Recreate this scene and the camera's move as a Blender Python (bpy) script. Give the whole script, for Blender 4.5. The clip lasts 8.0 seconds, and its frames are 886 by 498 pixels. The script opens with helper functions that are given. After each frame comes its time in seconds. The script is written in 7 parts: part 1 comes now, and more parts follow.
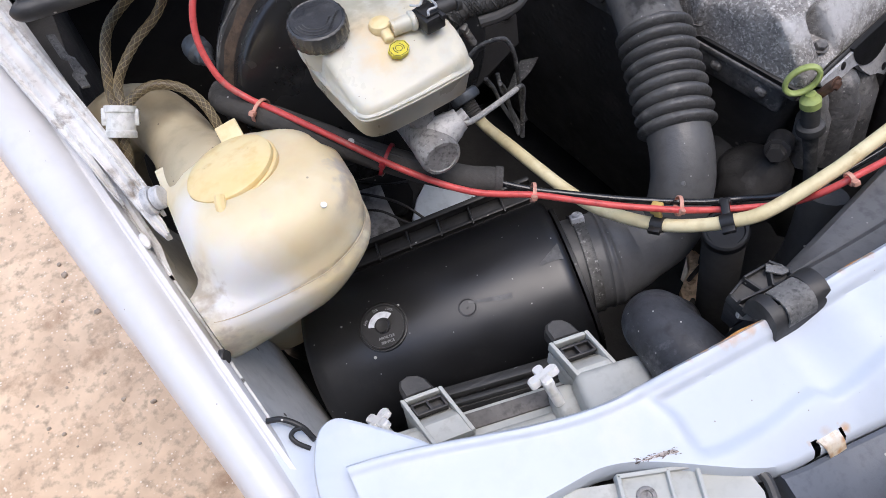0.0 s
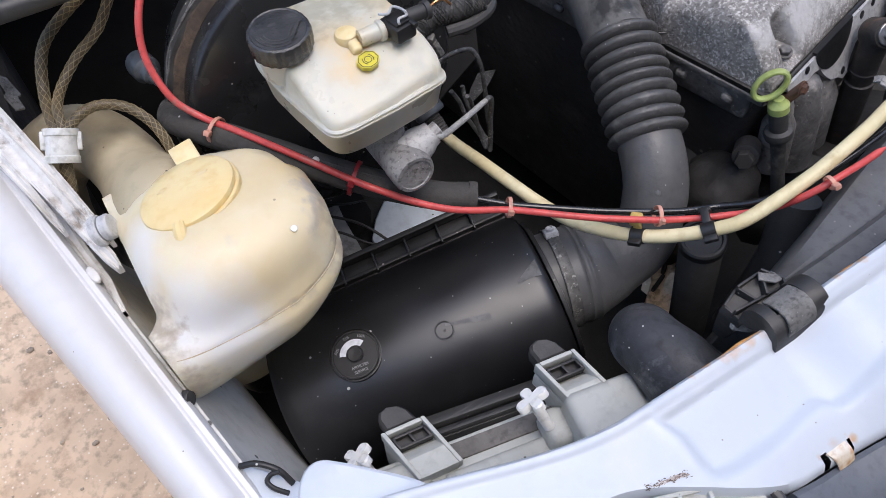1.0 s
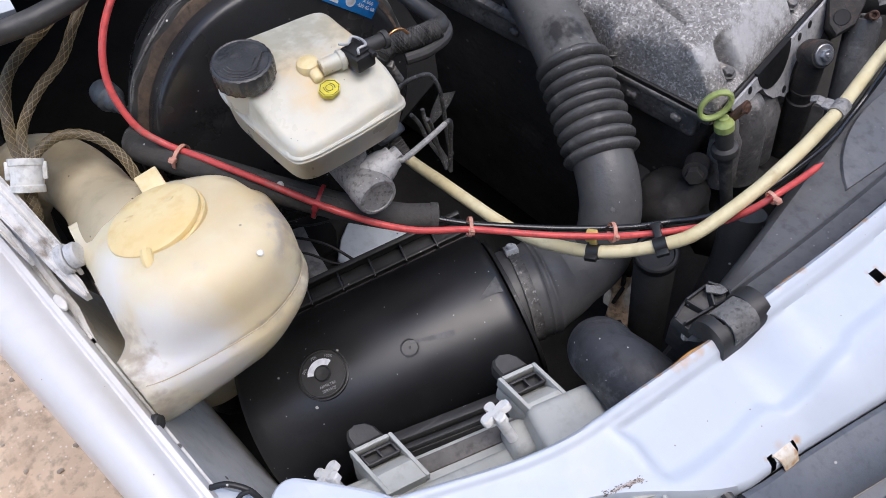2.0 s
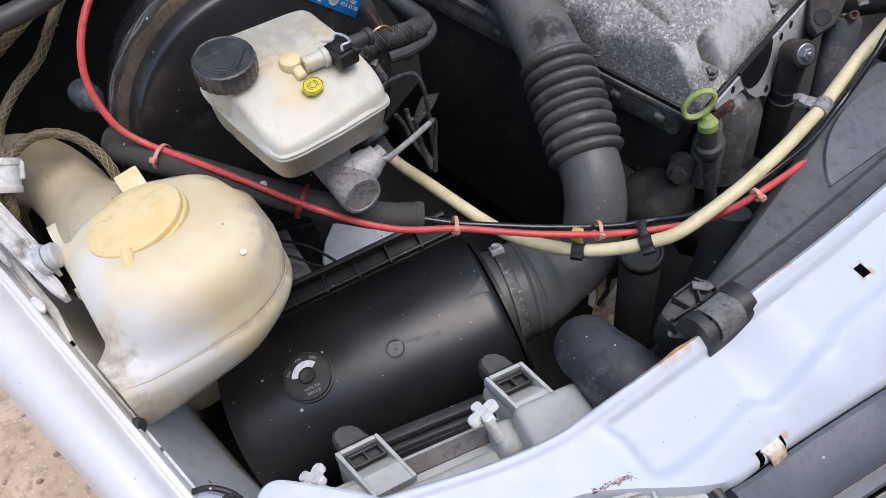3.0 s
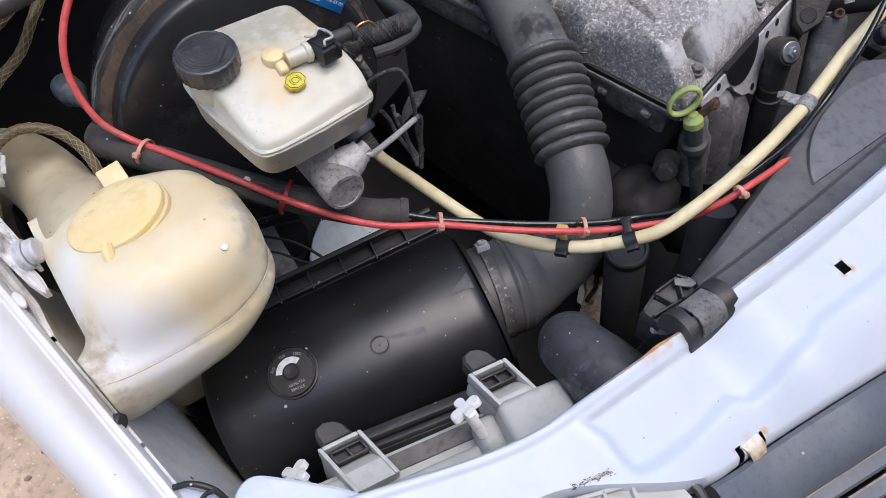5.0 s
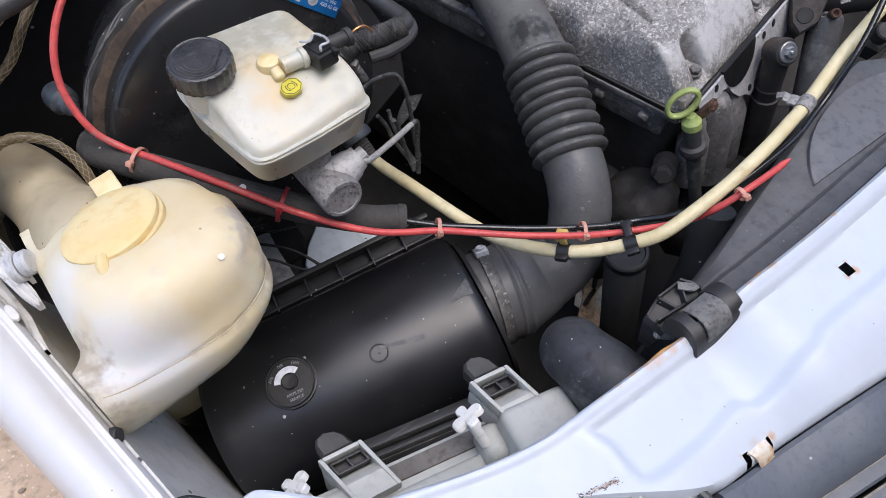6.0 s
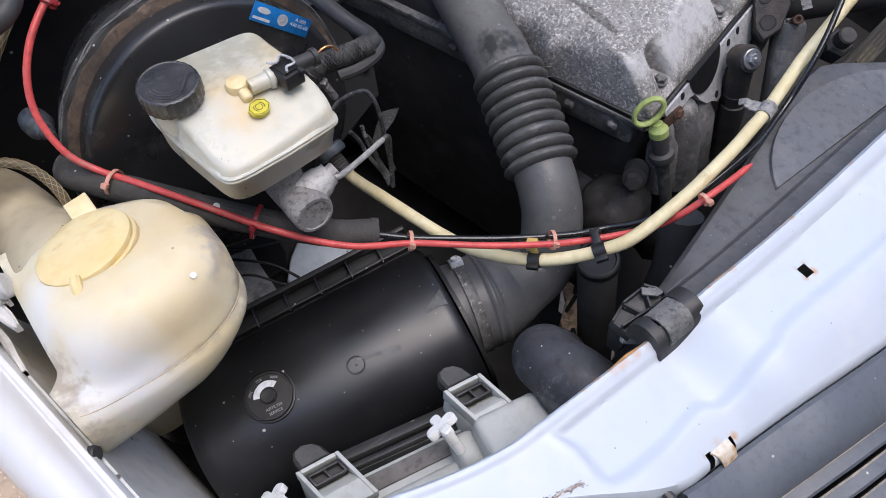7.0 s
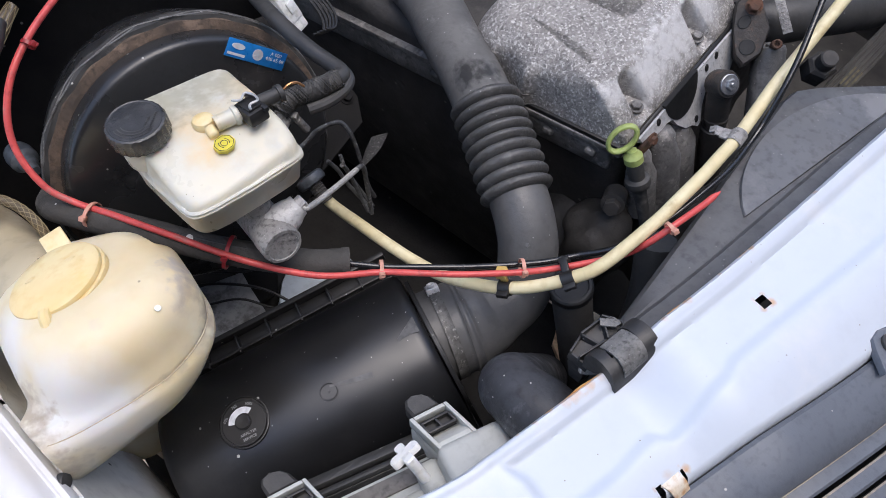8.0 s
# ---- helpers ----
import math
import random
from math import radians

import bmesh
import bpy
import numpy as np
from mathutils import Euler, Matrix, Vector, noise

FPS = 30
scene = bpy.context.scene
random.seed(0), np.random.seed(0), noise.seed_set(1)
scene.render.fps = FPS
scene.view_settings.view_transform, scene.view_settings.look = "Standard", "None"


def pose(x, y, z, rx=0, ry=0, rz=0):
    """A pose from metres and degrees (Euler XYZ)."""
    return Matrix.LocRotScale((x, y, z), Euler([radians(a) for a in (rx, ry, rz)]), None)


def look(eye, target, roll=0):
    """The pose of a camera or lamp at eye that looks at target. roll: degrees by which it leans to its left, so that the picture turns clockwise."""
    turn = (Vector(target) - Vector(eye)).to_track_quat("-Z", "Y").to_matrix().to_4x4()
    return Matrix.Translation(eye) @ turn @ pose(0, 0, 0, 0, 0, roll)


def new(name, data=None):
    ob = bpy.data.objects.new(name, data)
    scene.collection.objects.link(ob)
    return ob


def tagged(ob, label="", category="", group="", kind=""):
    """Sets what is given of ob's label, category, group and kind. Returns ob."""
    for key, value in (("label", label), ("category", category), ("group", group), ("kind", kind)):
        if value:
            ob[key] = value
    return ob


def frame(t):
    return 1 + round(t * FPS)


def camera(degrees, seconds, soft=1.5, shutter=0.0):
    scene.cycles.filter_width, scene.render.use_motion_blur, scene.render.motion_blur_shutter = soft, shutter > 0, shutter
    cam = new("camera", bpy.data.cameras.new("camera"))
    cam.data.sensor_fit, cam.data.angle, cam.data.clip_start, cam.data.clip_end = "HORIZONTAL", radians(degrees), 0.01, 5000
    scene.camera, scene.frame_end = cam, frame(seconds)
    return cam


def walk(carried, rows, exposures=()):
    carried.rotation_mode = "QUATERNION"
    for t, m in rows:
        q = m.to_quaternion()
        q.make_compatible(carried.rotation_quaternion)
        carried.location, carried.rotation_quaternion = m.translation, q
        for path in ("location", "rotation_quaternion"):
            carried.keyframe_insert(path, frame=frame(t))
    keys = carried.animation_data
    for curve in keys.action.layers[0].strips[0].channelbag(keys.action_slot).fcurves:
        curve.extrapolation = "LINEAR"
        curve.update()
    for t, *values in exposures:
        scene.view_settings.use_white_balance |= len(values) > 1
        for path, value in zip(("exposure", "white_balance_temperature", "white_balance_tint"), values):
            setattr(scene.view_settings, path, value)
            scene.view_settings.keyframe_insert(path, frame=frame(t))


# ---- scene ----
cam = camera(61.5, 8.0, soft=0.55)
PATH = [
    (0, (0.019, 0.018, 1.531), (0.458, 0.894, -0.213), -1.1),
    (0.5, (0.006, 0.04, 1.517), (0.532, 0.894, -0.214), 1.9),
    (1, (0.003, 0.048, 1.504), (0.601, 0.879, -0.214), 4.5),
    (1.5, (0.001, 0.045, 1.511), (0.646, 0.862, -0.197), 5.9),
    (2, (0.002, 0.041, 1.522), (0.691, 0.854, -0.171), 7.1),
    (3.5, (-0.001, 0.037, 1.512), (0.738, 0.836, -0.166), 8.8),
    (4, (0.004, 0.032, 1.515), (0.743, 0.824, -0.167), 9.2),
    (4.5, (0.006, 0.031, 1.516), (0.745, 0.821, -0.166), 9.3),
    (6, (0.006, 0.041, 1.509), (0.767, 0.825, -0.166), 9.4),
    (6.5, (0.008, 0.038, 1.512), (0.781, 0.825, -0.157), 9.0),
    (7, (0.018, 0.026, 1.522), (0.8, 0.82, -0.139), 8.2),
    (7.5, (0.029, 0.009, 1.532), (0.802, 0.828, -0.121), 6.8),
    (8, (0.06, 0.003, 1.541), (0.801, 0.86, -0.106), 4.9),
]
walk(cam, [(t, look(eye, target, roll)) for t, eye, target, roll in PATH],
     exposures=[(0, 1.17, 6650, 13), (0.5, 1.09, 6650, 13), (1, 1.06, 6650, 13), (8, 1.13, 6650, 13)])

# ---- world and sun ----
SUN_ELEV, SUN_AZ = 82.0, 280.0          # azimuth of the sun's place, counter-clockwise from +x
world = bpy.data.worlds.new("sky")
scene.world = world
world.use_nodes = True
wn = world.node_tree.nodes
sky = wn.new("ShaderNodeTexSky")
sky.sky_type = "NISHITA"
sky.sun_disc = False
sky.sun_elevation = radians(SUN_ELEV)
sky.sun_rotation = radians(90 - SUN_AZ)
sky.dust_density = 1.5
world.node_tree.links.new(sky.outputs[0], wn["Background"].inputs[0])
wn["Background"].inputs[1].default_value = 0.14
sun = new("sun", bpy.data.lights.new("sun", "SUN"))
sun.data.energy = 0.85
sun.data.angle = radians(44.0)
sun.data.color = (1.0, 0.97, 0.93)
ce, se = math.cos(radians(SUN_ELEV)), math.sin(radians(SUN_ELEV))
sun.matrix_world = look((5 * ce * math.cos(radians(SUN_AZ)), 5 * ce * math.sin(radians(SUN_AZ)), 1 + 5 * se), (0, 0, 1))


# ---- materials ----
def material(name, c1, c2=None, rough=0.5, metal=0.0, scale=18.0, fine=160.0, fine_amount=0.25, bump=0.15,
             bump_scale=None, specks=0.0, speck_scale=110.0, speck_size=0.16, speck_colour=(0.55, 0.54, 0.5), stain=None,
             stain_scale=9.0, stain_edge=(0.56, 0.66), rough_var=0.12, sss=0.0, coat=0.0, spec=0.5, stretch=(1, 1, 1)):
    m = bpy.data.materials.new(name)
    m.use_nodes = True
    n, l = m.node_tree.nodes, m.node_tree.links
    b = n["Principled BSDF"]
    tc = n.new("ShaderNodeTexCoord")
    mp = n.new("ShaderNodeMapping")
    mp.inputs["Scale"].default_value = stretch
    l.new(tc.outputs["Object"], mp.inputs[0])
    co = mp.outputs[0]

    def noise_tex(s, detail=4, rough_=0.55):
        t = n.new("ShaderNodeTexNoise")
        t.inputs["Scale"].default_value, t.inputs["Detail"].default_value, t.inputs["Roughness"].default_value = s, detail, rough_
        l.new(co, t.inputs["Vector"])
        return t.outputs["Fac"]

    def ramp(fac, a, b_):
        r = n.new("ShaderNodeMapRange")
        r.inputs["From Min"].default_value, r.inputs["From Max"].default_value = a, b_
        l.new(fac, r.inputs["Value"])
        return r.outputs["Result"]

    def mix(fac, a, b_):
        x = n.new("ShaderNodeMix")
        x.data_type = "RGBA"
        if isinstance(fac, float):
            x.inputs["Factor"].default_value = fac
        else:
            l.new(fac, x.inputs["Factor"])
        for sock, v in ((x.inputs[6], a), (x.inputs[7], b_)):
            if isinstance(v, tuple):
                sock.default_value = (*v, 1)
            else:
                l.new(v, sock)
        return x.outputs[2]

    c2 = c2 or tuple(0.7 * c for c in c1)
    big = noise_tex(scale)
    col = mix(ramp(big, 0.35, 0.65), c1, c2)
    small = noise_tex(fine, 3)
    dark = tuple(c * (1 - fine_amount) for c in c2)
    col = mix(ramp(small, 0.5, 0.75), col, dark)
    if stain:
        s = noise_tex(stain_scale, 6, 0.65)
        col = mix(ramp(s, *stain_edge), col, stain)
    if specks:
        v = n.new("ShaderNodeTexVoronoi")
        v.inputs["Scale"].default_value = speck_scale
        l.new(co, v.inputs["Vector"])
        near = ramp(v.outputs["Distance"], speck_size, speck_size * 0.62)
        sep = n.new("ShaderNodeSeparateColor")
        l.new(v.outputs["Color"], sep.inputs[0])
        few = ramp(sep.outputs[0], 1 - specks, 1 - specks + 0.01)
        mul = n.new("ShaderNodeMath")
        mul.operation = "MULTIPLY"
        l.new(near, mul.inputs[0])
        l.new(few, mul.inputs[1])
        col = mix(mul.outputs[0], col, speck_colour)
    l.new(col, b.inputs["Base Color"])
    rr = n.new("ShaderNodeMapRange")
    rr.inputs["To Min"].default_value, rr.inputs["To Max"].default_value = max(0.02, rough - rough_var), min(1, rough + rough_var)
    rr.inputs["From Min"].default_value, rr.inputs["From Max"].default_value = 0.3, 0.7
    l.new(noise_tex(scale * 2.3), rr.inputs["Value"])
    l.new(rr.outputs[0], b.inputs["Roughness"])
    b.inputs["Metallic"].default_value = metal
    b.inputs["Specular IOR Level"].default_value = spec
    if sss:
        b.inputs["Subsurface Weight"].default_value = sss
        b.inputs["Subsurface Radius"].default_value = (1.0, 0.8, 0.5)
        b.inputs["Subsurface Scale"].default_value = 0.02
    if coat:
        b.inputs["Coat Weight"].default_value = coat
        b.inputs["Coat Roughness"].default_value = 0.35
    if bump:
        bp = n.new("ShaderNodeBump")
        bp.inputs["Strength"].default_value = bump
        bp.inputs["Distance"].default_value = 0.002
        l.new(noise_tex(bump_scale or fine * 1.5, 5), bp.inputs["Height"])
        l.new(bp.outputs[0], b.inputs["Normal"])
    return m


M = {}
M["paint"] = material("white_paint", (0.585, 0.632, 0.69), (0.57, 0.616, 0.675), 0.5, fine=60, fine_amount=0.03, bump=0.03, bump_scale=25, specks=0.035, speck_scale=240, speck_colour=(0.25, 0.22, 0.2), spec=0.3, coat=0.5, stain=(0.66, 0.67, 0.69), stain_scale=14, stain_edge=(0.55, 0.8))
# Same white as the panel; the wing's warmer reflected light is put into its colour.
M["wing_paint"] = material("warm_lit_white_paint", (0.70, 0.695, 0.70), (0.67, 0.665, 0.67), 0.4, fine=60, fine_amount=0.03, bump=0.02, bump_scale=25, specks=0.02, speck_scale=240, speck_colour=(0.25, 0.22, 0.2), spec=0.4, coat=0.5)
M["paint_dirty"] = material("dirty_white_paint", (0.80, 0.79, 0.77), (0.66, 0.63, 0.59), 0.45, fine=80, fine_amount=0.2, bump=0.08, stain=(0.30, 0.26, 0.22), stain_scale=26, specks=0.08, speck_scale=70, speck_colour=(0.08, 0.07, 0.06))
M["inner_wing"] = material("inner_wing_paint", (0.66, 0.66, 0.64), (0.56, 0.56, 0.545), 0.45, fine=70, fine_amount=0.15, bump=0.05, specks=0.1, speck_scale=60, speck_colour=(0.06, 0.06, 0.06))
M["rust"] = material("rust", (0.42, 0.19, 0.06), (0.22, 0.09, 0.04), 0.85, scale=90, fine=300, bump=0.5)
M["dirt"] = material("sandy_dirt", (0.80, 0.60, 0.42), (0.62, 0.45, 0.31), 0.95, scale=9, fine=45, fine_amount=0.40, bump=1.0, bump_scale=45, stain=(0.42, 0.27, 0.17), stain_scale=7, stain_edge=(0.53, 0.68), specks=0.3, speck_scale=110, speck_size=0.28, speck_colour=(0.80, 0.68, 0.56))
M["pebble"] = material("pebble", (0.50, 0.40, 0.31), (0.34, 0.27, 0.21), 0.9, scale=20, fine=150, bump=0.4)
M["tray"] = material("black_undertray", (0.04, 0.039, 0.038), (0.06, 0.057, 0.054), 0.9, bump=0.3, spec=0.2, specks=0.1, speck_scale=50, speck_colour=(0.15, 0.14, 0.12))
M["void"] = material("grimy_black_metal", (0.030, 0.0288, 0.028), (0.058, 0.055, 0.053), 0.6, spec=0.35, scale=14, bump=0.6, fine=90, specks=0.1, speck_scale=60, speck_colour=(0.16, 0.15, 0.14), stain=(0.085, 0.078, 0.072), stain_scale=16, stain_edge=(0.55, 0.72))
M["firewall"] = material("black_bulkhead_mat", (0.013, 0.013, 0.014), (0.024, 0.023, 0.022), 0.9, spec=0.15, scale=10, fine=120, bump=0.6, bump_scale=60, specks=0.12, speck_scale=70, speck_colour=(0.25, 0.24, 0.22))
M["cream"] = material("aged_translucent_plastic", (0.76, 0.70, 0.54), (0.75, 0.625, 0.39), 0.5, scale=9, fine=38, fine_amount=0.05, bump=0.05, bump_scale=40, sss=0.4, stain=(0.76, 0.59, 0.33), stain_scale=6, stain_edge=(0.48, 0.85), specks=0.012, speck_scale=110, speck_colour=(0.25, 0.2, 0.13))
M["cream_neck"] = material("dirty_translucent_plastic", (0.58, 0.50, 0.35), (0.46, 0.39, 0.26), 0.5, scale=8, fine=70, fine_amount=0.15, bump=0.1, sss=0.1, specks=0.1, speck_scale=150, speck_colour=(0.1, 0.08, 0.06))
M["cap_cream"] = material("yellowed_plastic", (0.86, 0.70, 0.40), (0.83, 0.60, 0.27), 0.4, scale=16, fine=80, fine_amount=0.05, bump=0.05, sss=0.25, stain=(0.84, 0.56, 0.20), stain_scale=22, stain_edge=(0.54, 0.8))
M["reservoir"] = material("milky_plastic", (0.66, 0.615, 0.49), (0.58, 0.575, 0.50), 0.34, scale=12, fine=60, fine_amount=0.06, bump=0.06, sss=0.3, stain=(0.70, 0.53, 0.29), stain_scale=15, stain_edge=(0.5, 0.75), specks=0.04, speck_scale=300, speck_colour=(0.2, 0.17, 0.12))
M["airbox"] = material("satin_black_plastic", (0.009, 0.009, 0.0098), (0.013, 0.013, 0.0138), 0.35, scale=10, fine=260, fine_amount=0.3, bump=0.02, bump_scale=700, specks=0.07, speck_scale=210, speck_colour=(0.4, 0.4, 0.38), rough_var=0.05, spec=0.7, stain=(0.03, 0.0296, 0.029), stain_scale=22, stain_edge=(0.60, 0.80))
M["black"] = material("black_plastic", (0.014, 0.014, 0.015), (0.026, 0.025, 0.024), 0.45, bump=0.1, specks=0.06, speck_scale=120)
M["dusty_black"] = material("dusty_black_plastic", (0.03, 0.03, 0.03), (0.07, 0.067, 0.062), 0.6, scale=24, bump=0.25, specks=0.1, speck_scale=130, stain=(0.14, 0.135, 0.125), stain_scale=18)
M["rubber"] = material("grey_rubber", (0.10, 0.098, 0.095), (0.14, 0.137, 0.131), 0.6, scale=20, fine=140, bump=0.25, stain=(0.22, 0.216, 0.206), stain_scale=15, specks=0.12, speck_scale=180, speck_colour=(0.36, 0.35, 0.34))
# Same rubber as the upper pipe; the elbow's shade is put into a darker colour.
M["elbow_shade_rubber"] = material("shaded_rubber", (0.078, 0.078, 0.079), (0.110, 0.109, 0.108), 0.48, scale=16, fine=140, bump=0.25, stain=(0.13, 0.128, 0.123), stain_scale=12, stain_edge=(0.52, 0.75), specks=0.1, speck_scale=180, speck_colour=(0.3, 0.3, 0.29))
M["bellows"] = material("dark_ribbed_rubber", (0.072, 0.071, 0.070), (0.105, 0.103, 0.100), 0.42, scale=24, fine=140, bump=0.5, bump_scale=260, stain=(0.19, 0.185, 0.178), stain_scale=34, stain_edge=(0.55, 0.70), specks=0.2, speck_scale=200, speck_colour=(0.28, 0.27, 0.26))
M["rubber_dark"] = material("black_rubber", (0.03, 0.03, 0.031), (0.055, 0.054, 0.052), 0.5, scale=30, bump=0.15, specks=0.06, stain=(0.09, 0.088, 0.084), stain_scale=24, stain_edge=(0.58, 0.75))
M["duct"] = material("scuffed_duct_plastic", (0.058, 0.060, 0.066), (0.032, 0.033, 0.037), 0.5, scale=26, fine=120, bump=0.4, stain=(0.19, 0.193, 0.20), stain_scale=34, stain_edge=(0.52, 0.74), specks=0.12, speck_scale=200, spec=0.4)
M["booster"] = material("satin_black_steel", (0.017, 0.0172, 0.0180), (0.028, 0.028, 0.0284), 0.28, scale=9, fine=200, bump=0.05, specks=0.14, speck_scale=140, speck_colour=(0.32, 0.31, 0.29), stain=(0.055, 0.053, 0.051), stain_scale=24, stain_edge=(0.57, 0.74), spec=0.6)
M["brown_dust"] = material("rusty_dusty_steel", (0.13, 0.09, 0.062), (0.06, 0.045, 0.035), 0.85, scale=40, bump=0.5, fine=200, stain=(0.20, 0.14, 0.10), stain_scale=30)
M["cast"] = material("corroded_cast_aluminium", (0.33, 0.312, 0.292), (0.22, 0.208, 0.195), 0.6, metal=0.1, scale=30, fine=240, fine_amount=0.5, bump=0.7, bump_scale=300, stain=(0.60, 0.58, 0.55), stain_scale=340, stain_edge=(0.51, 0.63), specks=0.15, speck_scale=620, speck_size=0.36, speck_colour=(0.11, 0.105, 0.10))
M["cast_dark"] = material("oily_cast_metal", (0.25, 0.243, 0.235), (0.12, 0.116, 0.112), 0.55, metal=0.2, scale=22, fine=150, bump=0.9, specks=0.1, speck_scale=220, stain=(0.34, 0.32, 0.30), stain_scale=60, stain_edge=(0.56, 0.70))
M["gasket_plate"] = material("dull_steel_plate", (0.68, 0.68, 0.68), (0.50, 0.50, 0.50), 0.5, metal=0.15, scale=40, fine=250, bump=0.3, specks=0.2, speck_scale=150, speck_colour=(0.2, 0.2, 0.19))
M["alu"] = material("weathered_aluminium", (0.40, 0.385, 0.365), (0.24, 0.23, 0.22), 0.55, metal=0.15, scale=40, fine=260, fine_amount=0.6, bump=0.7, bump_scale=350, specks=0.35, speck_scale=300, speck_colour=(0.58, 0.57, 0.54))
M["union_alu"] = material("pale_cast_alloy", (0.56, 0.55, 0.53), (0.42, 0.41, 0.40), 0.55, metal=0.1, scale=60, fine=260, fine_amount=0.4, bump=0.5, bump_scale=350)
M["steel"] = material("dull_steel", (0.45, 0.45, 0.46), (0.3, 0.3, 0.31), 0.4, metal=0.8, scale=50, fine=300, bump=0.15)
M["wire_bright"] = material("bright_spring_wire", (0.62, 0.62, 0.61), (0.5, 0.5, 0.49), 0.35, metal=0.3, bump=0.0)
M["pipe_dark"] = material("grimy_brake_pipe", (0.045, 0.045, 0.045), (0.13, 0.128, 0.124), 0.5, metal=0.1, scale=170, fine=420, bump=0.4, stain=(0.32, 0.31, 0.29), stain_scale=260, stain_edge=(0.58, 0.66))
M["pipe_pale"] = material("pale_corroded_pipe", (0.50, 0.49, 0.46), (0.36, 0.35, 0.33), 0.55, metal=0.1, scale=200, fine=500, bump=0.4)
M["red"] = material("red_cable", (0.70, 0.10, 0.09), (0.60, 0.08, 0.075), 0.4, scale=30, bump=0.05, stain=(0.46, 0.17, 0.15), stain_scale=35)
M["red_tie"] = material("dark_red_tie", (0.35, 0.02, 0.03), (0.25, 0.02, 0.02), 0.4, bump=0.05)
M["orange_tie"] = material("faded_orange_tie", (0.70, 0.36, 0.27), (0.58, 0.28, 0.20), 0.5, bump=0.05)
M["yellow_clip"] = material("yellow_clip", (0.75, 0.52, 0.16), (0.65, 0.45, 0.14), 0.5, bump=0.05)
M["yellow_pipe"] = material("cream_yellow_tube", (0.78, 0.70, 0.45), (0.72, 0.61, 0.35), 0.38, scale=25, fine=90, fine_amount=0.1, bump=0.05, stain=(0.52, 0.40, 0.20), stain_scale=22, stain_edge=(0.6, 0.75))
M["foam"] = material("grey_sleeving", (0.046, 0.044, 0.040), (0.078, 0.073, 0.067), 0.85, scale=30, fine=180, bump=0.5, specks=0.08, speck_scale=140, stain=(0.13, 0.12, 0.11), stain_scale=26, stain_edge=(0.58, 0.75))
M["braid"] = material("braided_brown_hose", (0.13, 0.095, 0.05), (0.07, 0.052, 0.032), 0.45, scale=25, bump=0.15)
M["braid_thread"] = material("pale_braid_thread", (0.28, 0.22, 0.12), (0.20, 0.16, 0.09), 0.6, bump=0.05)
M["mesh_sleeve"] = material("black_mesh_sleeve", (0.02, 0.02, 0.02), (0.05, 0.05, 0.048), 0.5, bump=0.3, scale=80)
M["white_plastic"] = material("white_nylon", (0.74, 0.735, 0.70), (0.64, 0.63, 0.58), 0.4, scale=40, bump=0.05, sss=0.15, stain=(0.50, 0.48, 0.42), stain_scale=40)
M["knob_white"] = material("clean_white_nylon", (0.86, 0.855, 0.82), (0.80, 0.79, 0.75), 0.4, scale=40, bump=0.05, sss=0.15)
M["grey_plastic"] = material("light_grey_plastic", (0.50, 0.51, 0.48), (0.455, 0.465, 0.435), 0.5, scale=22, fine=120, fine_amount=0.1, bump=0.08, stain=(0.38, 0.375, 0.35), stain_scale=30, specks=0.05, speck_scale=90, speck_colour=(0.08, 0.07, 0.06))
M["trough_dirt"] = material("brown_grey_grime", (0.19, 0.178, 0.165), (0.13, 0.122, 0.112), 0.7, scale=40, fine=160, bump=0.3, stain=(0.21, 0.195, 0.18), stain_scale=50)
M["grille"] = material("faded_grey_plastic", (0.135, 0.15, 0.175), (0.115, 0.128, 0.15), 0.42, scale=14, fine=200, fine_amount=0.15, bump=0.1, bump_scale=500, stain=(0.155, 0.17, 0.195), stain_scale=9, specks=0.06, speck_scale=140)
M["shroud"] = material("dusty_grey_shroud", (0.105, 0.105, 0.106), (0.07, 0.07, 0.071), 0.55, scale=14, fine=120, fine_amount=0.2, bump=0.15, specks=0.15, speck_scale=200, speck_colour=(0.22, 0.21, 0.2), stain=(0.14, 0.14, 0.14), stain_scale=10, stain_edge=(0.56, 0.75))
M["shroud_pale"] = material("pale_dusty_shroud", (0.135, 0.137, 0.142), (0.108, 0.110, 0.114), 0.55, scale=14, fine=120, bump=0.12, specks=0.12, speck_scale=200, speck_colour=(0.25, 0.25, 0.24), stain=(0.19, 0.19, 0.192), stain_scale=9)
M["green"] = material("pale_green_plastic", (0.40, 0.47, 0.16), (0.32, 0.40, 0.13), 0.4, scale=40, bump=0.05, sss=0.1)
M["blue"] = material("blue_label", (0.01, 0.22, 0.62), (0.01, 0.2, 0.56), 0.35, bump=0.0)
M["ink_white"] = material("white_ink", (0.78, 0.8, 0.82), (0.7, 0.72, 0.75), 0.5, bump=0.0)
M["ink_grey"] = material("worn_white_ink", (0.34, 0.35, 0.35), (0.26, 0.26, 0.26), 0.6, bump=0.0)
M["fleck_grey"] = material("dull_paint_fleck", (0.42, 0.42, 0.40), (0.30, 0.30, 0.29), 0.7, bump=0.0)
M["ink_black"] = material("black_ink", (0.03, 0.03, 0.02), (0.03, 0.03, 0.02), 0.5, bump=0.0)
M["yellow"] = material("yellow_sticker", (0.72, 0.62, 0.05), (0.66, 0.56, 0.05), 0.4, bump=0.0)
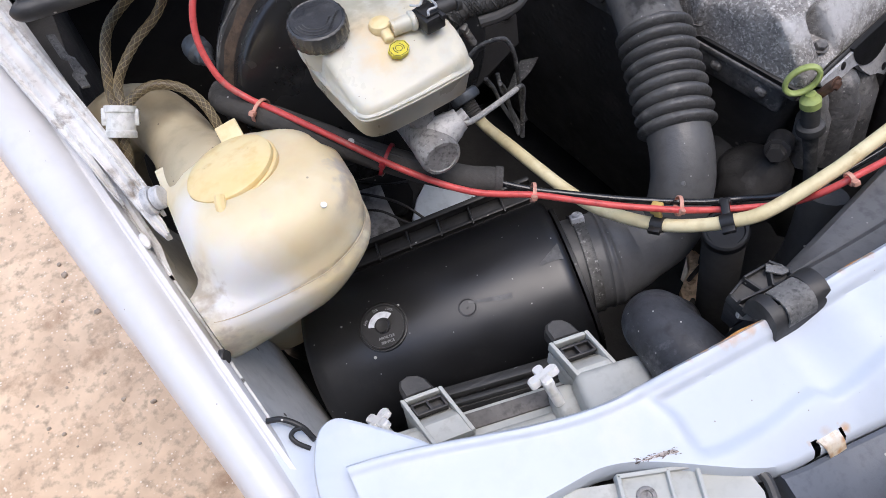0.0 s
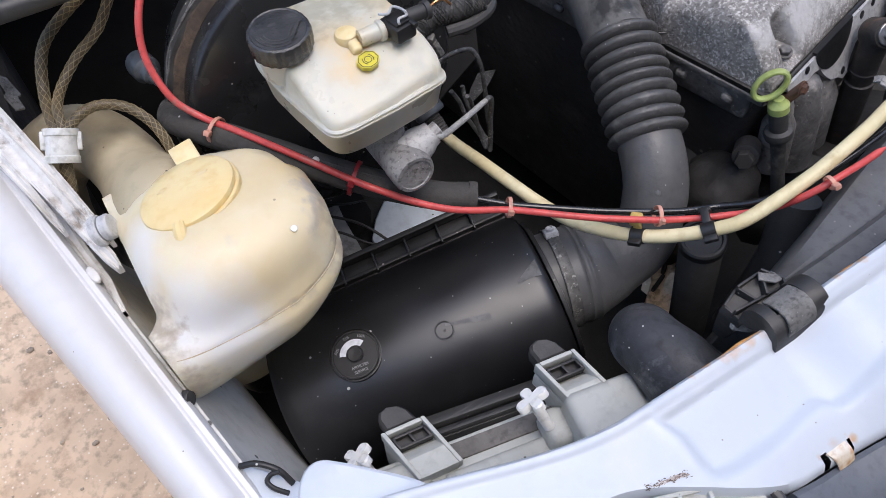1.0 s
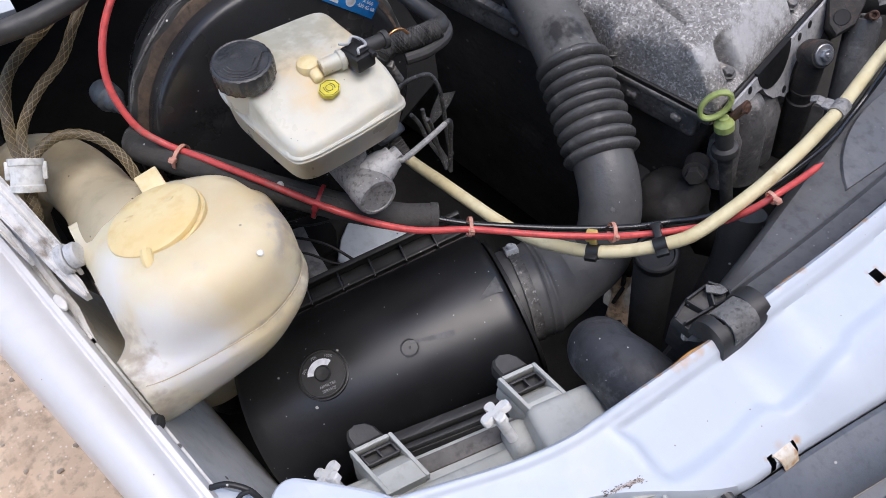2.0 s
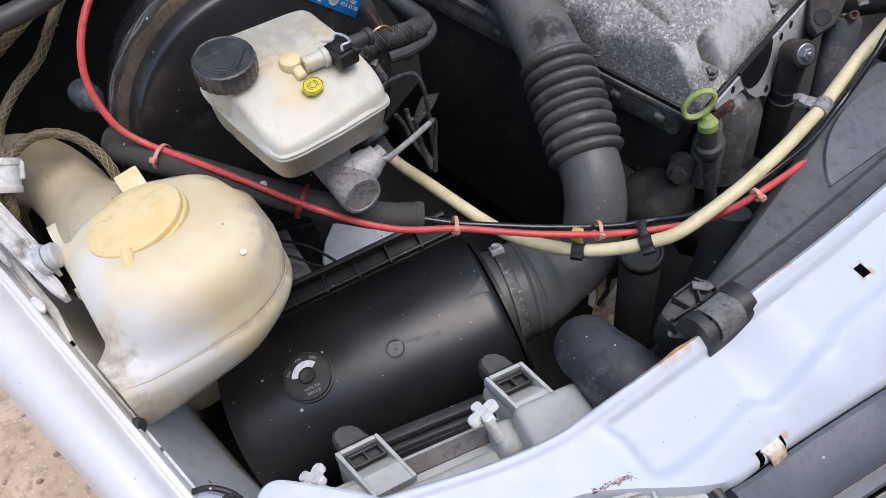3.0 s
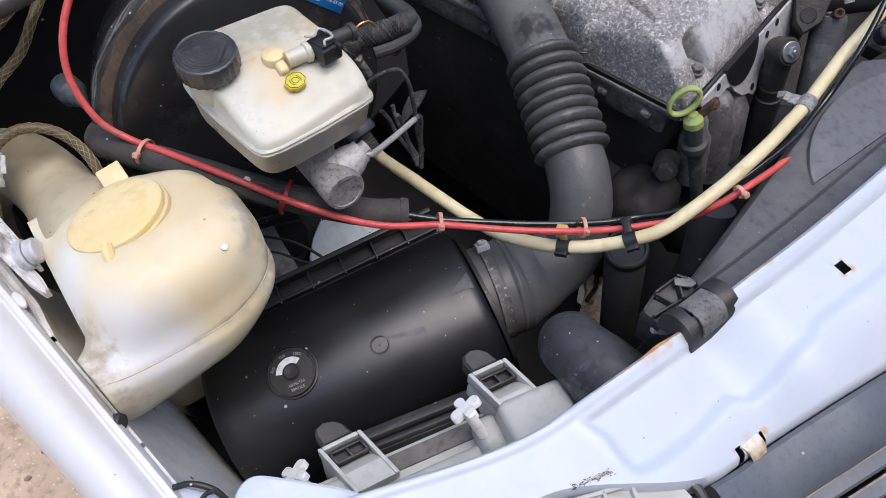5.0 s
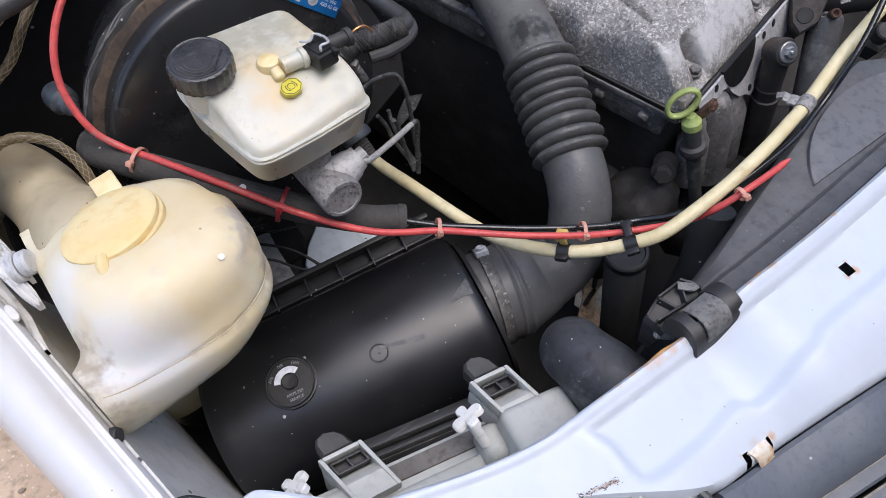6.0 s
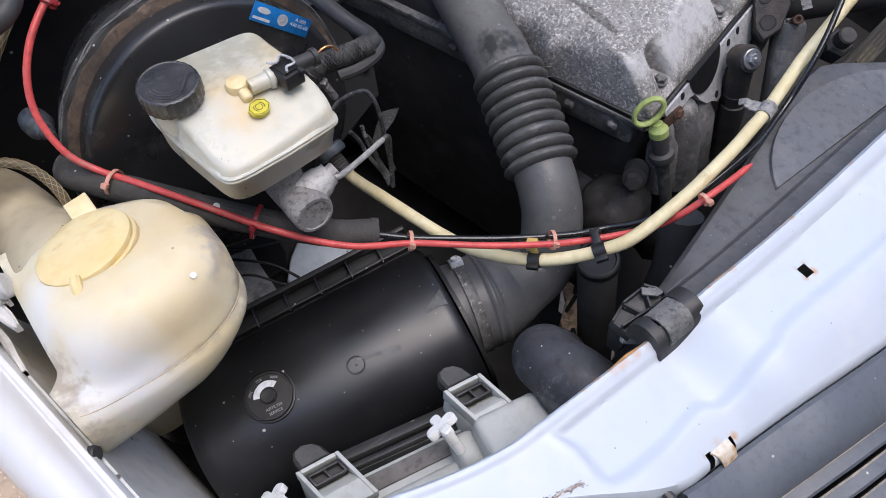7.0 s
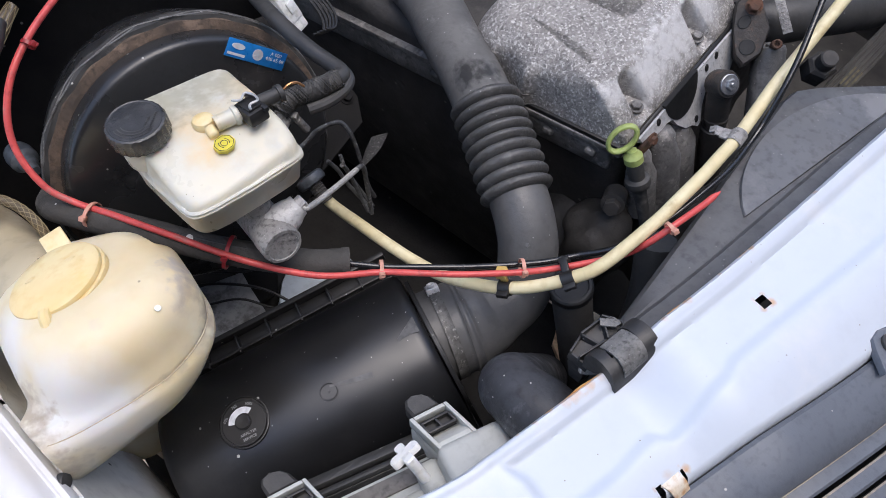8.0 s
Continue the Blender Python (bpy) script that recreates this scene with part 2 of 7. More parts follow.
M["copper"] = material("bare_copper_wire", (0.6, 0.3, 0.14), (0.5, 0.24, 0.1), 0.35, metal=0.8, bump=0.05)
M["washer_blue"] = material("plated_washer", (0.16, 0.18, 0.2), (0.11, 0.12, 0.13), 0.45, metal=0.4, bump=0.1)
M["clamp_band"] = material("worn_dark_clamp", (0.16, 0.157, 0.15), (0.08, 0.078, 0.074), 0.5, metal=0.2, scale=70, fine=250, bump=0.4, stain=(0.40, 0.39, 0.37), stain_scale=190, stain_edge=(0.58, 0.68))
# Tan line for the slats: dust and the light their edges catch, as colour.
M["dust_lit_edge"] = material("dusty_lit_plastic_edge", (0.42, 0.36, 0.28), (0.28, 0.25, 0.21), 0.8, scale=40)
M["sprue"] = material("grey_black_plastic", (0.030, 0.030, 0.031), (0.022, 0.022, 0.023), 0.45, scale=60, fine=300, bump=0.05)
# Paler plastic that paints sunlit patches on the filter housing; also small grey marks.
M["sun_patch_scuff"] = material("sun_patch_scuff_plastic", (0.13, 0.129, 0.127), (0.055, 0.055, 0.055), 0.46, scale=60, fine=250, bump=0.06)
M["cable_black"] = material("glossy_black_cable", (0.012, 0.012, 0.013), (0.022, 0.022, 0.022), 0.2, scale=40, fine=300, bump=0.1, spec=0.7)
M["belt"] = material("worn_belt", (0.05, 0.045, 0.035), (0.03, 0.028, 0.024), 0.8, bump=0.3)


# ---- mesh helpers ----
def part(name, bm, mat, parent=None, label="", sharp=32):
    """Link a bmesh, built in world metres, as one mesh object under a thing or a part."""
    bmesh.ops.recalc_face_normals(bm, faces=bm.faces)
    lim = radians(sharp)
    for f in bm.faces:
        f.smooth = True
    for e in bm.edges:
        if len(e.link_faces) == 2 and e.calc_face_angle(0) > lim:
            e.smooth = False
    me = bpy.data.meshes.new(name)
    bm.to_mesh(me)
    bm.free()
    me.materials.append(M[mat])
    ob = new(name, me)
    if parent is not None:
        ob.parent = parent
        ob.matrix_parent_inverse = base_of(parent).inverted()
    if label:
        ob["label"] = label
    return ob


def base_of(ob):
    return ob.matrix_basis if ob.parent is None else Matrix()


def thing(name, at, label, category, group="", kind=""):
    """An Empty at a thing's base, to parent its parts."""
    e = new(name)
    e.empty_display_size = 0.02
    e.matrix_basis = Matrix.Translation(at)
    return tagged(e, label, category, group, kind)


def solo(name, bm, mat, label, category, group="", kind="", sharp=32):
    return tagged(part(name, bm, mat, None, "", sharp), label, category, group, kind)


def axes(origin, x, z):
    """A frame at origin, its z along z and its x near x."""
    z = Vector(z).normalized()
    y = z.cross(Vector(x)).normalized()
    x = y.cross(z)
    m = Matrix((x, y, z)).transposed().to_4x4()
    m.translation = origin
    return m


def box(bm, size, m, bevel=0.0, seg=2, taper=1.0):
    """A box centred on m, bevelled; taper narrows its top."""
    vs = bmesh.ops.create_cube(bm, size=1)["verts"]
    es = list({e for v in vs for e in v.link_edges})
    for v in vs:
        k = taper if v.co.z > 0 else 1
        v.co = Vector((v.co.x * size[0] * k, v.co.y * size[1] * k, v.co.z * size[2]))
    if bevel:
        r = bmesh.ops.bevel(bm, geom=es, offset=bevel, segments=seg, affect="EDGES", profile=0.5)
        vs = list({v for f in r["faces"] for v in f.verts} | {v for v in vs if v.is_valid})
    for v in vs:
        v.co = m @ v.co
    return bm


def ring_mesh(bm, rings, closed=True, cap0=True, cap1=True, loop=False):
    """Skin a list of equal rings of points."""
    rows = [[bm.verts.new(p) for p in r] for r in rings]
    n = len(rows[0])
    pairs = list(zip(rows, rows[1:])) + ([(rows[-1], rows[0])] if loop else [])
    for a, b in pairs:
        for i in range(n if closed else n - 1):
            j = (i + 1) % n
            bm.faces.new((a[i], a[j], b[j], b[i]))
    if cap0 and closed and not loop:
        bm.faces.new(rows[0][::-1])
    if cap1 and closed and not loop:
        bm.faces.new(rows[-1])
    return bm


def lathe(bm, profile, m, seg=32, cap=True):
    """Turn (radius, height) pairs about m's z."""
    rings = []
    for r, h in profile:
        rings.append([m @ Vector((r * math.cos(2 * math.pi * i / seg), r * math.sin(2 * math.pi * i / seg), h)) for i in range(seg)])
    return ring_mesh(bm, rings, True, cap, cap)


def spline(pts, n=8):
    """Points along a smooth curve through pts."""
    p = [Vector(q) for q in pts]
    p = [2 * p[0] - p[1]] + p + [2 * p[-1] - p[-2]]
    out = []
    for i in range(1, len(p) - 2):
        a, b, c, d = p[i - 1:i + 3]
        for k in range(n):
            t = k / n
            out.append(0.5 * (2 * b + (c - a) * t + (2 * a - 5 * b + 4 * c - d) * t * t + (3 * b - a - 3 * c + d) * t ** 3))
    out.append(p[-2])
    return out


def frames(path):
    """Frames carried along a path without twist."""
    t0 = (path[1] - path[0]).normalized()
    u = t0.orthogonal().normalized()
    out = []
    for i, q in enumerate(path):
        t = (path[min(i + 1, len(path) - 1)] - path[max(i - 1, 0)]).normalized()
        u = (u - t * u.dot(t)).normalized()
        out.append((q, t, u, t.cross(u)))
    return out


def tube(bm, pts, r, seg=12, n=8, cap=True, wobble=0.0):
    """A tube along a smooth curve; r is a radius or a function of the way along, 0 to 1."""
    path = spline(pts, n)
    rings = []
    for k, (q, t, u, v) in enumerate(frames(path)):
        s = k / (len(path) - 1)
        rr = r(s) if callable(r) else r
        if wobble:
            rr *= 1 + wobble * noise.noise(q * 60)
        rings.append([q + rr * (math.cos(2 * math.pi * i / seg) * u + math.sin(2 * math.pi * i / seg) * v) for i in range(seg)])
    return ring_mesh(bm, rings, True, cap, cap)


def prism(bm, outline, m, h0, h1, bevel=0.0):
    """An outline of (x, y) points raised from h0 to h1 in the frame m."""
    rings = []
    if bevel:
        cx = sum(p[0] for p in outline) / len(outline)
        cy = sum(p[1] for p in outline) / len(outline)
        rad = max(math.hypot(p[0] - cx, p[1] - cy) for p in outline)
        k = 1 - bevel / rad
        small = [(cx + (x - cx) * k, cy + (y - cy) * k) for x, y in outline]
        levels = [(outline, h0), (outline, h1 - bevel * (1 if h1 > h0 else -1)), (small, h1)]
    else:
        levels = [(outline, h0), (outline, h1)]
    for o, h in levels:
        rings.append([m @ Vector((x, y, h)) for x, y in o])
    return ring_mesh(bm, rings)


def blob(bm, c, size, seed=0, rough=0.25, sub=2):
    """A lumpy rounded mass."""
    vs = bmesh.ops.create_icosphere(bm, subdivisions=sub, radius=1)["verts"]
    for v in vs:
        k = 1 + rough * noise.noise(v.co * 1.7 + Vector((seed, seed * 2.3, 0)))
        v.co = Vector(c) + Vector((v.co.x * size[0], v.co.y * size[1], v.co.z * size[2])) * k
    return bm


def hexagon(r, n=6, turn=0.0):
    return [(r * math.cos(2 * math.pi * i / n + turn), r * math.sin(2 * math.pi * i / n + turn)) for i in range(n)]


def bolt(bm, m, r=0.006, h=0.005, washer=0.009):
    lathe(bm, [(washer, 0), (washer, 0.0012), (r * 1.02, 0.0014)], m, 20)
    prism(bm, hexagon(r), m, 0.001, h, 0.0008)
    return bm


def smooth(a, b, x):
    t = min(1, max(0, (x - a) / (b - a)))
    return t * t * (3 - 2 * t)


def superellipse(cx, cy, hx, hy, e=3.0, n=56):
    out = []
    for i in range(n):
        a = 2 * math.pi * i / n
        c, s = math.cos(a), math.sin(a)
        out.append((cx + hx * math.copysign(abs(c) ** (2 / e), c), cy + hy * math.copysign(abs(s) ** (2 / e), s)))
    return out


def writing(name, text, size, m, mat, parent, thick=0.00025, align="CENTER"):
    """Letters of the built-in font as thin mesh, in the frame m."""
    cu = bpy.data.curves.new(name, "FONT")
    cu.body, cu.size, cu.extrude, cu.align_x, cu.align_y = text, size, thick, align, "CENTER"
    cu.resolution_u = 2
    tmp = new(name + "_curve", cu)
    me = bpy.data.meshes.new_from_object(tmp)
    bpy.data.objects.remove(tmp)
    me.transform(m)
    me.materials.append(M[mat])
    ob = new(name, me)
    ob.parent = parent
    ob.matrix_parent_inverse = base_of(parent).inverted()
    return ob


# ---- ground ----
bm = bmesh.new()
bmesh.ops.create_grid(bm, x_segments=2, y_segments=2, size=250)
solo("ground", bm, "dirt", "pale sandy dirt ground with small stones", "ground", kind="structure")
bm = bmesh.new()
for i in range(260):
    x, y = random.uniform(-1.1, 0.0), random.uniform(0.0, 2.2)
    s = random.choice((0.002, 0.003, 0.004, 0.006, 0.009))
    blob(bm, (x, y, s * 0.3), (s, s * random.uniform(0.6, 1), s * 0.55), i, 0.4, 1)
solo("pebbles", bm, "pebble", "small grey and brown stones scattered on the dirt", "stones", kind="stuff", sharp=60)


# ---- body shell of the van ----
def undertray():
    t = thing("undertray", (0.7, 0.3, 0.0), "black plastic undertray, torn open near the radiator", "undertray", kind="structure")
    bm = bmesh.new()
    z = 0.45
    left = [(-0.03, 0.02), (0.52, -0.02), (0.55, 0.14), (0.575, 0.2), (0.60, 0.235), (0.59, 0.27), (0.612, 0.30), (0.605, 0.33), (0.64, 0.36), (0.63, 0.39), (0.66, 0.43), (0.7, 0.5), (0.7, 1.0), (-0.03, 1.0)]
    right = [(0.72, 1.0), (0.72, 0.5), (0.70, 0.41), (0.715, 0.37), (0.68, 0.34), (0.69, 0.31), (0.655, 0.285), (0.66, 0.25), (0.62, 0.21), (0.60, 0.14), (0.56, -0.02), (1.7, -0.02), (1.7, 1.0)]
    prism(bm, left, Matrix(), z - 0.004, z)
    prism(bm, right, Matrix(), z - 0.004, z)
    part("tray", bm, "tray", t)
    return t


def dirt_patch():
    """Sandy dirt and small stones lodged on the lower crossmember."""
    t = thing("dirt_patch", (0.55, 0.28, 0.59), "tan sandy dirt lodged on the lower crossmember", "dirt")
    edge = [(0.60, 0.345), (0.615, 0.318), (0.594, 0.298), (0.570, 0.289), (0.551, 0.280), (0.543, 0.266), (0.535, 0.249), (0.518, 0.222), (0.486, 0.222), (0.507, 0.254), (0.514, 0.273), (0.546, 0.295), (0.560, 0.318), (0.575, 0.335)]
    bm = bmesh.new()
    prism(bm, edge, Matrix(), 0.590, 0.600)
    part("dirt", bm, "dirt_pale", t)
    bm = bmesh.new()
    for i in range(14):
        x, y = random.choice(edge)
        blob(bm, (x * 0.6 + 0.222 + random.uniform(-0.01, 0.01), y * 0.6 + 0.112, 0.601), (random.uniform(0.003, 0.008), 0.004, 0.003), i, 0.4, 1)
    tagged(part("crumbs", bm, "dirt_pale", t), kind="stuff")
    for x, y, w, a in ((0.575, 0.305, 0.035, 40), (0.545, 0.285, 0.03, 20), (0.512, 0.243, 0.026, 60)):
        bm = bmesh.new()
        box(bm, (w, 0.006, 0.010), pose(x, y, 0.603, 0, 0, a), 0.002)
        part("twig", bm, "void", t, "dark bit lying on the dirt")


M["dirt_pale"] = material("dry_dirt", (0.80, 0.62, 0.44), (0.62, 0.46, 0.31), 0.95, scale=40, fine=120, fine_amount=0.4, bump=0.8, bump_scale=90, stain=(0.40, 0.28, 0.19), stain_scale=45)
dirt_patch()


undertray()


def shade_wall():
    """Unseen plain wall closing the front, added to block sky light and darken reflections."""
    bm = bmesh.new()
    box(bm, (7.0, 0.2, 3.0), pose(0.4, -1.1, 1.5), 0.01)
    solo("wall_shade", bm, "shade_wall", "plain dark grey wall added in front of the van to block sky light", "wall", kind="structure")


M["shade_wall"] = material("dark_shade_wall", (0.04, 0.04, 0.042), (0.055, 0.054, 0.053), 0.9, scale=4, fine=40, bump=0.3)
shade_wall()


def bulkhead():
    bm = bmesh.new()
    box(bm, (2.0, 0.03, 0.85), pose(0.8, 0.86, 0.86, -6), 0.01)
    box(bm, (2.0, 0.12, 0.05), pose(0.8, 0.83, 1.19), 0.02)
    solo("bulkhead", bm, "firewall", "black padded bulkhead behind the engine bay", "bulkhead", kind="structure")
    bm = bmesh.new()
    box(bm, (0.03, 1.0, 0.85), pose(1.72, 0.4, 0.86), 0.01)
    solo("wall_far_wing", bm, "void", "dark inner wing on the far side", "inner wing", kind="structure")
    bm = bmesh.new()
    box(bm, (2.0, 0.02, 0.5), pose(0.8, -0.01, 0.68), 0.005)
    solo("wall_radiator", bm, "void", "black radiator behind the grille", "radiator", kind="structure")


bulkhead()


def bonnet():
    """Raised on its hinges behind the bay; it shades the rear half of the bay."""
    t = thing("bonnet", (0.75, 0.9, 1.2), "white bonnet panel swung wide open", "bonnet", kind="structure")
    bm = bmesh.new()
    m = axes((0.76, 1.10, 1.51), (1, 0, 0), (0, 0.90, 0.435))
    box(bm, (1.62, 0.70, 0.012), m, 0.005)
    part("panel", bm, "paint", t)
    bm = bmesh.new()
    for s in (-1, 1):
        box(bm, (0.05, 0.60, 0.02), m @ Matrix.Translation((s * 0.74, 0, -0.016)), 0.006)
    box(bm, (1.4, 0.05, 0.02), m @ Matrix.Translation((0, 0.27, -0.016)), 0.006)
    part("stiffener", bm, "paint", t)


bonnet()

Z0 = 1.068


def panel_rear(x):
    return 0.101 + 0.062 * (1 - smooth(-0.02, 0.19, x)) * 0.72 + 0.02 * smooth(0.34, 0.75, x)


def panel_front(x):
    return 0.0175 - 0.02 * smooth(0.24, 0.5, x) + 0.052 * (1 - smooth(0.14, 0.262, x))


def ridge_y(x):
    """Front edge of the recessed field, stepping where the panel widens."""
    y = 0.058 - 0.015 * smooth(0.165, 0.230, x) + 0.004 * smooth(0.255, 0.295, x)
    y -= 0.0085 * smooth(0.293, 0.306, x)
    return y + 0.0060 * smooth(0.31, 0.352, x) + 0.0060 * smooth(0.354, 0.368, x)


def panel_z(x, y):
    z = Z0 + 0.024 * smooth(0.296, 0.356, x) + 0.008 * smooth(0.36, 0.9, x)
    r, back = ridge_y(x), panel_rear(x)
    inside = smooth(0.203, 0.214, x + 0.35 * max(0, y - 0.075)) * smooth(r - 0.005, r + 0.006, y) * (1 - smooth(back - 0.015, back - 0.010, y))
    z += 0.0055 - inside * (0.0048 + 0.030 * max(0, y - r)) + 0.0012 * math.exp(-((x - 0.204 + 0.35 * max(0, y - 0.075)) / 0.0035) ** 2) * smooth(0.055, 0.065, y)
    z -= (0.006 + 0.014 * smooth(0.20, 0.28, x)) * (1 - smooth(-0.02, 0.052, y)) ** 1.25
    z -= 0.006 * (1 - smooth(-0.02, 0.10, x))
    return z


def front_panel():
    t = thing("front_panel", (0.6, 0.06, Z0), "white painted front crossmember with rust at its edges", "body panel")
    bm = bmesh.new()
    nx, ny = 420, 44
    x0, x1 = 0.012, 1.5
    rows = []
    for i in range(nx + 1):
        s = i / nx
        x = x0 + (x1 - x0) * (0.55 * s + 0.45 * s ** 3)
        a, b = panel_rear(x), panel_front(x)
        row = [(x, a - 0.002, panel_z(x, a) - 0.022), (x, a, panel_z(x, a) - 0.004)]
        for j in range(ny + 1):
            y = a + (b - a) * j / ny
            lip = 0.0022 * smooth(a - 0.009, a - 0.004, y) - 0.003 * smooth(a - 0.002, a, y)
            row.append((x, y, panel_z(x, y) + lip))
        row.append((x, b - 0.003, panel_z(x, b) - 0.006))
        row.append((x, b - 0.004, panel_z(x, b) - 0.025))
        rows.append(row)
    grid = [[bm.verts.new(p) for p in r] for r in rows]
    for i in range(nx):
        for j in range(len(rows[0]) - 1):
            cx = 0.25 * sum(v.co.x for v in (grid[i][j], grid[i + 1][j], grid[i + 1][j + 1], grid[i][j + 1]))
            cy = 0.25 * sum(v.co.y for v in (grid[i][j], grid[i + 1][j], grid[i + 1][j + 1], grid[i][j + 1]))
            if abs(cx - 0.4225) < 0.0046 and abs(cy - 0.069) < 0.0040:
                continue
            if any(abs(cx - c) < w and cy < yy for c, w, yy in ((0.2755, 0.0020, 0.0222), (0.2950, 0.0013, 0.0210))):
                continue
            bm.faces.new((grid[i][j], grid[i + 1][j], grid[i + 1][j + 1], grid[i][j + 1]))
    part("crossmember", bm, "panel_paint", t, sharp=50)
    # thin rust along the rear lip
    for xa, xb, r in ((0.232, 0.262, 0.0006), (0.258, 0.300, 0.0011), (0.352, 0.374, 0.0006), (0.405, 0.455, 0.0004)):
        bm = bmesh.new()
        pts = [(x, panel_rear(x) - 0.0006, panel_z(x, panel_rear(x)) - 0.0008) for x in [xa + (xb - xa) * k / 12 for k in range(13)]]
        tube(bm, pts, lambda s: r * (0.4 + math.sin(math.pi * s)), 8, 4, wobble=0.9)
        part("rust_edge", bm, "rust_orange", t, "orange rust along the lip")
    # rusted tongue between two slots at the front edge
    bm = bmesh.new()
    rings = []
    for k in range(11):
        a = k / 10
        x = 0.2853 + 0.0048 * a
        y = 0.0212 - 0.0128 * a
        z = panel_z(0.285, 0.0200) + 0.0006 - 0.0105 * a ** 1.9 + 0.0012 * math.sin(3 * a)
        w = 0.0079 - 0.0016 * a
        rings.append([(x - w, y, z), (x, y, z + 0.0006), (x + w, y, z), (x + w, y - 0.0005, z - 0.0016), (x - w, y - 0.0005, z - 0.0016)])
    ring_mesh(bm, rings)
    part("tongue", bm, "tongue_edge", t, "cream tongue stained with orange rust")
    # lower closing corner behind the headlamp
    bm = bmesh.new()
    outline = [(-0.013, 0.10), (0.075, 0.10), (0.075, 0.128), (0.030, 0.172), (0.016, 0.183), (0.001, 0.176), (-0.012, 0.145)]
    for _ in range(3):
        outline = [(p[0] * a + q[0] * (1 - a), p[1] * a + q[1] * (1 - a)) for p, q in zip(outline, outline[1:] + outline[:1]) for a in (0.75, 0.25)]
    cx, cy = 0.03, 0.135
    rings = []
    for z, k in ((0.90, 0.93), (1.03, 0.99), (1.046, 1.0), (1.052, 0.985), (1.0555, 0.95), (1.057, 0.88), (1.0575, 0.6)):
        rings.append([(cx + (x - cx) * k, cy + (y - cy) * k, z + 0.06 * (0.14 - y)) for x, y in outline])
    ring_mesh(bm, rings)
    part("corner", bm, "panel_paint", t)
    # chipped paint near the lamp
    bm = bmesh.new()
    for i in range(90):
        u = random.random()
        x = 0.167 + 0.029 * u
        y = 0.0632 - 0.26 * (x - 0.167) + random.gauss(0, 0.0009 + 0.0004 * u)
        r = random.uniform(0.00012, 0.00048)
        prism(bm, [(p[0] * random.uniform(0.8, 2.2), p[1] * random.uniform(0.4, 0.9)) for p in hexagon(r, 7)], pose(x, y, panel_z(x, y) + 0.0003, 0, 0, -16), -0.002, 0.0002)
    part("paint_chip", bm, "chip", t, "dark chipped paint")
    bm = bmesh.new()
    for u, v, ln, w in ((0.0, 0.0, 0.016, 0.0011), (0.006, 0.0010, 0.012, 0.0007), (-0.006, -0.0008, 0.011, 0.0006), (0.009, -0.0004, 0.008, 0.0009)):
        x, y = 0.183 + u, 0.0590 - 0.26 * u + v
        prism(bm, [(-ln / 2, 0), (-ln / 4, -w * 0.7), (ln / 4, -w), (ln / 2, -w * 0.2), (ln / 3, w * 0.8), (-ln / 5, w * 0.5)], pose(x, y, panel_z(x, y), 0, 0, -16), -0.001, 0.00035)
    part("scrape", bm, "scrape", t, "brown-grey scrape through the paint")
    return t


def world_spots(base, rust, spots, grain=120):
    """A base material with blotches of another colour round given places: stains and painted light."""
    m = M[base].copy()
    n, l = m.node_tree.nodes, m.node_tree.links
    b = n["Principled BSDF"]
    col = b.inputs["Base Color"].links[0].from_socket
    tc = n.new("ShaderNodeTexCoord")
    ns = n.new("ShaderNodeTexNoise")
    ns.inputs["Scale"].default_value = grain
    ns.inputs["Detail"].default_value = 6
    l.new(tc.outputs["Object"], ns.inputs["Vector"])
    for (c, r, amount) in spots:
        sub = n.new("ShaderNodeVectorMath")
        sub.operation = "DISTANCE"
        sub.inputs[1].default_value = c
        l.new(tc.outputs["Object"], sub.inputs[0])
        add = n.new("ShaderNodeMath")
        add.operation = "MULTIPLY_ADD"
        add.inputs[1].default_value = -r * 2.2
        l.new(ns.outputs["Fac"], add.inputs[0])
        l.new(sub.outputs["Value"], add.inputs[2])
        mr = n.new("ShaderNodeMapRange")
        mr.inputs["From Min"].default_value, mr.inputs["From Max"].default_value = r * 0.1, -r * 0.75
        mr.inputs["To Max"].default_value = amount
        l.new(add.outputs[0], mr.inputs["Value"])
        x = n.new("ShaderNodeMix")
        x.data_type = "RGBA"
        l.new(mr.outputs[0], x.inputs["Factor"])
        l.new(col, x.inputs[6])
        x.inputs[7].default_value = (*rust, 1)
        col = x.outputs[2]
    l.new(col, b.inputs["Base Color"])
    return m


RUST = (0.60, 0.31, 0.09)
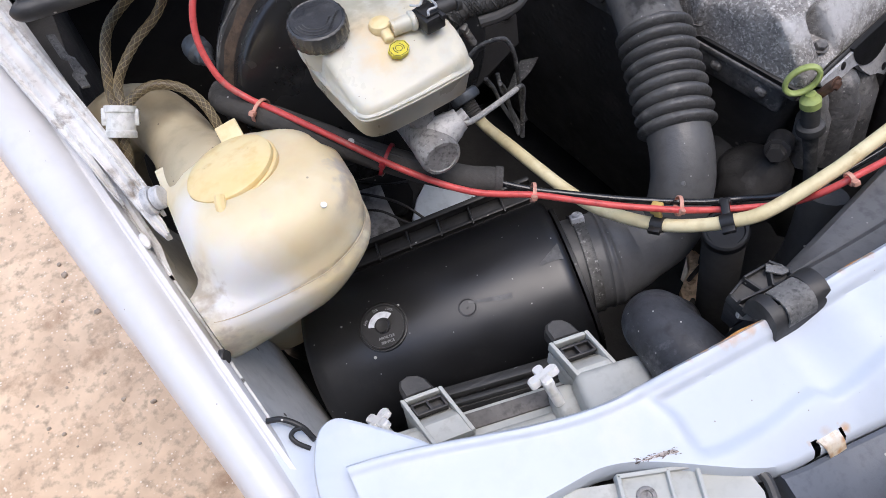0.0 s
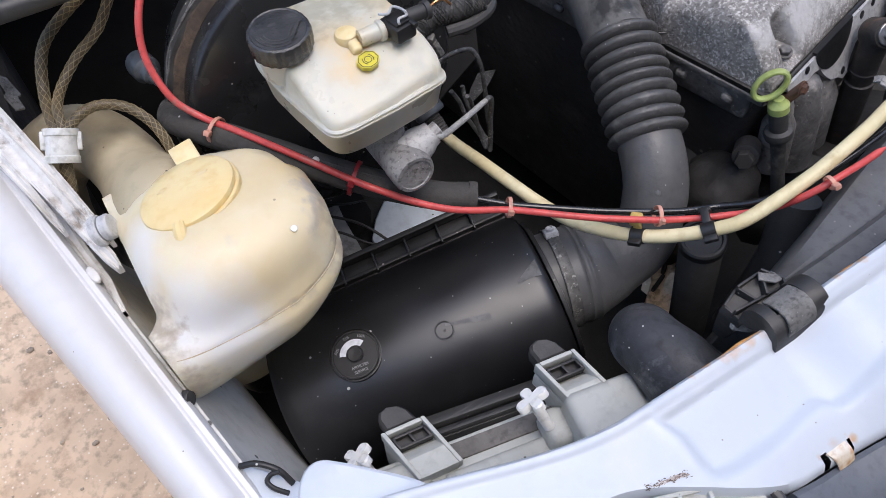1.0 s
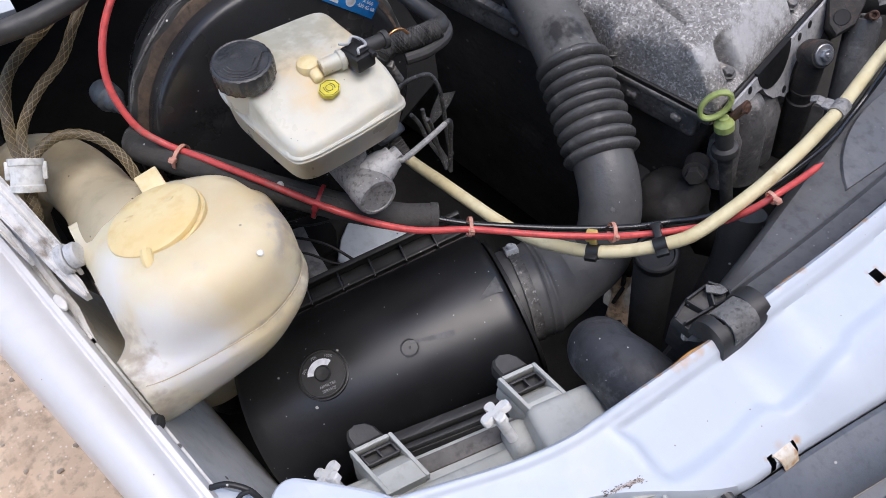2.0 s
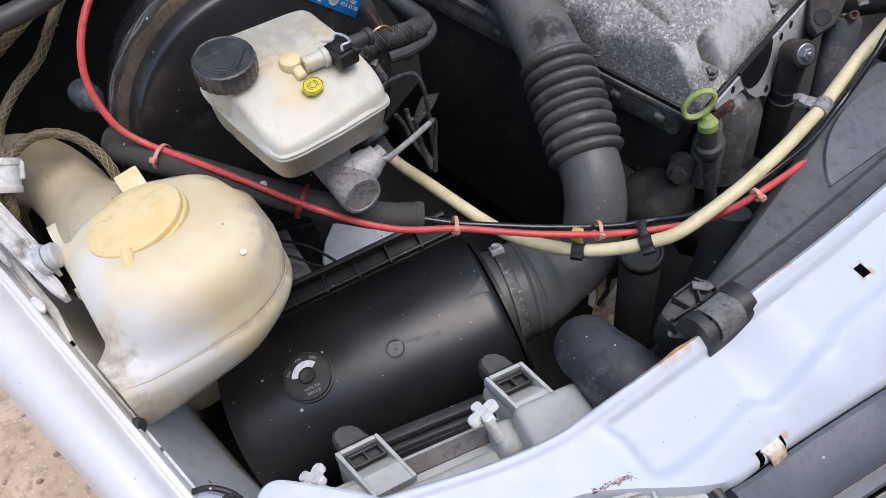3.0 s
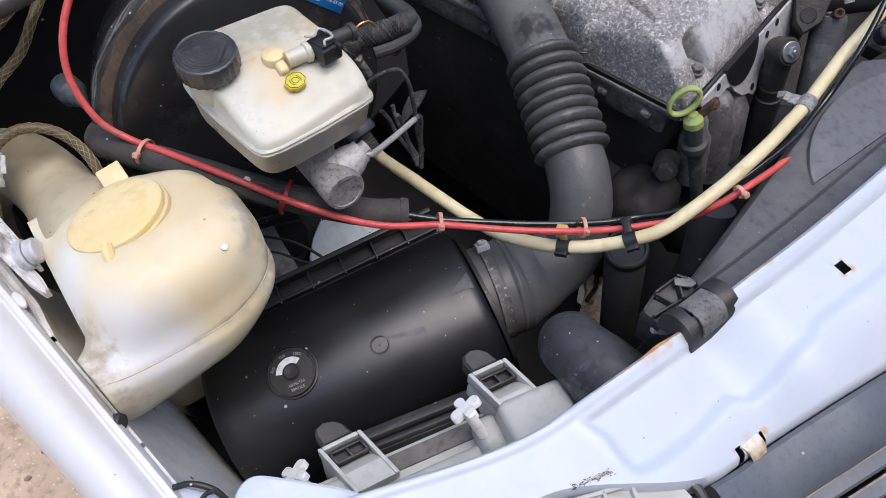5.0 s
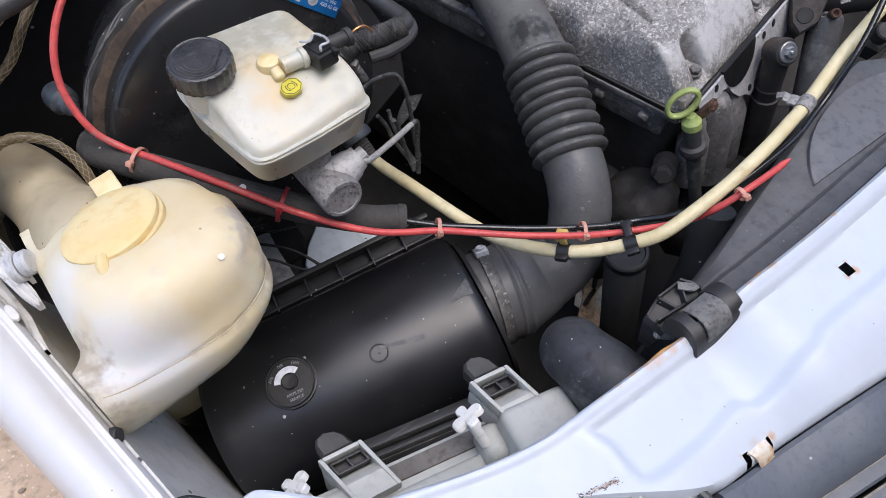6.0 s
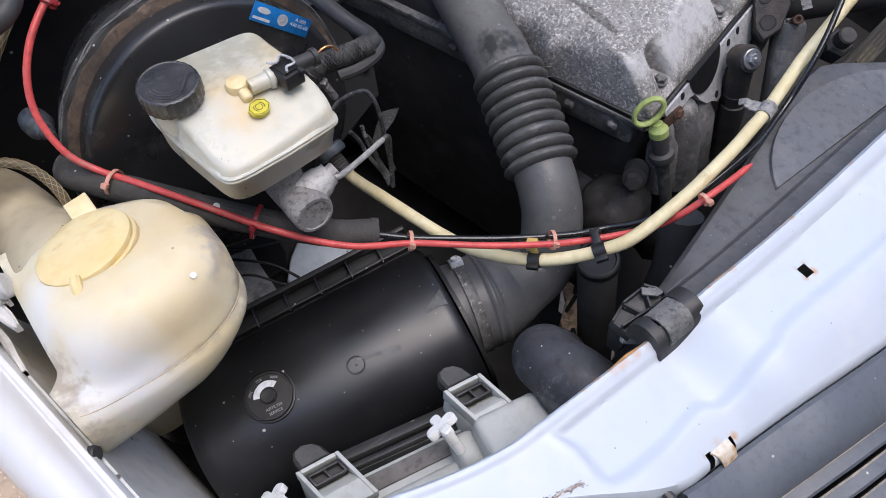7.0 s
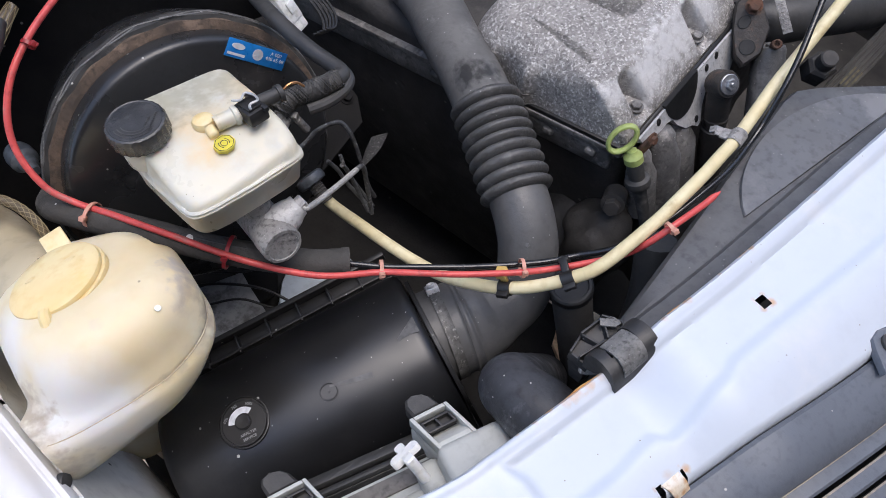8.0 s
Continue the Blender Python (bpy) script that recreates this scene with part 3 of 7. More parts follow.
M["panel_paint"] = world_spots("paint", RUST, [*[((x, panel_rear(x) - 0.001, panel_z(x, panel_rear(x))), r, a) for x, r, a in ((0.222, 0.002, 0.5), (0.236, 0.0025, 0.6), (0.25, 0.003, 0.5), (0.262, 0.005, 0.5), (0.272, 0.006, 0.5), (0.283, 0.006, 0.5), (0.295, 0.004, 0.5), (0.35, 0.003, 0.6), (0.372, 0.004, 0.8), (0.376, 0.002, 0.9), (0.41, 0.002, 0.6), (0.447, 0.003, 0.7), (0.49, 0.002, 0.6), (0.53, 0.003, 0.6))],
                                               ((0.2985, 0.0195, 1.070), 0.0036, 0.85), ((0.296, 0.0228, 1.071), 0.003, 0.8), ((0.3005, 0.017, 1.069), 0.0034, 0.7), ((0.2725, 0.0215, 1.070), 0.0026, 0.7), ((0.2750, 0.0240, 1.072), 0.0024, 0.7), ((0.286, 0.0225, 1.071), 0.005, 0.25), ((0.4275, 0.0650, 1.094), 0.004, 0.7), ((0.4180, 0.065, 1.094), 0.003, 0.6), ((0.4275, 0.0735, 1.094), 0.003, 0.6), ((0.4175, 0.0735, 1.094), 0.0025, 0.5)])
M["rust_orange"] = material("orange_rust", (0.58, 0.30, 0.10), (0.42, 0.20, 0.07), 0.9, scale=120, fine=400, bump=0.4)
M["tongue_rust"] = material("rust_stained_paint", (0.80, 0.75, 0.67), (0.76, 0.62, 0.44), 0.6, scale=70, fine=250, fine_amount=0.2, bump=0.2, stain=(0.66, 0.42, 0.18), stain_scale=90, stain_edge=(0.56, 0.72))
M["tongue_edge"] = world_spots("tongue_rust", (0.52, 0.24, 0.07), [((0.2830, 0.0085, 1.061), 0.0034, 0.85), ((0.2900, 0.0082, 1.061), 0.003, 0.8), ((0.2962, 0.0088, 1.061), 0.0034, 0.85), ((0.2955, 0.014, 1.066), 0.0026, 0.8), ((0.2795, 0.014, 1.067), 0.0024, 0.8), ((0.2780, 0.020, 1.070), 0.002, 0.6), ((0.2930, 0.0195, 1.070), 0.0022, 0.7)])
M["scrape"] = material("scraped_paint", (0.52, 0.46, 0.42), (0.34, 0.26, 0.22), 0.8, scale=300, fine=700, fine_amount=0.5, stain=(0.72, 0.70, 0.68), stain_scale=350, stain_edge=(0.5, 0.6))
M["chip"] = material("chipped_paint", (0.10, 0.08, 0.07), (0.2, 0.16, 0.14), 0.8, scale=200)
front_panel()


def fender_x(y):
    return -0.0425 - (y - 0.3) * 0.19, -0.0915 - (y - 0.3) * 0.236


def fender_z(y):
    return 1.0 + 0.10 * (y - 0.3)


def fender():
    t = thing("fender", (-0.1, 0.4, 0.5), "glossy white front wing with a dirty inner flange", "wing panel")
    bm = bmesh.new()
    rings = []
    for k in range(61):
        y = 0.02 + 1.1 * k / 60
        a, b = fender_x(y)
        z = fender_z(y)
        w = a - b
        prof = [(a + 0.002, -0.40), (a + 0.002, -0.018), (a + 0.0005, -0.004), (a - 0.002, 0.0), (a - 0.0055, 0.0), (a - 0.0072, -0.0018), (a - 0.0086, -0.0016), (a - 0.0105, 0.0012), (a - 0.2 * w - 0.004, 0.0045), (a - 0.35 * w, 0.0080), (a - 0.5 * w, 0.0098),
                (a - 0.65 * w, 0.0098), (a - 0.78 * w, 0.0070), (a - 0.89 * w, 0.001), (a - 0.96 * w, -0.008), (b, -0.02), (b - 0.0015, -0.04), (b - 0.002, -0.08), (b + 0.004, -0.2), (b + 0.02, -0.45), (b + 0.04, -0.46)]
        rings.append([(x, y, z + dz) for x, dz in prof])
    ring_mesh(bm, rings)
    part("wing", bm, "wing_paint", t, sharp=45)
    # inner flange that begins behind the bottle
    bm = bmesh.new()
    rings = []
    for k in range(41):
        y = 0.365 + 0.615 * k / 40
        a, b = fender_x(y)
        z = fender_z(y)
        g = 0.006 * smooth(0.365, 0.40, y) + 0.014 * smooth(0.42, 0.56, y) + 0.001
        rings.append([(a + 0.0035, y, z - 0.03), (a + 0.0035, y, z - 0.006), (a + g * 0.5, y, z - 0.010), (a + g, y, z - 0.006), (a + g + 0.003, y, z - 0.009), (a + g + 0.003, y, z - 0.05), (a + g, y, z - 0.05)])
    ring_mesh(bm, rings)
    part("flange", bm, "paint_dirty", t, "grimy white folded inner flange")
    # riveted stop on the flange
    bm = bmesh.new()
    lathe(bm, [(0.0065, -0.002), (0.006, 0.0002), (0.0045, 0.001), (0.0005, 0.0013)], pose(-0.0600, 0.4000, fender_z(0.40) + 0.0004, 0, 6, 12) @ Matrix.Diagonal((0.55, 1.3, 1, 1)), 18)
    part("rivet", bm, "paint_dirty", t)
    return t


fender()


def bonnet_hinge():
    t = thing("hinge_assembly", (-0.06, 0.45, 1.0), "dirty white pressed-steel bonnet hinge arm on the wing flange", "hinge")
    line = spline([(-0.039, 0.389, 1.019), (-0.0485, 0.425, 1.029), (-0.060, 0.475, 1.036), (-0.074, 0.53, 1.043), (-0.098, 0.62, 1.055), (-0.125, 0.73, 1.07)], 6)
    for k, (cut, dx, dz, w0, w1, mt) in enumerate(((0, -0.002, 0.0, 0.0050, 0.0120, "paint_dirty"), (3, 0.0065, 0.004, 0.0035, 0.0060, "paint_dirty"), (7, -0.014, -0.002, 0.0030, 0.0075, "paint_dirty"))):
        bm = bmesh.new()
        rings = []
        for i, q in enumerate(line[cut:]):
            s = i / (len(line) - cut - 1)
            ww = (w0 + (w1 - w0) * smooth(0.05, 0.8, s)) * min(1, 0.45 + 0.3 * i)
            x, y, z = q.x + dx, q.y, q.z + dz
            prof = ((-1, -0.003), (-0.96, 0.0012), (-0.75, 0.0022), (-0.5, 0.0006), (-0.25, -0.0006), (0.0, 0.0002), (0.15, 0.0034), (0.45, 0.0042), (0.7, 0.0024), (0.95, 0.0018), (1, -0.002), (0.9, -0.007), (-0.9, -0.007))
            rings.append([(x + ww * u, y, z + v) for u, v in prof])
        ring_mesh(bm, rings)
        part("arm", bm, mt, t, sharp=50)
    m = axes((-0.0385, 0.415, 1.035), (0, 1, 0), (0.86, -0.22, 0.30)) @ Matrix.Scale(1.15, 4)
    bm = bmesh.new()
    lathe(bm, [(0.0085, -0.006), (0.0102, -0.005), (0.0102, -0.001), (0.0090, 0.0)], m, 28)
    lathe(bm, [(0.0075, 0.0005), (0.0085, 0.001), (0.0085, 0.0055), (0.0075, 0.007), (0.0045, 0.0074)], m, 28)
    part("pivot_bolt", bm, "gasket_plate", t, "shiny pivot bolt with washers")
    return t


bonnet_hinge()


def inner_wing():
    """Painted sheet below the bottle, a dark tower and a pale plate behind the filter box."""
    bm = bmesh.new()
    rings = []
    for k in range(25):
        y = 0.02 + 0.46 * k / 24
        a = fender_x(y)[0]
        z = fender_z(y)
        rings.append([(a + 0.0035, y, z - 0.014), (a + 0.009, y, z - 0.040), (a + 0.018, y, 0.93), (a + 0.028, y, 0.895), (a + 0.040, y, 0.86), (a + 0.047, y, 0.83), (a + 0.050, y, 0.80), (a + 0.051, y, 0.46), (a, y, 0.46), (a, y, z - 0.014)])
    ring_mesh(bm, rings)
    solo("inner_wing", bm, "inner_wing", "bluish white inner wing sheet, dusty", "inner wing", kind="structure")
    bm = bmesh.new()
    box(bm, (0.30, 0.34, 0.21), pose(0.12, 0.64, 0.56, 0, 0, 8), 0.05, 4)
    box(bm, (0.06, 0.5, 0.5), pose(-0.10, 0.74, 0.71), 0.02, 2)
    solo("strut_tower", bm, "void", "dark dusty suspension tower", "suspension tower", kind="structure")
    bm = bmesh.new()
    prism(bm, [(0.205, 0.445), (0.285, 0.435), (0.335, 0.470), (0.326, 0.505), (0.300, 0.532), (0.262, 0.545), (0.232, 0.520), (0.213, 0.495)], pose(0, 0, 0.70), -0.012, 0.0, 0.003)
    solo("wing_plate", bm, "plate_blue", "bluish white painted plate flecked with dirt", "body panel", kind="structure")
    bm = bmesh.new()
    rings = []
    for k in range(13):
        a = k / 12
        x = 0.07 + 0.122 * a
        rings.append([(x, 0.43, 0.66), (x, 0.43, 0.705 + 0.008 * math.sin(5 * a)), (x, 0.49, 0.715), (x, 0.545 - 0.02 * a, 0.722), (x, 0.56 - 0.02 * a, 0.735), (x, 0.56 - 0.02 * a, 0.66)])
    ring_mesh(bm, rings)
    solo("tower_cover", bm, "tower_sheet", "dull grey dusty sheet over the suspension tower", "body panel", kind="structure")
    # torn matting and thin wires lying over the sheet
    for pts, r in (([(0.13, 0.52, 0.74), (0.17, 0.50, 0.745), (0.20, 0.475, 0.73), (0.235, 0.455, 0.72)], 0.0016), ([(0.12, 0.545, 0.76), (0.16, 0.53, 0.75), (0.20, 0.505, 0.735), (0.225, 0.47, 0.72), (0.24, 0.44, 0.70)], 0.0018), ([(0.15, 0.55, 0.76), (0.19, 0.53, 0.75), (0.225, 0.525, 0.74)], 0.0014)):
        bm = bmesh.new()
        tube(bm, pts, r, 8, 6)
        solo("thin_wire", bm, "black", "thin black wire lying over the tower sheet", "wire", "tower wires")
    bm = bmesh.new()
    prism(bm, [(0.09, 0.56), (0.13, 0.53), (0.165, 0.535), (0.19, 0.512), (0.222, 0.515), (0.235, 0.54), (0.24, 0.60), (0.10, 0.62)], pose(0, 0, 0.752, -6), -0.006, 0.0, 0.002)
    solo("torn_mat", bm, "firewall", "torn black sound matting over the tower", "matting")


def wing_corner():
    bm = bmesh.new()
    rings = []
    for k in range(9):
        a = k / 8
        x = -0.036 + 0.052 * a
        y = 0.2340 - 0.045 * a - 0.010 * a * a
        z = 0.985 - 0.004 * a
        rings.append([(x, y, z - 0.006), (x, y - 0.002, z - 0.001), (x + 0.001, y - 0.008, z + 0.001), (x + 0.003, y - 0.04, z + 0.004), (x + 0.004, y - 0.08, z + 0.002), (x + 0.004, y - 0.08, z - 0.006)])
    ring_mesh(bm, rings)
    solo("wing_corner", bm, "paint", "white sheet closing the corner beside the wing", "body panel", kind="structure")


M["plate_blue"] = material("pale_blue_white_paint", (0.78, 0.86, 0.94), (0.70, 0.78, 0.86), 0.45, fine=70, fine_amount=0.15, bump=0.05, specks=0.15, speck_scale=120, speck_colour=(0.06, 0.06, 0.06))
M["tower_sheet"] = material("dusty_grey_sheet", (0.42, 0.42, 0.42), (0.26, 0.26, 0.26), 0.5, scale=18, fine=120, fine_amount=0.3, bump=0.3, stain=(0.12, 0.115, 0.11), stain_scale=20, specks=0.1, speck_scale=60, speck_colour=(0.6, 0.6, 0.58))
inner_wing()
wing_corner()


# ---- radiator grille and headlamp ----
def grille():
    t = thing("radiator_grille", (0.7, -0.05, 0.7), "faded dark grey plastic grille with horizontal slats", "grille")
    bm = bmesh.new()
    rings = []
    x0, x1 = 0.2475, 1.45
    for k in range(61):
        x = x0 + (x1 - x0) * k / 60
        y = panel_front(x) - 0.0045
        z = panel_z(x, panel_front(x)) - 0.008
        rings.append([(x, y, z - 0.03), (x, y, z - 0.001), (x, y - 0.003, z + 0.001), (x, y - 0.014, z - 0.001), (x, y - 0.028, z - 0.005), (x, y - 0.035, z - 0.010), (x, y - 0.037, z - 0.014), (x, y - 0.035, z - 0.019), (x, y - 0.010, z - 0.020)])
    ring_mesh(bm, rings)
    part("top_band", bm, "grille", t)
    for s in range(8):
        bm, edge = bmesh.new(), bmesh.new()
        rings, lines = [], []
        for k in range(31):
            x = x0 + 0.03 + (x1 - x0 - 0.06) * k / 30
            y = panel_front(x) - 0.0445 - 0.0145 * s
            z = panel_z(x, panel_front(x)) - 0.026 - 0.009 * s
            rings.append([(x, y + 0.0035, z), (x, y - 0.006, z - 0.001), (x, y - 0.0078, z - 0.003), (x, y - 0.0075, z - 0.012), (x, y + 0.0035, z - 0.012)])
            lines.append([(x, y + 0.0036, z + 0.0006), (x, y + 0.0022, z + 0.0008), (x, y + 0.0022, z - 0.002), (x, y + 0.0036, z - 0.002)])
        ring_mesh(bm, rings)
        slat = part("slat", bm, "grille", t)
        ring_mesh(edge, lines)
        part("dusty_lit_edge", edge, "dust_lit_edge", slat, "pale edge line of dust and painted light")
    bm = bmesh.new()
    box(bm, (1.2, 0.004, 0.2), pose(0.84, -0.115, 0.98, 52), 0.001)
    part("backing", bm, "black", t)
    # screw tab
    bm = bmesh.new()
    x = 0.476
    m = axes((x, panel_front(x) - 0.004, panel_z(x, panel_front(x)) + 0.001), (1, 0, 0), (0, -0.15, 1))
    prism(bm, [(-0.022, -0.012), (0.022, -0.012), (0.014, 0.003), (0.009, 0.0105), (0, 0.0125), (-0.009, 0.0105), (-0.014, 0.003)], m, -0.004, 0.0025, 0.001)
    part("screw_tab", bm, "grille", t)
    bm = bmesh.new()
    lathe(bm, [(0.0078, 0.002), (0.0078, 0.005), (0.0066, 0.0062), (0.005, 0.0062), (0.0046, 0.005), (0.0022, 0.005), (0.002, 0.002)], m, 24)
    part("screw", bm, "dusty_black", t)
    return t


grille()


def headlamp():
    t = thing("headlamp", (0.13, 0.06, 0.93), "grey plastic headlamp housing under the white crossmember", "headlamp")
    # upper edge of the lamp, in front of the crossmember
    m = axes((0.161, 0.0610, 1.0690), (0.94, -0.336, 0.0), (0, 0, 1))
    bm = bmesh.new()
    prism(bm, [(-0.13, -0.07), (0.082, -0.07), (0.084, -0.022), (0.080, -0.0125), (0.070, -0.0075), (0.048, -0.0045), (-0.13, -0.0045)], m, -0.06, -0.0065, 0.003)
    body = part("lamp_body", bm, "grey_plastic", t)
    bm = bmesh.new()
    box(bm, (0.052, 0.050, 0.006), m @ Matrix.Translation((0.020, -0.0265, -0.006)), 0.001)
    for x0, y0, w, d in ((0.020, -0.0025, 0.052, 0.0028), (0.0445, -0.026, 0.0028, 0.049), (-0.0045, -0.026, 0.0028, 0.049), (0.026, -0.026, 0.0024, 0.049)):
        box(bm, (w, d, 0.010), m @ Matrix.Translation((x0, y0, -0.004)), 0.0008)
    part("lug", bm, "grey_plastic", t)
    bm = bmesh.new()
    lathe(bm, [(0.0062, -0.004), (0.0062, -0.0012), (0.005, -0.0006), (0.0036, -0.0008), (0.0034, -0.002), (0.0005, -0.002)], m @ Matrix.Translation((0.010, -0.016, 0)), 24)
    part("screw", bm, "alu", t)
    bm = bmesh.new()
    box(bm, (0.05, 0.03, 0.005), m @ Matrix.Translation((-0.055, -0.026, -0.005)), 0.0015)
    part("cover_strip", bm, "grey_plastic", t)
    bm = bmesh.new()
    tube(bm, [m @ Vector(p) for p in ((0.040, 0.000, -0.005), (0.052, 0.000, -0.0045), (0.064, -0.0005, -0.005), (0.076, -0.0045, -0.0055), (0.085, -0.012, -0.006), (0.088, -0.024, -0.007), (0.088, -0.06, -0.009))], 0.0034, 8, 6)
    part("seal", bm, "rubber_dark", t, "black rubber seal")
    bm = bmesh.new()
    prism(bm, [(-0.13, -0.12), (0.08, -0.12), (0.084, -0.072), (-0.13, -0.072)], m, -0.14, -0.02, 0.01)
    part("lens", bm, "white_plastic", t)
    # rear part with the two clip arms
    bm = bmesh.new()
    m = axes((0.155, 0.145, 0.915), (1, -0.17, 0.18), (0, 0.08, 1))
    box(bm, (0.25, 0.07, 0.06), m @ Matrix.Translation((0, -0.012, -0.012)), 0.006)
    box(bm, (0.13, 0.046, 0.03), m @ Matrix.Translation((0.004, -0.025, 0.011)), 0.005, 3, taper=0.96)
    box(bm, (0.024, 0.034, 0.024), m @ Matrix.Translation((0.034, -0.004, 0.030)), 0.007, 3, taper=0.85)
    box(bm, (0.05, 0.036, 0.03), m @ Matrix.Translation((-0.09, 0.002, 0.010)), 0.006, 3, taper=0.85)
    box(bm, (0.062, 0.076, 0.06), m @ Matrix.Translation((0.070, -0.027, 0.033)), 0.007, 4, taper=0.93)
    part("rear_housing", bm, "grey_plastic", t)
    bm = bmesh.new()
    box(bm, (0.094, 0.014, 0.004), m @ Matrix.Translation((0.0, 0.011, 0.0185)), 0.001)
    part("trough", bm, "trough_dirt", t, "dirty brown-grey trough behind the lamp")
    return t


lamp = headlamp()


def clip_arm(at, turn, size):
    """A grey tray with a black two-window connector and a dark tongue."""
    w, d = size
    m = axes(at, (math.cos(turn), math.sin(turn), 0.2), (-0.02, 0.05, 1))
    lean = Matrix.Identity(4)
    lean[0][1] = -0.30                      # the long sides splay towards the front
    m = m @ lean
    bm = bmesh.new()
    box(bm, (w, d, 0.05), m @ Matrix.Translation((0, 0, -0.040)), 0.003)
    arm = part("clip_arm", bm, "grey_plastic", lamp)
    for s in (-1, 1):
        bm = bmesh.new()
        box(bm, (0.0035, d, 0.014), m @ Matrix.Translation((s * (w / 2 - 0.0017), 0, -0.0055)), 0.001)
        part("side_wall", bm, "grey_plastic", arm)
    bm = bmesh.new()
    box(bm, (w - 0.007, 0.0035, 0.014), m @ Matrix.Translation((0, d / 2 - 0.0017, -0.0055)), 0.001)
    part("end_wall", bm, "grey_plastic", arm)
    bm = bmesh.new()
    rings = []
    for y, z in ((-0.49, 0.0), (-0.12, 0.0), (-0.07, -0.0015), (0.0, -0.0055), (0.08, -0.0085)):
        rings.append([m @ Vector((x, y * d, q)) for x, q in ((-w / 2 + 0.003, z), (w / 2 - 0.003, z), (w / 2 - 0.003, -0.016), (-w / 2 + 0.003, -0.016))])
    ring_mesh(bm, rings)
    part("step", bm, "grey_plastic", arm)
    bm = bmesh.new()
    c = m @ Matrix.Translation((0.0, d * 0.24, -0.004))
    for dy in (-1, 1):
        box(bm, (w * 0.72, 0.0022, 0.006), c @ Matrix.Translation((0, dy * 0.0045, 0)), 0.0005)
    for dx in (-1, 0, 1):
        box(bm, (0.0022, 0.010, 0.006), c @ Matrix.Translation((dx * w * 0.35, 0, 0)), 0.0005)
    box(bm, (w * 0.72, 0.011, 0.002), c @ Matrix.Translation((0, 0, -0.005)))
    part("connector", bm, "black", arm, "black two-window connector")
    bm = bmesh.new()
    outline = [(-w * 0.36, 0), (w * 0.36, 0), (w * 0.33, 0.011), (w * 0.22, 0.0165), (0, 0.019), (-w * 0.22, 0.0165), (-w * 0.33, 0.011)]
    prism(bm, outline, m @ Matrix.Translation((0, d / 2, -0.006)), -0.010, 0.006, 0.003)
    part("tongue", bm, "dusty_black", arm, "dark translucent tongue")


clip_arm((0.0915, 0.1785, 0.947), -0.12, (0.036, 0.044))
clip_arm((0.2145, 0.1560, 0.973), -0.14, (0.034, 0.046))


def star_knob(at, to, turn):
    t = thing("adjuster_knob", at, "white nylon star-shaped headlamp adjuster knob", "adjuster knob", "headlamp adjusters")
    d = (Vector(at) - Vector(to)).normalized()
    m = axes(at, (1, -0.1, 0), d) @ Matrix.Rotation(turn, 4, "Z")
    bm = bmesh.new()
    out = []
    for i in range(60):
        a = 2 * math.pi * i / 60
        out.append((0.0102 + 0.0040 * math.cos(4 * a) - 0.0010 * math.cos(8 * a), a))
    prism(bm, [(r * math.cos(a), r * math.sin(a)) for r, a in out], m, -0.006, 0.0, 0.0012)
    part("star", bm, "knob_white", t)
    bm = bmesh.new()
    length = (Vector(at) - Vector(to)).length
    lathe(bm, [(0.0045, -length), (0.0045, -0.005)], m, 16)
    part("shaft", bm, "knob_white", t)


star_knob((0.1735, 0.1605, 0.981), (0.181, 0.140, 0.955), 0.02)
star_knob((0.047, 0.201, 0.937), (0.055, 0.181, 0.912), 0.5)


def lamp_strip():
    t = thing("lamp_rail", (0.16, 0.196, 0.90), "dusty black plastic rail beside the headlamp", "rail")
    m = axes((0.16, 0.196, 0.925), (1, -0.19, 0.17), (0, 0.35, 1))
    for name, size, at in (("upper_rail", (0.108, 0.010, 0.008), (0, -0.0120, 0.002)), ("lower_rail", (0.105, 0.006, 0.006), (0, -0.0215, -0.001)), ("base", (0.11, 0.020, 0.03), (0, -0.0150, -0.019))):
        bm = bmesh.new()
        box(bm, size, m @ Matrix.Translation(at), 0.002)
        part(name, bm, "rail_black", t)


M["rail_black"] = material("scratched_black_rail", (0.022, 0.022, 0.022), (0.045, 0.044, 0.042), 0.45, scale=30, bump=0.25, stain=(0.10, 0.098, 0.092), stain_scale=30, stain_edge=(0.6, 0.75), specks=0.1, speck_scale=160, stretch=(0.4, 3, 3))
lamp_strip()


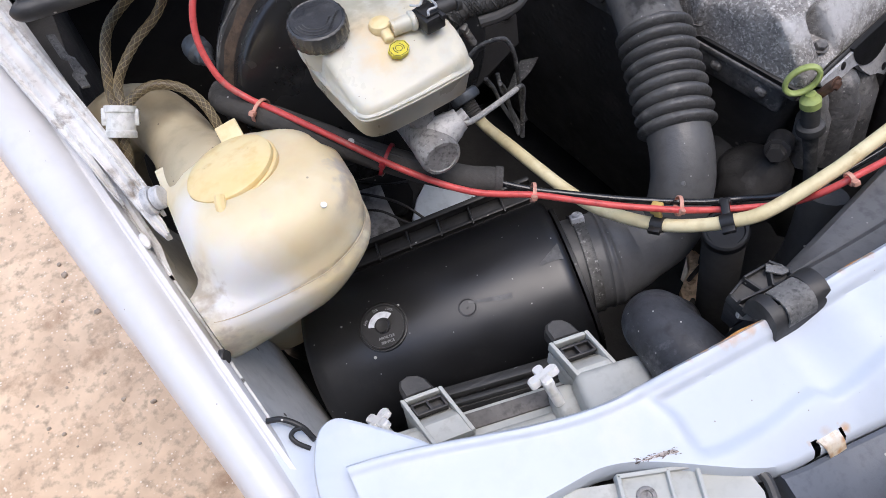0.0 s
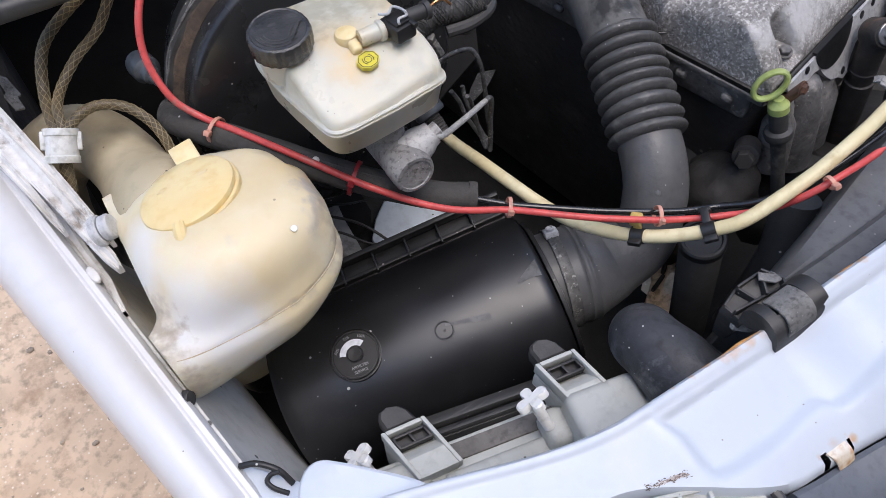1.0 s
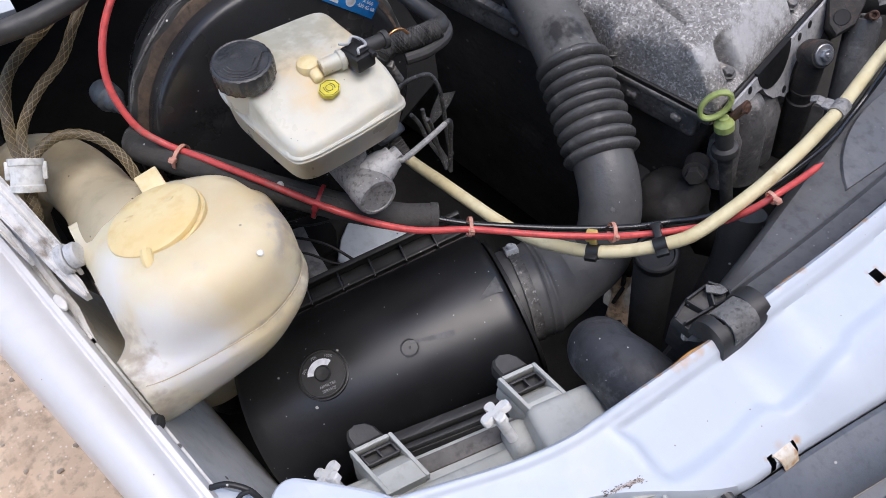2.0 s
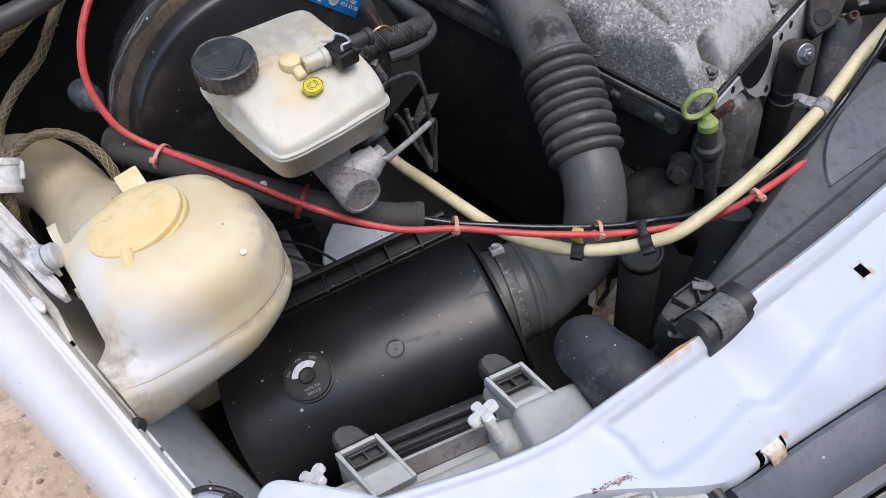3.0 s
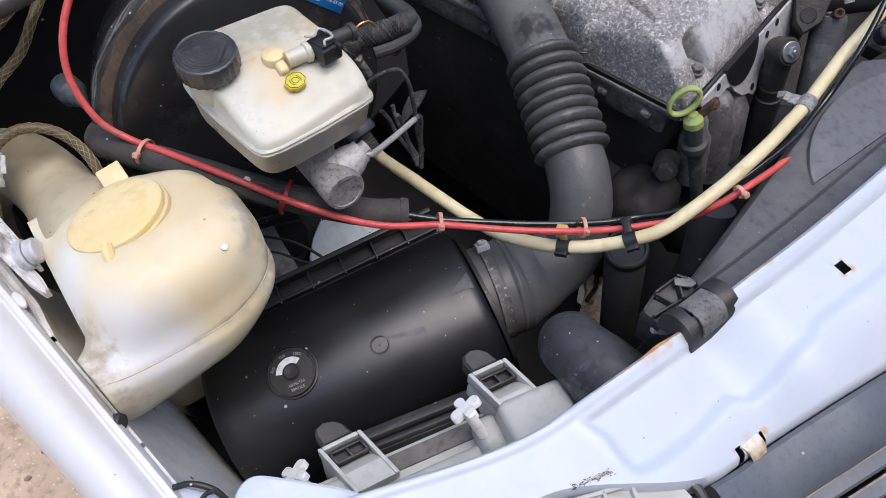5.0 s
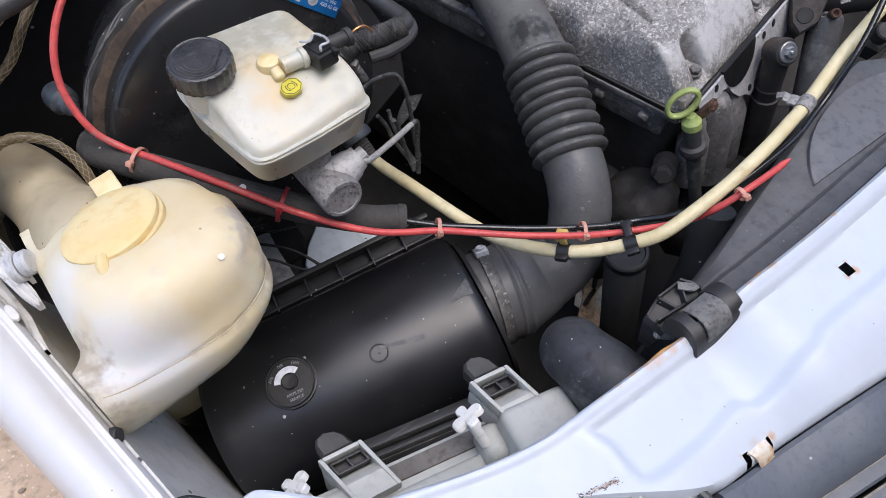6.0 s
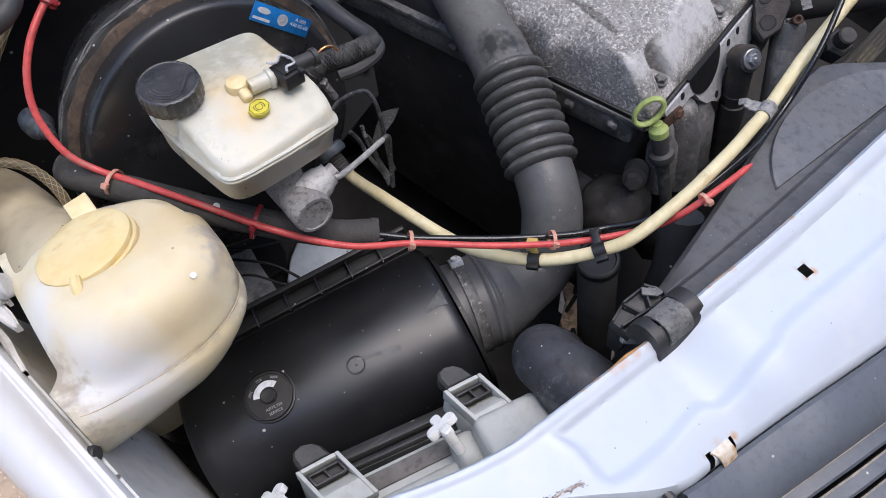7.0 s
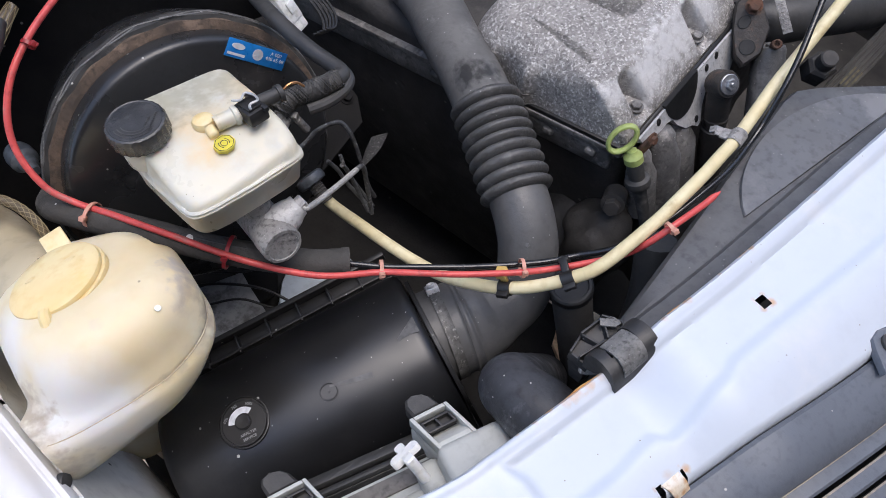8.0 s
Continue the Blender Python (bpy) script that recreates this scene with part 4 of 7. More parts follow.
def panel_catch():
    t = thing("rubber_stop", (0.315, 0.105, 1.03), "black plastic bracket with a metal spring clip on the panel edge", "bracket")

    def lift(x):
        return 0.26 * (x - 0.318)

    def strip(xs, prof, thick):
        """A bent strip across x, its thickness towards the inside."""
        b = bmesh.new()
        rings = []
        for i, (y, z) in enumerate(prof):
            p, q = prof[max(i - 1, 0)], prof[min(i + 1, len(prof) - 1)]
            d = Vector((q[0] - p[0], q[1] - p[1])).normalized()
            n = Vector((-d.y, d.x)) * thick
            rings.append([(x, y + s * n.x, z + s * n.y + lift(x)) for x, s in ((xs[0], 0), (xs[1], 0), (xs[1], 1), (xs[0], 1))])
        return ring_mesh(b, rings)
    hook = [(0.1165, 1.078), (0.1140, 1.0840), (0.1085, 1.0885), (0.1010, 1.0900), (0.0945, 1.0885), (0.0895, 1.0845), (0.0865, 1.0790), (0.0845, 1.0735)]
    hook = [(p.y, p.z) for p in spline([(0, y, z) for y, z in hook], 5)]
    for xs in ((0.2975, 0.3050), (0.3275, 0.3385)):
        b = bmesh.new()
        side = hook + [(0.0895, 1.0735), (0.0990, 1.0790), (0.1060, 1.0700), (0.1150, 1.0650)]
        ring_mesh(b, [[(x, y, z + lift(x)) for y, z in side] for x in xs])
        part("saddle", b, "catch_plastic", t)
    part("saddle", strip((0.3050, 0.3275), hook[15:], 0.0065), "catch_plastic", t)
    clip = [(0.1135, 1.0855), (0.1090, 1.0895), (0.1030, 1.0925), (0.0965, 1.0930), (0.0915, 1.0905), (0.0880, 1.0865), (0.0868, 1.0815)]
    part("spring_clip", strip((0.3060, 0.3260), clip, 0.0014), "worn_steel", t, "dull grey metal spring clip")
    # ribbed wedge behind the saddle
    outline = [(0.2985, 0.1285), (0.3010, 0.1130), (0.3360, 0.1110), (0.3410, 0.1220), (0.3330, 0.1340), (0.3130, 0.1335)]
    bm = bmesh.new()
    rings = []
    for z, k in ((1.020, 0.62), (1.050, 0.97), (1.0585, 1.0)):
        rings.append([(0.318 + (x - 0.318) * k, 0.122 + (y - 0.122) * k, z + 1.1 * lift(x)) for x, y in outline])
    ring_mesh(bm, rings)
    part("wedge", bm, "catch_plastic", t)
    walls = [(outline[i], outline[(i + 1) % 6]) for i in range(6)] + [((0.2998, 0.1205), (0.3400, 0.1180)), ((0.3130, 0.1330), (0.3180, 0.1195)), ((0.3330, 0.1335), (0.3250, 0.1190))]
    for (xa, ya), (xb, yb) in walls:
        bm = bmesh.new()
        d = Vector((xb - xa, yb - ya, 1.1 * (lift(xb) - lift(xa))))
        m = axes(((xa + xb) / 2, (ya + yb) / 2, 1.0600 + 0.55 * (lift(xa) + lift(xb))), d, Vector((0, 0, 1)))
        box(bm, (d.length + 0.001, 0.0018, 0.0095), m, 0.0005)
        part("rib", bm, "catch_plastic", t)
    bm = bmesh.new()
    m = axes((0.3340, 0.1270, 1.0690), (0.75, -0.66, 0.1), (-0.1, 0.1, 1))
    prism(bm, [(-0.0075, -0.0035), (0.004, -0.0045), (0.0080, -0.001), (0.0035, 0.0035), (0.0, 0.0045), (-0.003, 0.0022), (-0.0075, 0.0030)], m, -0.0008, 0.0008, 0.0003)
    part("clip_end", bm, "worn_steel", t, "pale end of the spring clip")
    bm = bmesh.new()
    m = axes((0.3065, 0.1120, 1.0480), (0.86, -0.45, -0.15), (-0.35, -0.75, 0.45))
    prism(bm, [(-0.008, -0.003), (0.006, -0.0045), (0.009, 0.0), (0.004, 0.004), (-0.006, 0.0045), (-0.0085, 0.001)], m, -0.003, 0.0012, 0.0004)
    part("lower_clip_end", bm, "alu", t, "pale worn end of the spring clip")


M["catch_plastic"] = material("grimy_black_plastic", (0.026, 0.026, 0.027), (0.034, 0.033, 0.033), 0.5, scale=40, bump=0.12, stain=(0.048, 0.047, 0.046), stain_scale=45, specks=0.05, speck_scale=160)
M["worn_steel"] = material("worn_grey_steel", (0.20, 0.195, 0.185), (0.11, 0.108, 0.103), 0.6, metal=0.1, scale=60, fine=300, fine_amount=0.5, bump=0.6, bump_scale=400, specks=0.5, speck_scale=420, speck_colour=(0.34, 0.33, 0.31))
panel_catch()


def shroud_back(x):
    return 0.137 + 0.275 * (min(x, 0.668) - 0.377) - 0.62 * max(0, x - 0.69)


def radiator_shroud():
    t = thing("radiator_shroud", (0.8, 0.18, 0.5), "dusty dark grey plastic radiator and fan shroud", "fan shroud")
    bm = bmesh.new()
    rings = []
    for k in range(41):
        x = 0.338 + 0.95 * k / 40
        y = panel_rear(x)
        rings.append([(x, y - 0.008, 1.052), (x, y + 0.004, 1.060), (x, y + 0.018, 1.0575), (x, y + 0.0215, 1.052), (x, y + 0.0215, 0.9), (x, y - 0.008, 0.9)])
    ring_mesh(bm, rings)
    part("seal_strip", bm, "shroud", t)
    bm = bmesh.new()
    rings = []
    for k in range(41):
        x = 0.350 + 0.95 * k / 40
        y = panel_rear(x) + 0.020
        back = shroud_back(x)
        b2 = max(y + 0.004, back)
        rings.append([(x, y, 0.6), (x, y, 1.046), (x, y + 0.3 * (b2 - y), 1.047), (x, b2 - 0.004, 1.043), (x, b2, 1.036), (x, b2 + 0.003, 0.6)])
    ring_mesh(bm, rings)
    part("shroud_top", bm, "shroud", t)
    # pale round field of the fan ring, a step above the rest
    bm = bmesh.new()
    out = []
    for i in range(25):
        a = math.pi * (0.06 + 0.80 * i / 24)
        out.append((0.638 + 0.140 * math.cos(a), 0.098 + 0.096 * math.sin(a)))
    out = [(x, min(y, shroud_back(x) - 0.004)) for x, y in out]
    out = [(x, max(y, panel_rear(x) + 0.023)) for x, y in out]
    prism(bm, out, Matrix(), 1.03, 1.0490, 0.0015)
    part("fan_ring", bm, "shroud_pale", t, "paler dusty round field")


radiator_shroud()


# ---- air filter ----
AX = Vector((1, -0.20, 0.27)).normalized()
ABOX = axes((0.163, 0.282, 0.842), (0, 1, 0), AX)   # local x to the rear, y up, z along the box
RB = 0.080
RAIL = ABOX @ pose(0.106, 0.018, 0.0)


def box_section(k=1.0):
    """Half a round above, straight walls below."""
    pts = [(RB * k * math.cos(radians(a)) * (1.07 if a < 90 else 1.0), RB * k * math.sin(radians(a))) for a in range(6, 187, 5)]
    return pts + [(-0.079 * k, -0.06), (-0.072 * k, -0.16), (0.072 * k, -0.16), (0.085 * k, -0.03)]


def air_filter_box():
    t = thing("air_filter_box", (0.165, 0.268, 0.65), "satin black plastic air filter housing with a service dial", "air filter")
    bm = bmesh.new()
    rings = []
    for z, k in ((-0.134, 0.84), (-0.132, 0.92), (-0.126, 0.97), (-0.116, 1.0), (0.114, 1.0), (0.121, 0.98), (0.125, 0.94), (0.126, 0.88)):
        rings.append([ABOX @ Vector((x, y, z)) for x, y in box_section(k)])
    ring_mesh(bm, rings)
    part("housing", bm, "airbox", t, sharp=40)
    # joint along the rear edge: two rails and ribs
    bm = bmesh.new()
    box(bm, (0.006, 0.012, 0.255), RAIL @ Matrix.Translation((0.0055, -0.001, -0.005)), 0.0015)
    box(bm, (0.034, 0.004, 0.250), RAIL @ Matrix.Translation((-0.007, -0.010, -0.005)), 0.001)
    box(bm, (0.004, 0.008, 0.250), RAIL @ Matrix.Translation((-0.0140, -0.004, -0.005)), 0.001)
    part("joint_rail", bm, "black", t)
    for i in range(7):
        bm = bmesh.new()
        box(bm, (0.024, 0.010, 0.002), RAIL @ Matrix.Translation((-0.0065, -0.004, -0.120 + 0.0347 * i)), 0.0005)
        part("rib", bm, "airbox", t)
    # flange at the outlet end
    bm = bmesh.new()
    for z in (0.1300,):
        rings = [[ABOX @ Vector((x, y, z + dz)) for x, y in box_section(k)] for dz, k in ((-0.0022, 0.84), (-0.0018, 0.86), (0.0018, 0.86), (0.0022, 0.84))]
        ring_mesh(bm, rings)
    part("end_flange", bm, "black", t)
    # dimple: a shallow ring
    yy, zz = -0.0176, 0.0256
    n = Vector((yy, RB, 0)).normalized()
    m = axes(ABOX @ Vector((yy, math.sqrt(RB * RB - yy * yy) * 1.0, zz)), AX, ABOX.to_3x3() @ n)
    bm = bmesh.new()
    lathe(bm, [(0.0090, -0.002), (0.0088, 0.0002), (0.0078, 0.0003), (0.0064, -0.0004), (0.0030, -0.0006), (0.0012, -0.0004), (0.0010, 0.0006), (0.0004, 0.0006)], m, 28)
    part("sprue_mark", bm, "sprue", t)
    # two pale patches of sunlight, painted as lighter skins
    for z0, z1, a0, a1, lean in ((0.028, 0.067, 99, 105, 5), (0.100, 0.121, 93, 101, -9)):
        bm = bmesh.new()
        rows = []
        for i in range(9):
            u = i / 8
            lo, hi = a0 + lean * u, a1 + lean * u * 0.6
            rows.append([])
            for k in range(5):
                a = radians(lo + (hi - lo) * (0.25 + 0.75 * u) * k / 4)
                c, s_ = math.cos(a), math.sin(a)
                r = RB + 0.0003
                rows[-1].append(ABOX @ Vector((r * c, r * s_, z0 + (z1 - z0) * u)))
        ring_mesh(bm, rows, closed=False)
        part("sun_patch", bm, "sun_patch_scuff", t, "pale sun patch drawn as a lighter skin")
    # service dial
    yy, zz = -0.0062, -0.0530
    n = Vector((yy, RB, 0)).normalized()
    m = axes(ABOX @ Vector((yy, RB, zz)), AX, ABOX.to_3x3() @ n) @ Matrix.Rotation(radians(-2), 4, "Z")
    bm = bmesh.new()
    lathe(bm, [(0.0232, -0.009), (0.0232, 0.0006), (0.0226, 0.0008), (0.0222, -0.0016), (0.0211, -0.0016), (0.0208, 0.0016), (0.0198, 0.0016), (0.0194, 0.0006), (0.0005, 0.0006)], m, 64)
    dial = part("service_dial", bm, "black", t, "round black dial with white lettering")
    bm = bmesh.new()
    outer = [(0.0138 * math.cos(radians(a)), 0.0138 * math.sin(radians(a))) for a in range(40, 171, 8)]
    inner = [(0.0082 * math.cos(radians(a)), 0.0082 * math.sin(radians(a))) for a in range(170, 39, -8)]
    prism(bm, outer + inner, m, 0.0004, 0.00085)
    part("gauge_arc", bm, "ink_white", dial, "white gauge arc")
    bm = bmesh.new()
    lathe(bm, [(0.0068, 0.0), (0.0068, 0.0035), (0.0058, 0.0045), (0.004, 0.0044), (0.0005, 0.0040)], m, 28)
    for i in range(10):
        a = radians(-70 + 14 * i)
        box(bm, (0.0012, 0.0008, 0.003), m @ Matrix.Rotation(a, 4, "Z") @ Matrix.Translation((0.0068, 0, 0.002)))
    part("button", bm, "black", dial)
    for txt, a in (("50%", 150), ("75%", 102), ("100%", 55)):
        r = 0.0166
        writing("figure", txt, 0.0034, m @ Matrix.Translation((r * math.cos(radians(a)), r * math.sin(radians(a)), 0.0008)) @ Matrix.Rotation(radians((a - 90) * 0.75), 4, "Z"), "ink_grey", dial)
    writing("lettering", "AIRFILTER", 0.0035, m @ Matrix.Translation((0.001, -0.0108, 0.0008)), "ink_grey", dial)
    writing("lettering", "SERVICE", 0.0035, m @ Matrix.Translation((0.001, -0.0152, 0.0008)), "ink_grey", dial)


air_filter_box()


# ---- intake hose, clamp and duct ----
OUT = Vector((0.291, 0.264, 0.874))


def intake_hose():
    t = thing("intake_hose", (0.40, 0.28, 0.85), "grey rubber air intake hose with a ribbed bellows", "hose")
    bm = bmesh.new()
    lower = [(0.2812, 0.2721, 0.8720), (0.3078, 0.2648, 0.8766), (0.3268, 0.2596, 0.8799), (0.352, 0.255, 0.885), (0.384, 0.252, 0.902), (0.4, 0.268, 0.937), (0.409, 0.288, 0.958), (0.419, 0.316, 0.9705)]
    tube(bm, lower, lambda s: 0.0478 - 0.0178 * smooth(0.22, 0.62, s) + 0.0016 * math.exp(-((s - 0.215) / 0.010) ** 2) + 0.0022 * math.exp(-((s - 0.265) / 0.014) ** 2), 32, 22, wobble=0.02)
    part("elbow", bm, "elbow_shade_rubber", t)
    bm = bmesh.new()
    ends = [(0.4165, 0.309, 0.968), (0.4245, 0.3335, 0.977), (0.4325, 0.3585, 0.9845), (0.440, 0.383, 0.993), (0.4475, 0.408, 1.0015)]

    def rib(s):
        return 0.0292 + 0.0084 * abs(math.sin(math.pi * 9.0 * s)) ** 0.6
    tube(bm, ends, rib, 44, 36)
    part("bellows", bm, "bellows", t, "ribbed bellows", sharp=60)
    bm = bmesh.new()
    upper = [(0.446, 0.404, 1.0), (0.456, 0.44, 1.006), (0.468, 0.49, 1.010), (0.486, 0.56, 1.014), (0.50, 0.66, 1.005), (0.51, 0.80, 0.98)]
    tube(bm, upper, 0.0315, 28, 8, wobble=0.03)
    part("upper_pipe", bm, "rubber_patch", t)
    return t


M["rubber_patch"] = world_spots("rubber", (0.012, 0.012, 0.012), [((0.437, 0.425, 1.028), 0.016, 0.9), ((0.452, 0.415, 1.028), 0.015, 0.9)])
intake_hose()


def hose_clamp():
    t = thing("hose_clamp", tuple(OUT), "worn steel band clamp round the filter outlet", "clamp")
    d = Vector((1, -0.2745, 0.1743)).normalized()
    m = axes(OUT + Vector((0.0111, 0.0024, 0.0016)), (0, 1, 0), d)
    bm = bmesh.new()
    lathe(bm, [(0.0480, -0.0050), (0.0506, -0.0052), (0.0500, -0.0037), (0.0500, 0.0037), (0.0506, 0.0052), (0.0480, 0.0050)], m, 56, False)
    part("band", bm, "clamp_band", t)
    a = 0.969
    n = m @ Vector((0.0515 * math.cos(a), 0.0515 * math.sin(a), 0))
    bm = bmesh.new()
    mm = axes(n, d, (m.to_3x3() @ Vector((math.cos(a), math.sin(a), 0))))
    box(bm, (0.013, 0.011, 0.007), mm, 0.0012)
    lathe(bm, [(0.0042, 0.003), (0.0042, 0.006), (0.003, 0.0066), (0.0028, 0.005)], mm, 18)
    part("screw", bm, "gasket_plate", t)


hose_clamp()


def air_duct():
    t = thing("air_duct", (0.28, 0.13, 0.85), "scuffed dark grey plastic intake duct bending down", "duct")
    way = [(0.292, 0.01, 0.982), (0.286, 0.05, 0.987), (0.280, 0.090, 0.991), (0.2750, 0.122, 0.993), (0.2725, 0.142, 0.9915), (0.2755, 0.1535, 0.983), (0.291, 0.160, 0.955), (0.322, 0.170, 0.902), (0.380, 0.19, 0.80)]
    bm = bmesh.new()
    tube(bm, way, lambda s: 0.0268 + 0.0080 * smooth(0.55, 0.1, s), 36, 8, wobble=0.025)
    part("tube", bm, "duct", t)
    bm = bmesh.new()
    tube(bm, [(0.311, 0.05, 1.0120), (0.3040, 0.085, 1.0140), (0.2960, 0.115, 1.0145), (0.2905, 0.135, 1.0110), (0.2900, 0.151, 1.000), (0.299, 0.160, 0.97)], 0.0014, 8, 8)
    part("mould_seam", bm, "duct", t, "raised moulding seam")


air_duct()


# ---- washer bottle ----
def washer_bottle():
    t = thing("washer_bottle", (0.03, 0.36, 0.80), "yellowed translucent plastic washer fluid bottle with a flip cap", "fluid bottle")
    bm = bmesh.new()
    levels = [  # z, x from, x to, y from, y to, squareness
        (0.80, -0.020, 0.070, 0.355, 0.440, 2.6), (0.93, -0.070, 0.084, 0.340, 0.448, 3.0), (0.962, -0.070, 0.094, 0.315, 0.450, 3.4), (0.972, -0.070, 0.101, 0.300, 0.450, 3.8),
        (0.983, -0.070, 0.107, 0.2885, 0.450, 4.4), (0.998, -0.070, 0.1105, 0.284, 0.450, 4.6), (1.012, -0.070, 0.1108, 0.2840, 0.450, 4.6), (1.0200, -0.070, 0.1105, 0.2848, 0.450, 4.6), (1.0255, -0.070, 0.1098, 0.2864, 0.450, 4.6), (1.0285, -0.064, 0.1086, 0.2894, 0.450, 4.6), (1.0298, -0.058, 0.1082, 0.2906, 0.450, 4.6), (1.0315, -0.050, 0.1085, 0.2911, 0.450, 4.6),
        (1.0345, -0.0345, 0.1090, 0.2925, 0.449, 4.6), (1.039, -0.032, 0.1093, 0.296, 0.447, 4.6), (1.050, -0.0275, 0.1085, 0.2995, 0.444, 4.4), (1.062, -0.023, 0.102, 0.304, 0.440, 4.2),
        (1.071, -0.016, 0.095, 0.312, 0.433, 3.8), (1.0765, -0.006, 0.084, 0.325, 0.422, 3.2), (1.0780, 0.008, 0.068, 0.342, 0.406, 2.6), (1.0784, 0.026, 0.050, 0.36, 0.388, 2.0)]
    rings = []
    for z, xa, xb, ya, yb, e in levels:
        ring = []
        for x, y in superellipse((xa + xb) / 2, (ya + yb) / 2, (xb - xa) / 2, (yb - ya) / 2, e, 72):
            u = min(1, max(0, (x + 0.045) / 0.155))
            y2 = y + 0.014 * smooth(0.55, 1.0, u) * smooth(0.6, 0.0, (y - ya) / (yb - ya))
            y2 -= 0.038 * smooth(0.55, 1.0, u) * smooth(0.4, 1.0, (y - ya) / (yb - ya))
            k = smooth(1.078, 1.060, z)
            y2 = y + k * (y2 - y)
            zz = z + 0.042 * smooth(1.028, 0.992, z) * (u - 0.45) + 0.003 * noise.noise(Vector((x, y, z)) * 14)
            x += 0.012 * (1 - min(1, u * 1.15)) * smooth(0.36, 0.29, y) * smooth(1.0306, 1.0346, z)
            zz -= smooth(1.025, 1.070, z) * (0.30 * max(0, y2 - 0.345) + 0.10 * max(0, 0.02 - x))
            if x < -0.031:
                x += (-0.031 - x) * smooth(0.308, 0.332, y)
            x = max(x, fender_x(y2)[0] + 0.0045)
            ring.append((x, y2, zz))
        rings.append(ring)
    ring_mesh(bm, rings)
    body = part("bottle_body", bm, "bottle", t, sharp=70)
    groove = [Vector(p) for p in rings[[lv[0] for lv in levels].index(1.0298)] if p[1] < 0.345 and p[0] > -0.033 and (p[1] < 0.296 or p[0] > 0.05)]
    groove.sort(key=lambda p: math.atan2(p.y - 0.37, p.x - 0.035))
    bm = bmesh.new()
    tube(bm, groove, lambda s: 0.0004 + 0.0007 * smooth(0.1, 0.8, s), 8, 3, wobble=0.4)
    part("dirt_shade_line", bm, "crease_dirt_shade", body, "brown line of dirt and painted shade in the crease")
    bm = bmesh.new()
    tube(bm, [(0.020, 0.380, 1.010), (0.010, 0.425, 1.006), (0.001, 0.462, 1.002), (-0.005, 0.500, 0.998), (-0.018, 0.535, 0.993), (-0.045, 0.556, 0.980), (-0.075, 0.556, 0.945), (-0.088, 0.55, 0.86)], lambda s: 0.030 + 0.014 * smooth(0.38, 0.12, s) + 0.003 * smooth(0.5, 0.8, s), 40, 8, wobble=0.03)
    part("neck", bm, "neck_grimy", t, "grimy filler neck")
    # flip cap
    n = Vector((-0.20, 0.34, 1)).normalized()
    m = axes((0.0252, 0.3900, 1.0610), (0.97, -0.18, 0), n) @ Matrix.Scale(1.03, 4)
    bm = bmesh.new()
    lathe(bm, [(0.0355, -0.022), (0.0365, -0.004), (0.037, 0.001), (0.0362, 0.0018), (0.034, 0.002)], m, 56, False)
    part("cap_seat", bm, "cap_cream", t)
    bm = bmesh.new()
    lathe(bm, [(0.034, 0.0), (0.0352, 0.003), (0.0347, 0.0058), (0.033, 0.0070), (0.024, 0.0084), (0.012, 0.0092), (0.0005, 0.0095)], m, 56)
    cap = part("cap", bm, "cap_cream", t, "yellowed round flip cap")
    for dx, dy in ((-0.0155, 0.009), (0.0145, 0.008)):
        bm = bmesh.new()
        lathe(bm, [(0.004, 0.0070), (0.0036, 0.0090), (0.002, 0.0094)], m @ Matrix.Translation((dx, dy, 0)) @ Matrix.Diagonal((1.2, 0.6, 1, 1)), 18)
        part("nub", bm, "cap_cream", cap)
    bm = bmesh.new()
    box(bm, (0.018, 0.020, 0.003), m @ Matrix.Translation((0.005, 0.041, 0.006)) @ pose(0, 0, 0, 28, 0, 8), 0.001)
    part("pull_tab", bm, "cap_cream", cap)
    bm = bmesh.new()
    tube(bm, [m @ Vector(p) for p in ((-0.009, -0.031, 0.006), (-0.010, -0.037, 0.0045), (-0.011, -0.043, -0.001), (-0.0115, -0.051, -0.006))], 0.0045, 10, 5)
    part("hinge_strap", bm, "cap_cream", cap)
    # rubber plug in the wing flange
    bm = bmesh.new()
    p = axes((-0.0405, 0.2840, 0.991), (0, 0, 1), (0.75, -0.45, 0.3)) @ Matrix.Scale(0.82, 4)
    lathe(bm, [(0.0085, -0.014), (0.009, -0.010), (0.006, -0.009), (0.006, -0.005), (0.0075, -0.004), (0.0078, 0.005), (0.0068, 0.0062), (0.0005, 0.0064)], p, 24)
    part("pump_plug", bm, "rubber_dark", t, "black rubber plug")
    return t


# Brown along the crease holds dirt and the fold's soft shade, both as colour.
M["crease_dirt_shade"] = material("brown_crease_dirt_shade", (0.62, 0.52, 0.37), (0.50, 0.40, 0.27), 0.8, scale=60)
CREASE_SHADE = [((0.1005, 0.304, 1.031), 0.012, 0.6), ((0.106, 0.318, 1.028), 0.013, 0.65), ((0.088, 0.296, 1.032), 0.009, 0.5), ((0.070, 0.293, 1.031), 0.006, 0.5), ((0.055, 0.2915, 1.031), 0.005, 0.45), ((0.030, 0.291, 1.030), 0.004, 0.4)]
M["neck_grimy"] = world_spots("cream_neck", (0.17, 0.135, 0.080), [((0.0, 0.530, 1.040), 0.040, 0.65), ((0.03, 0.500, 1.045), 0.034, 0.5), ((-0.04, 0.545, 1.020), 0.040, 0.7), ((-0.03, 0.50, 1.03), 0.026, 0.45)], 24)
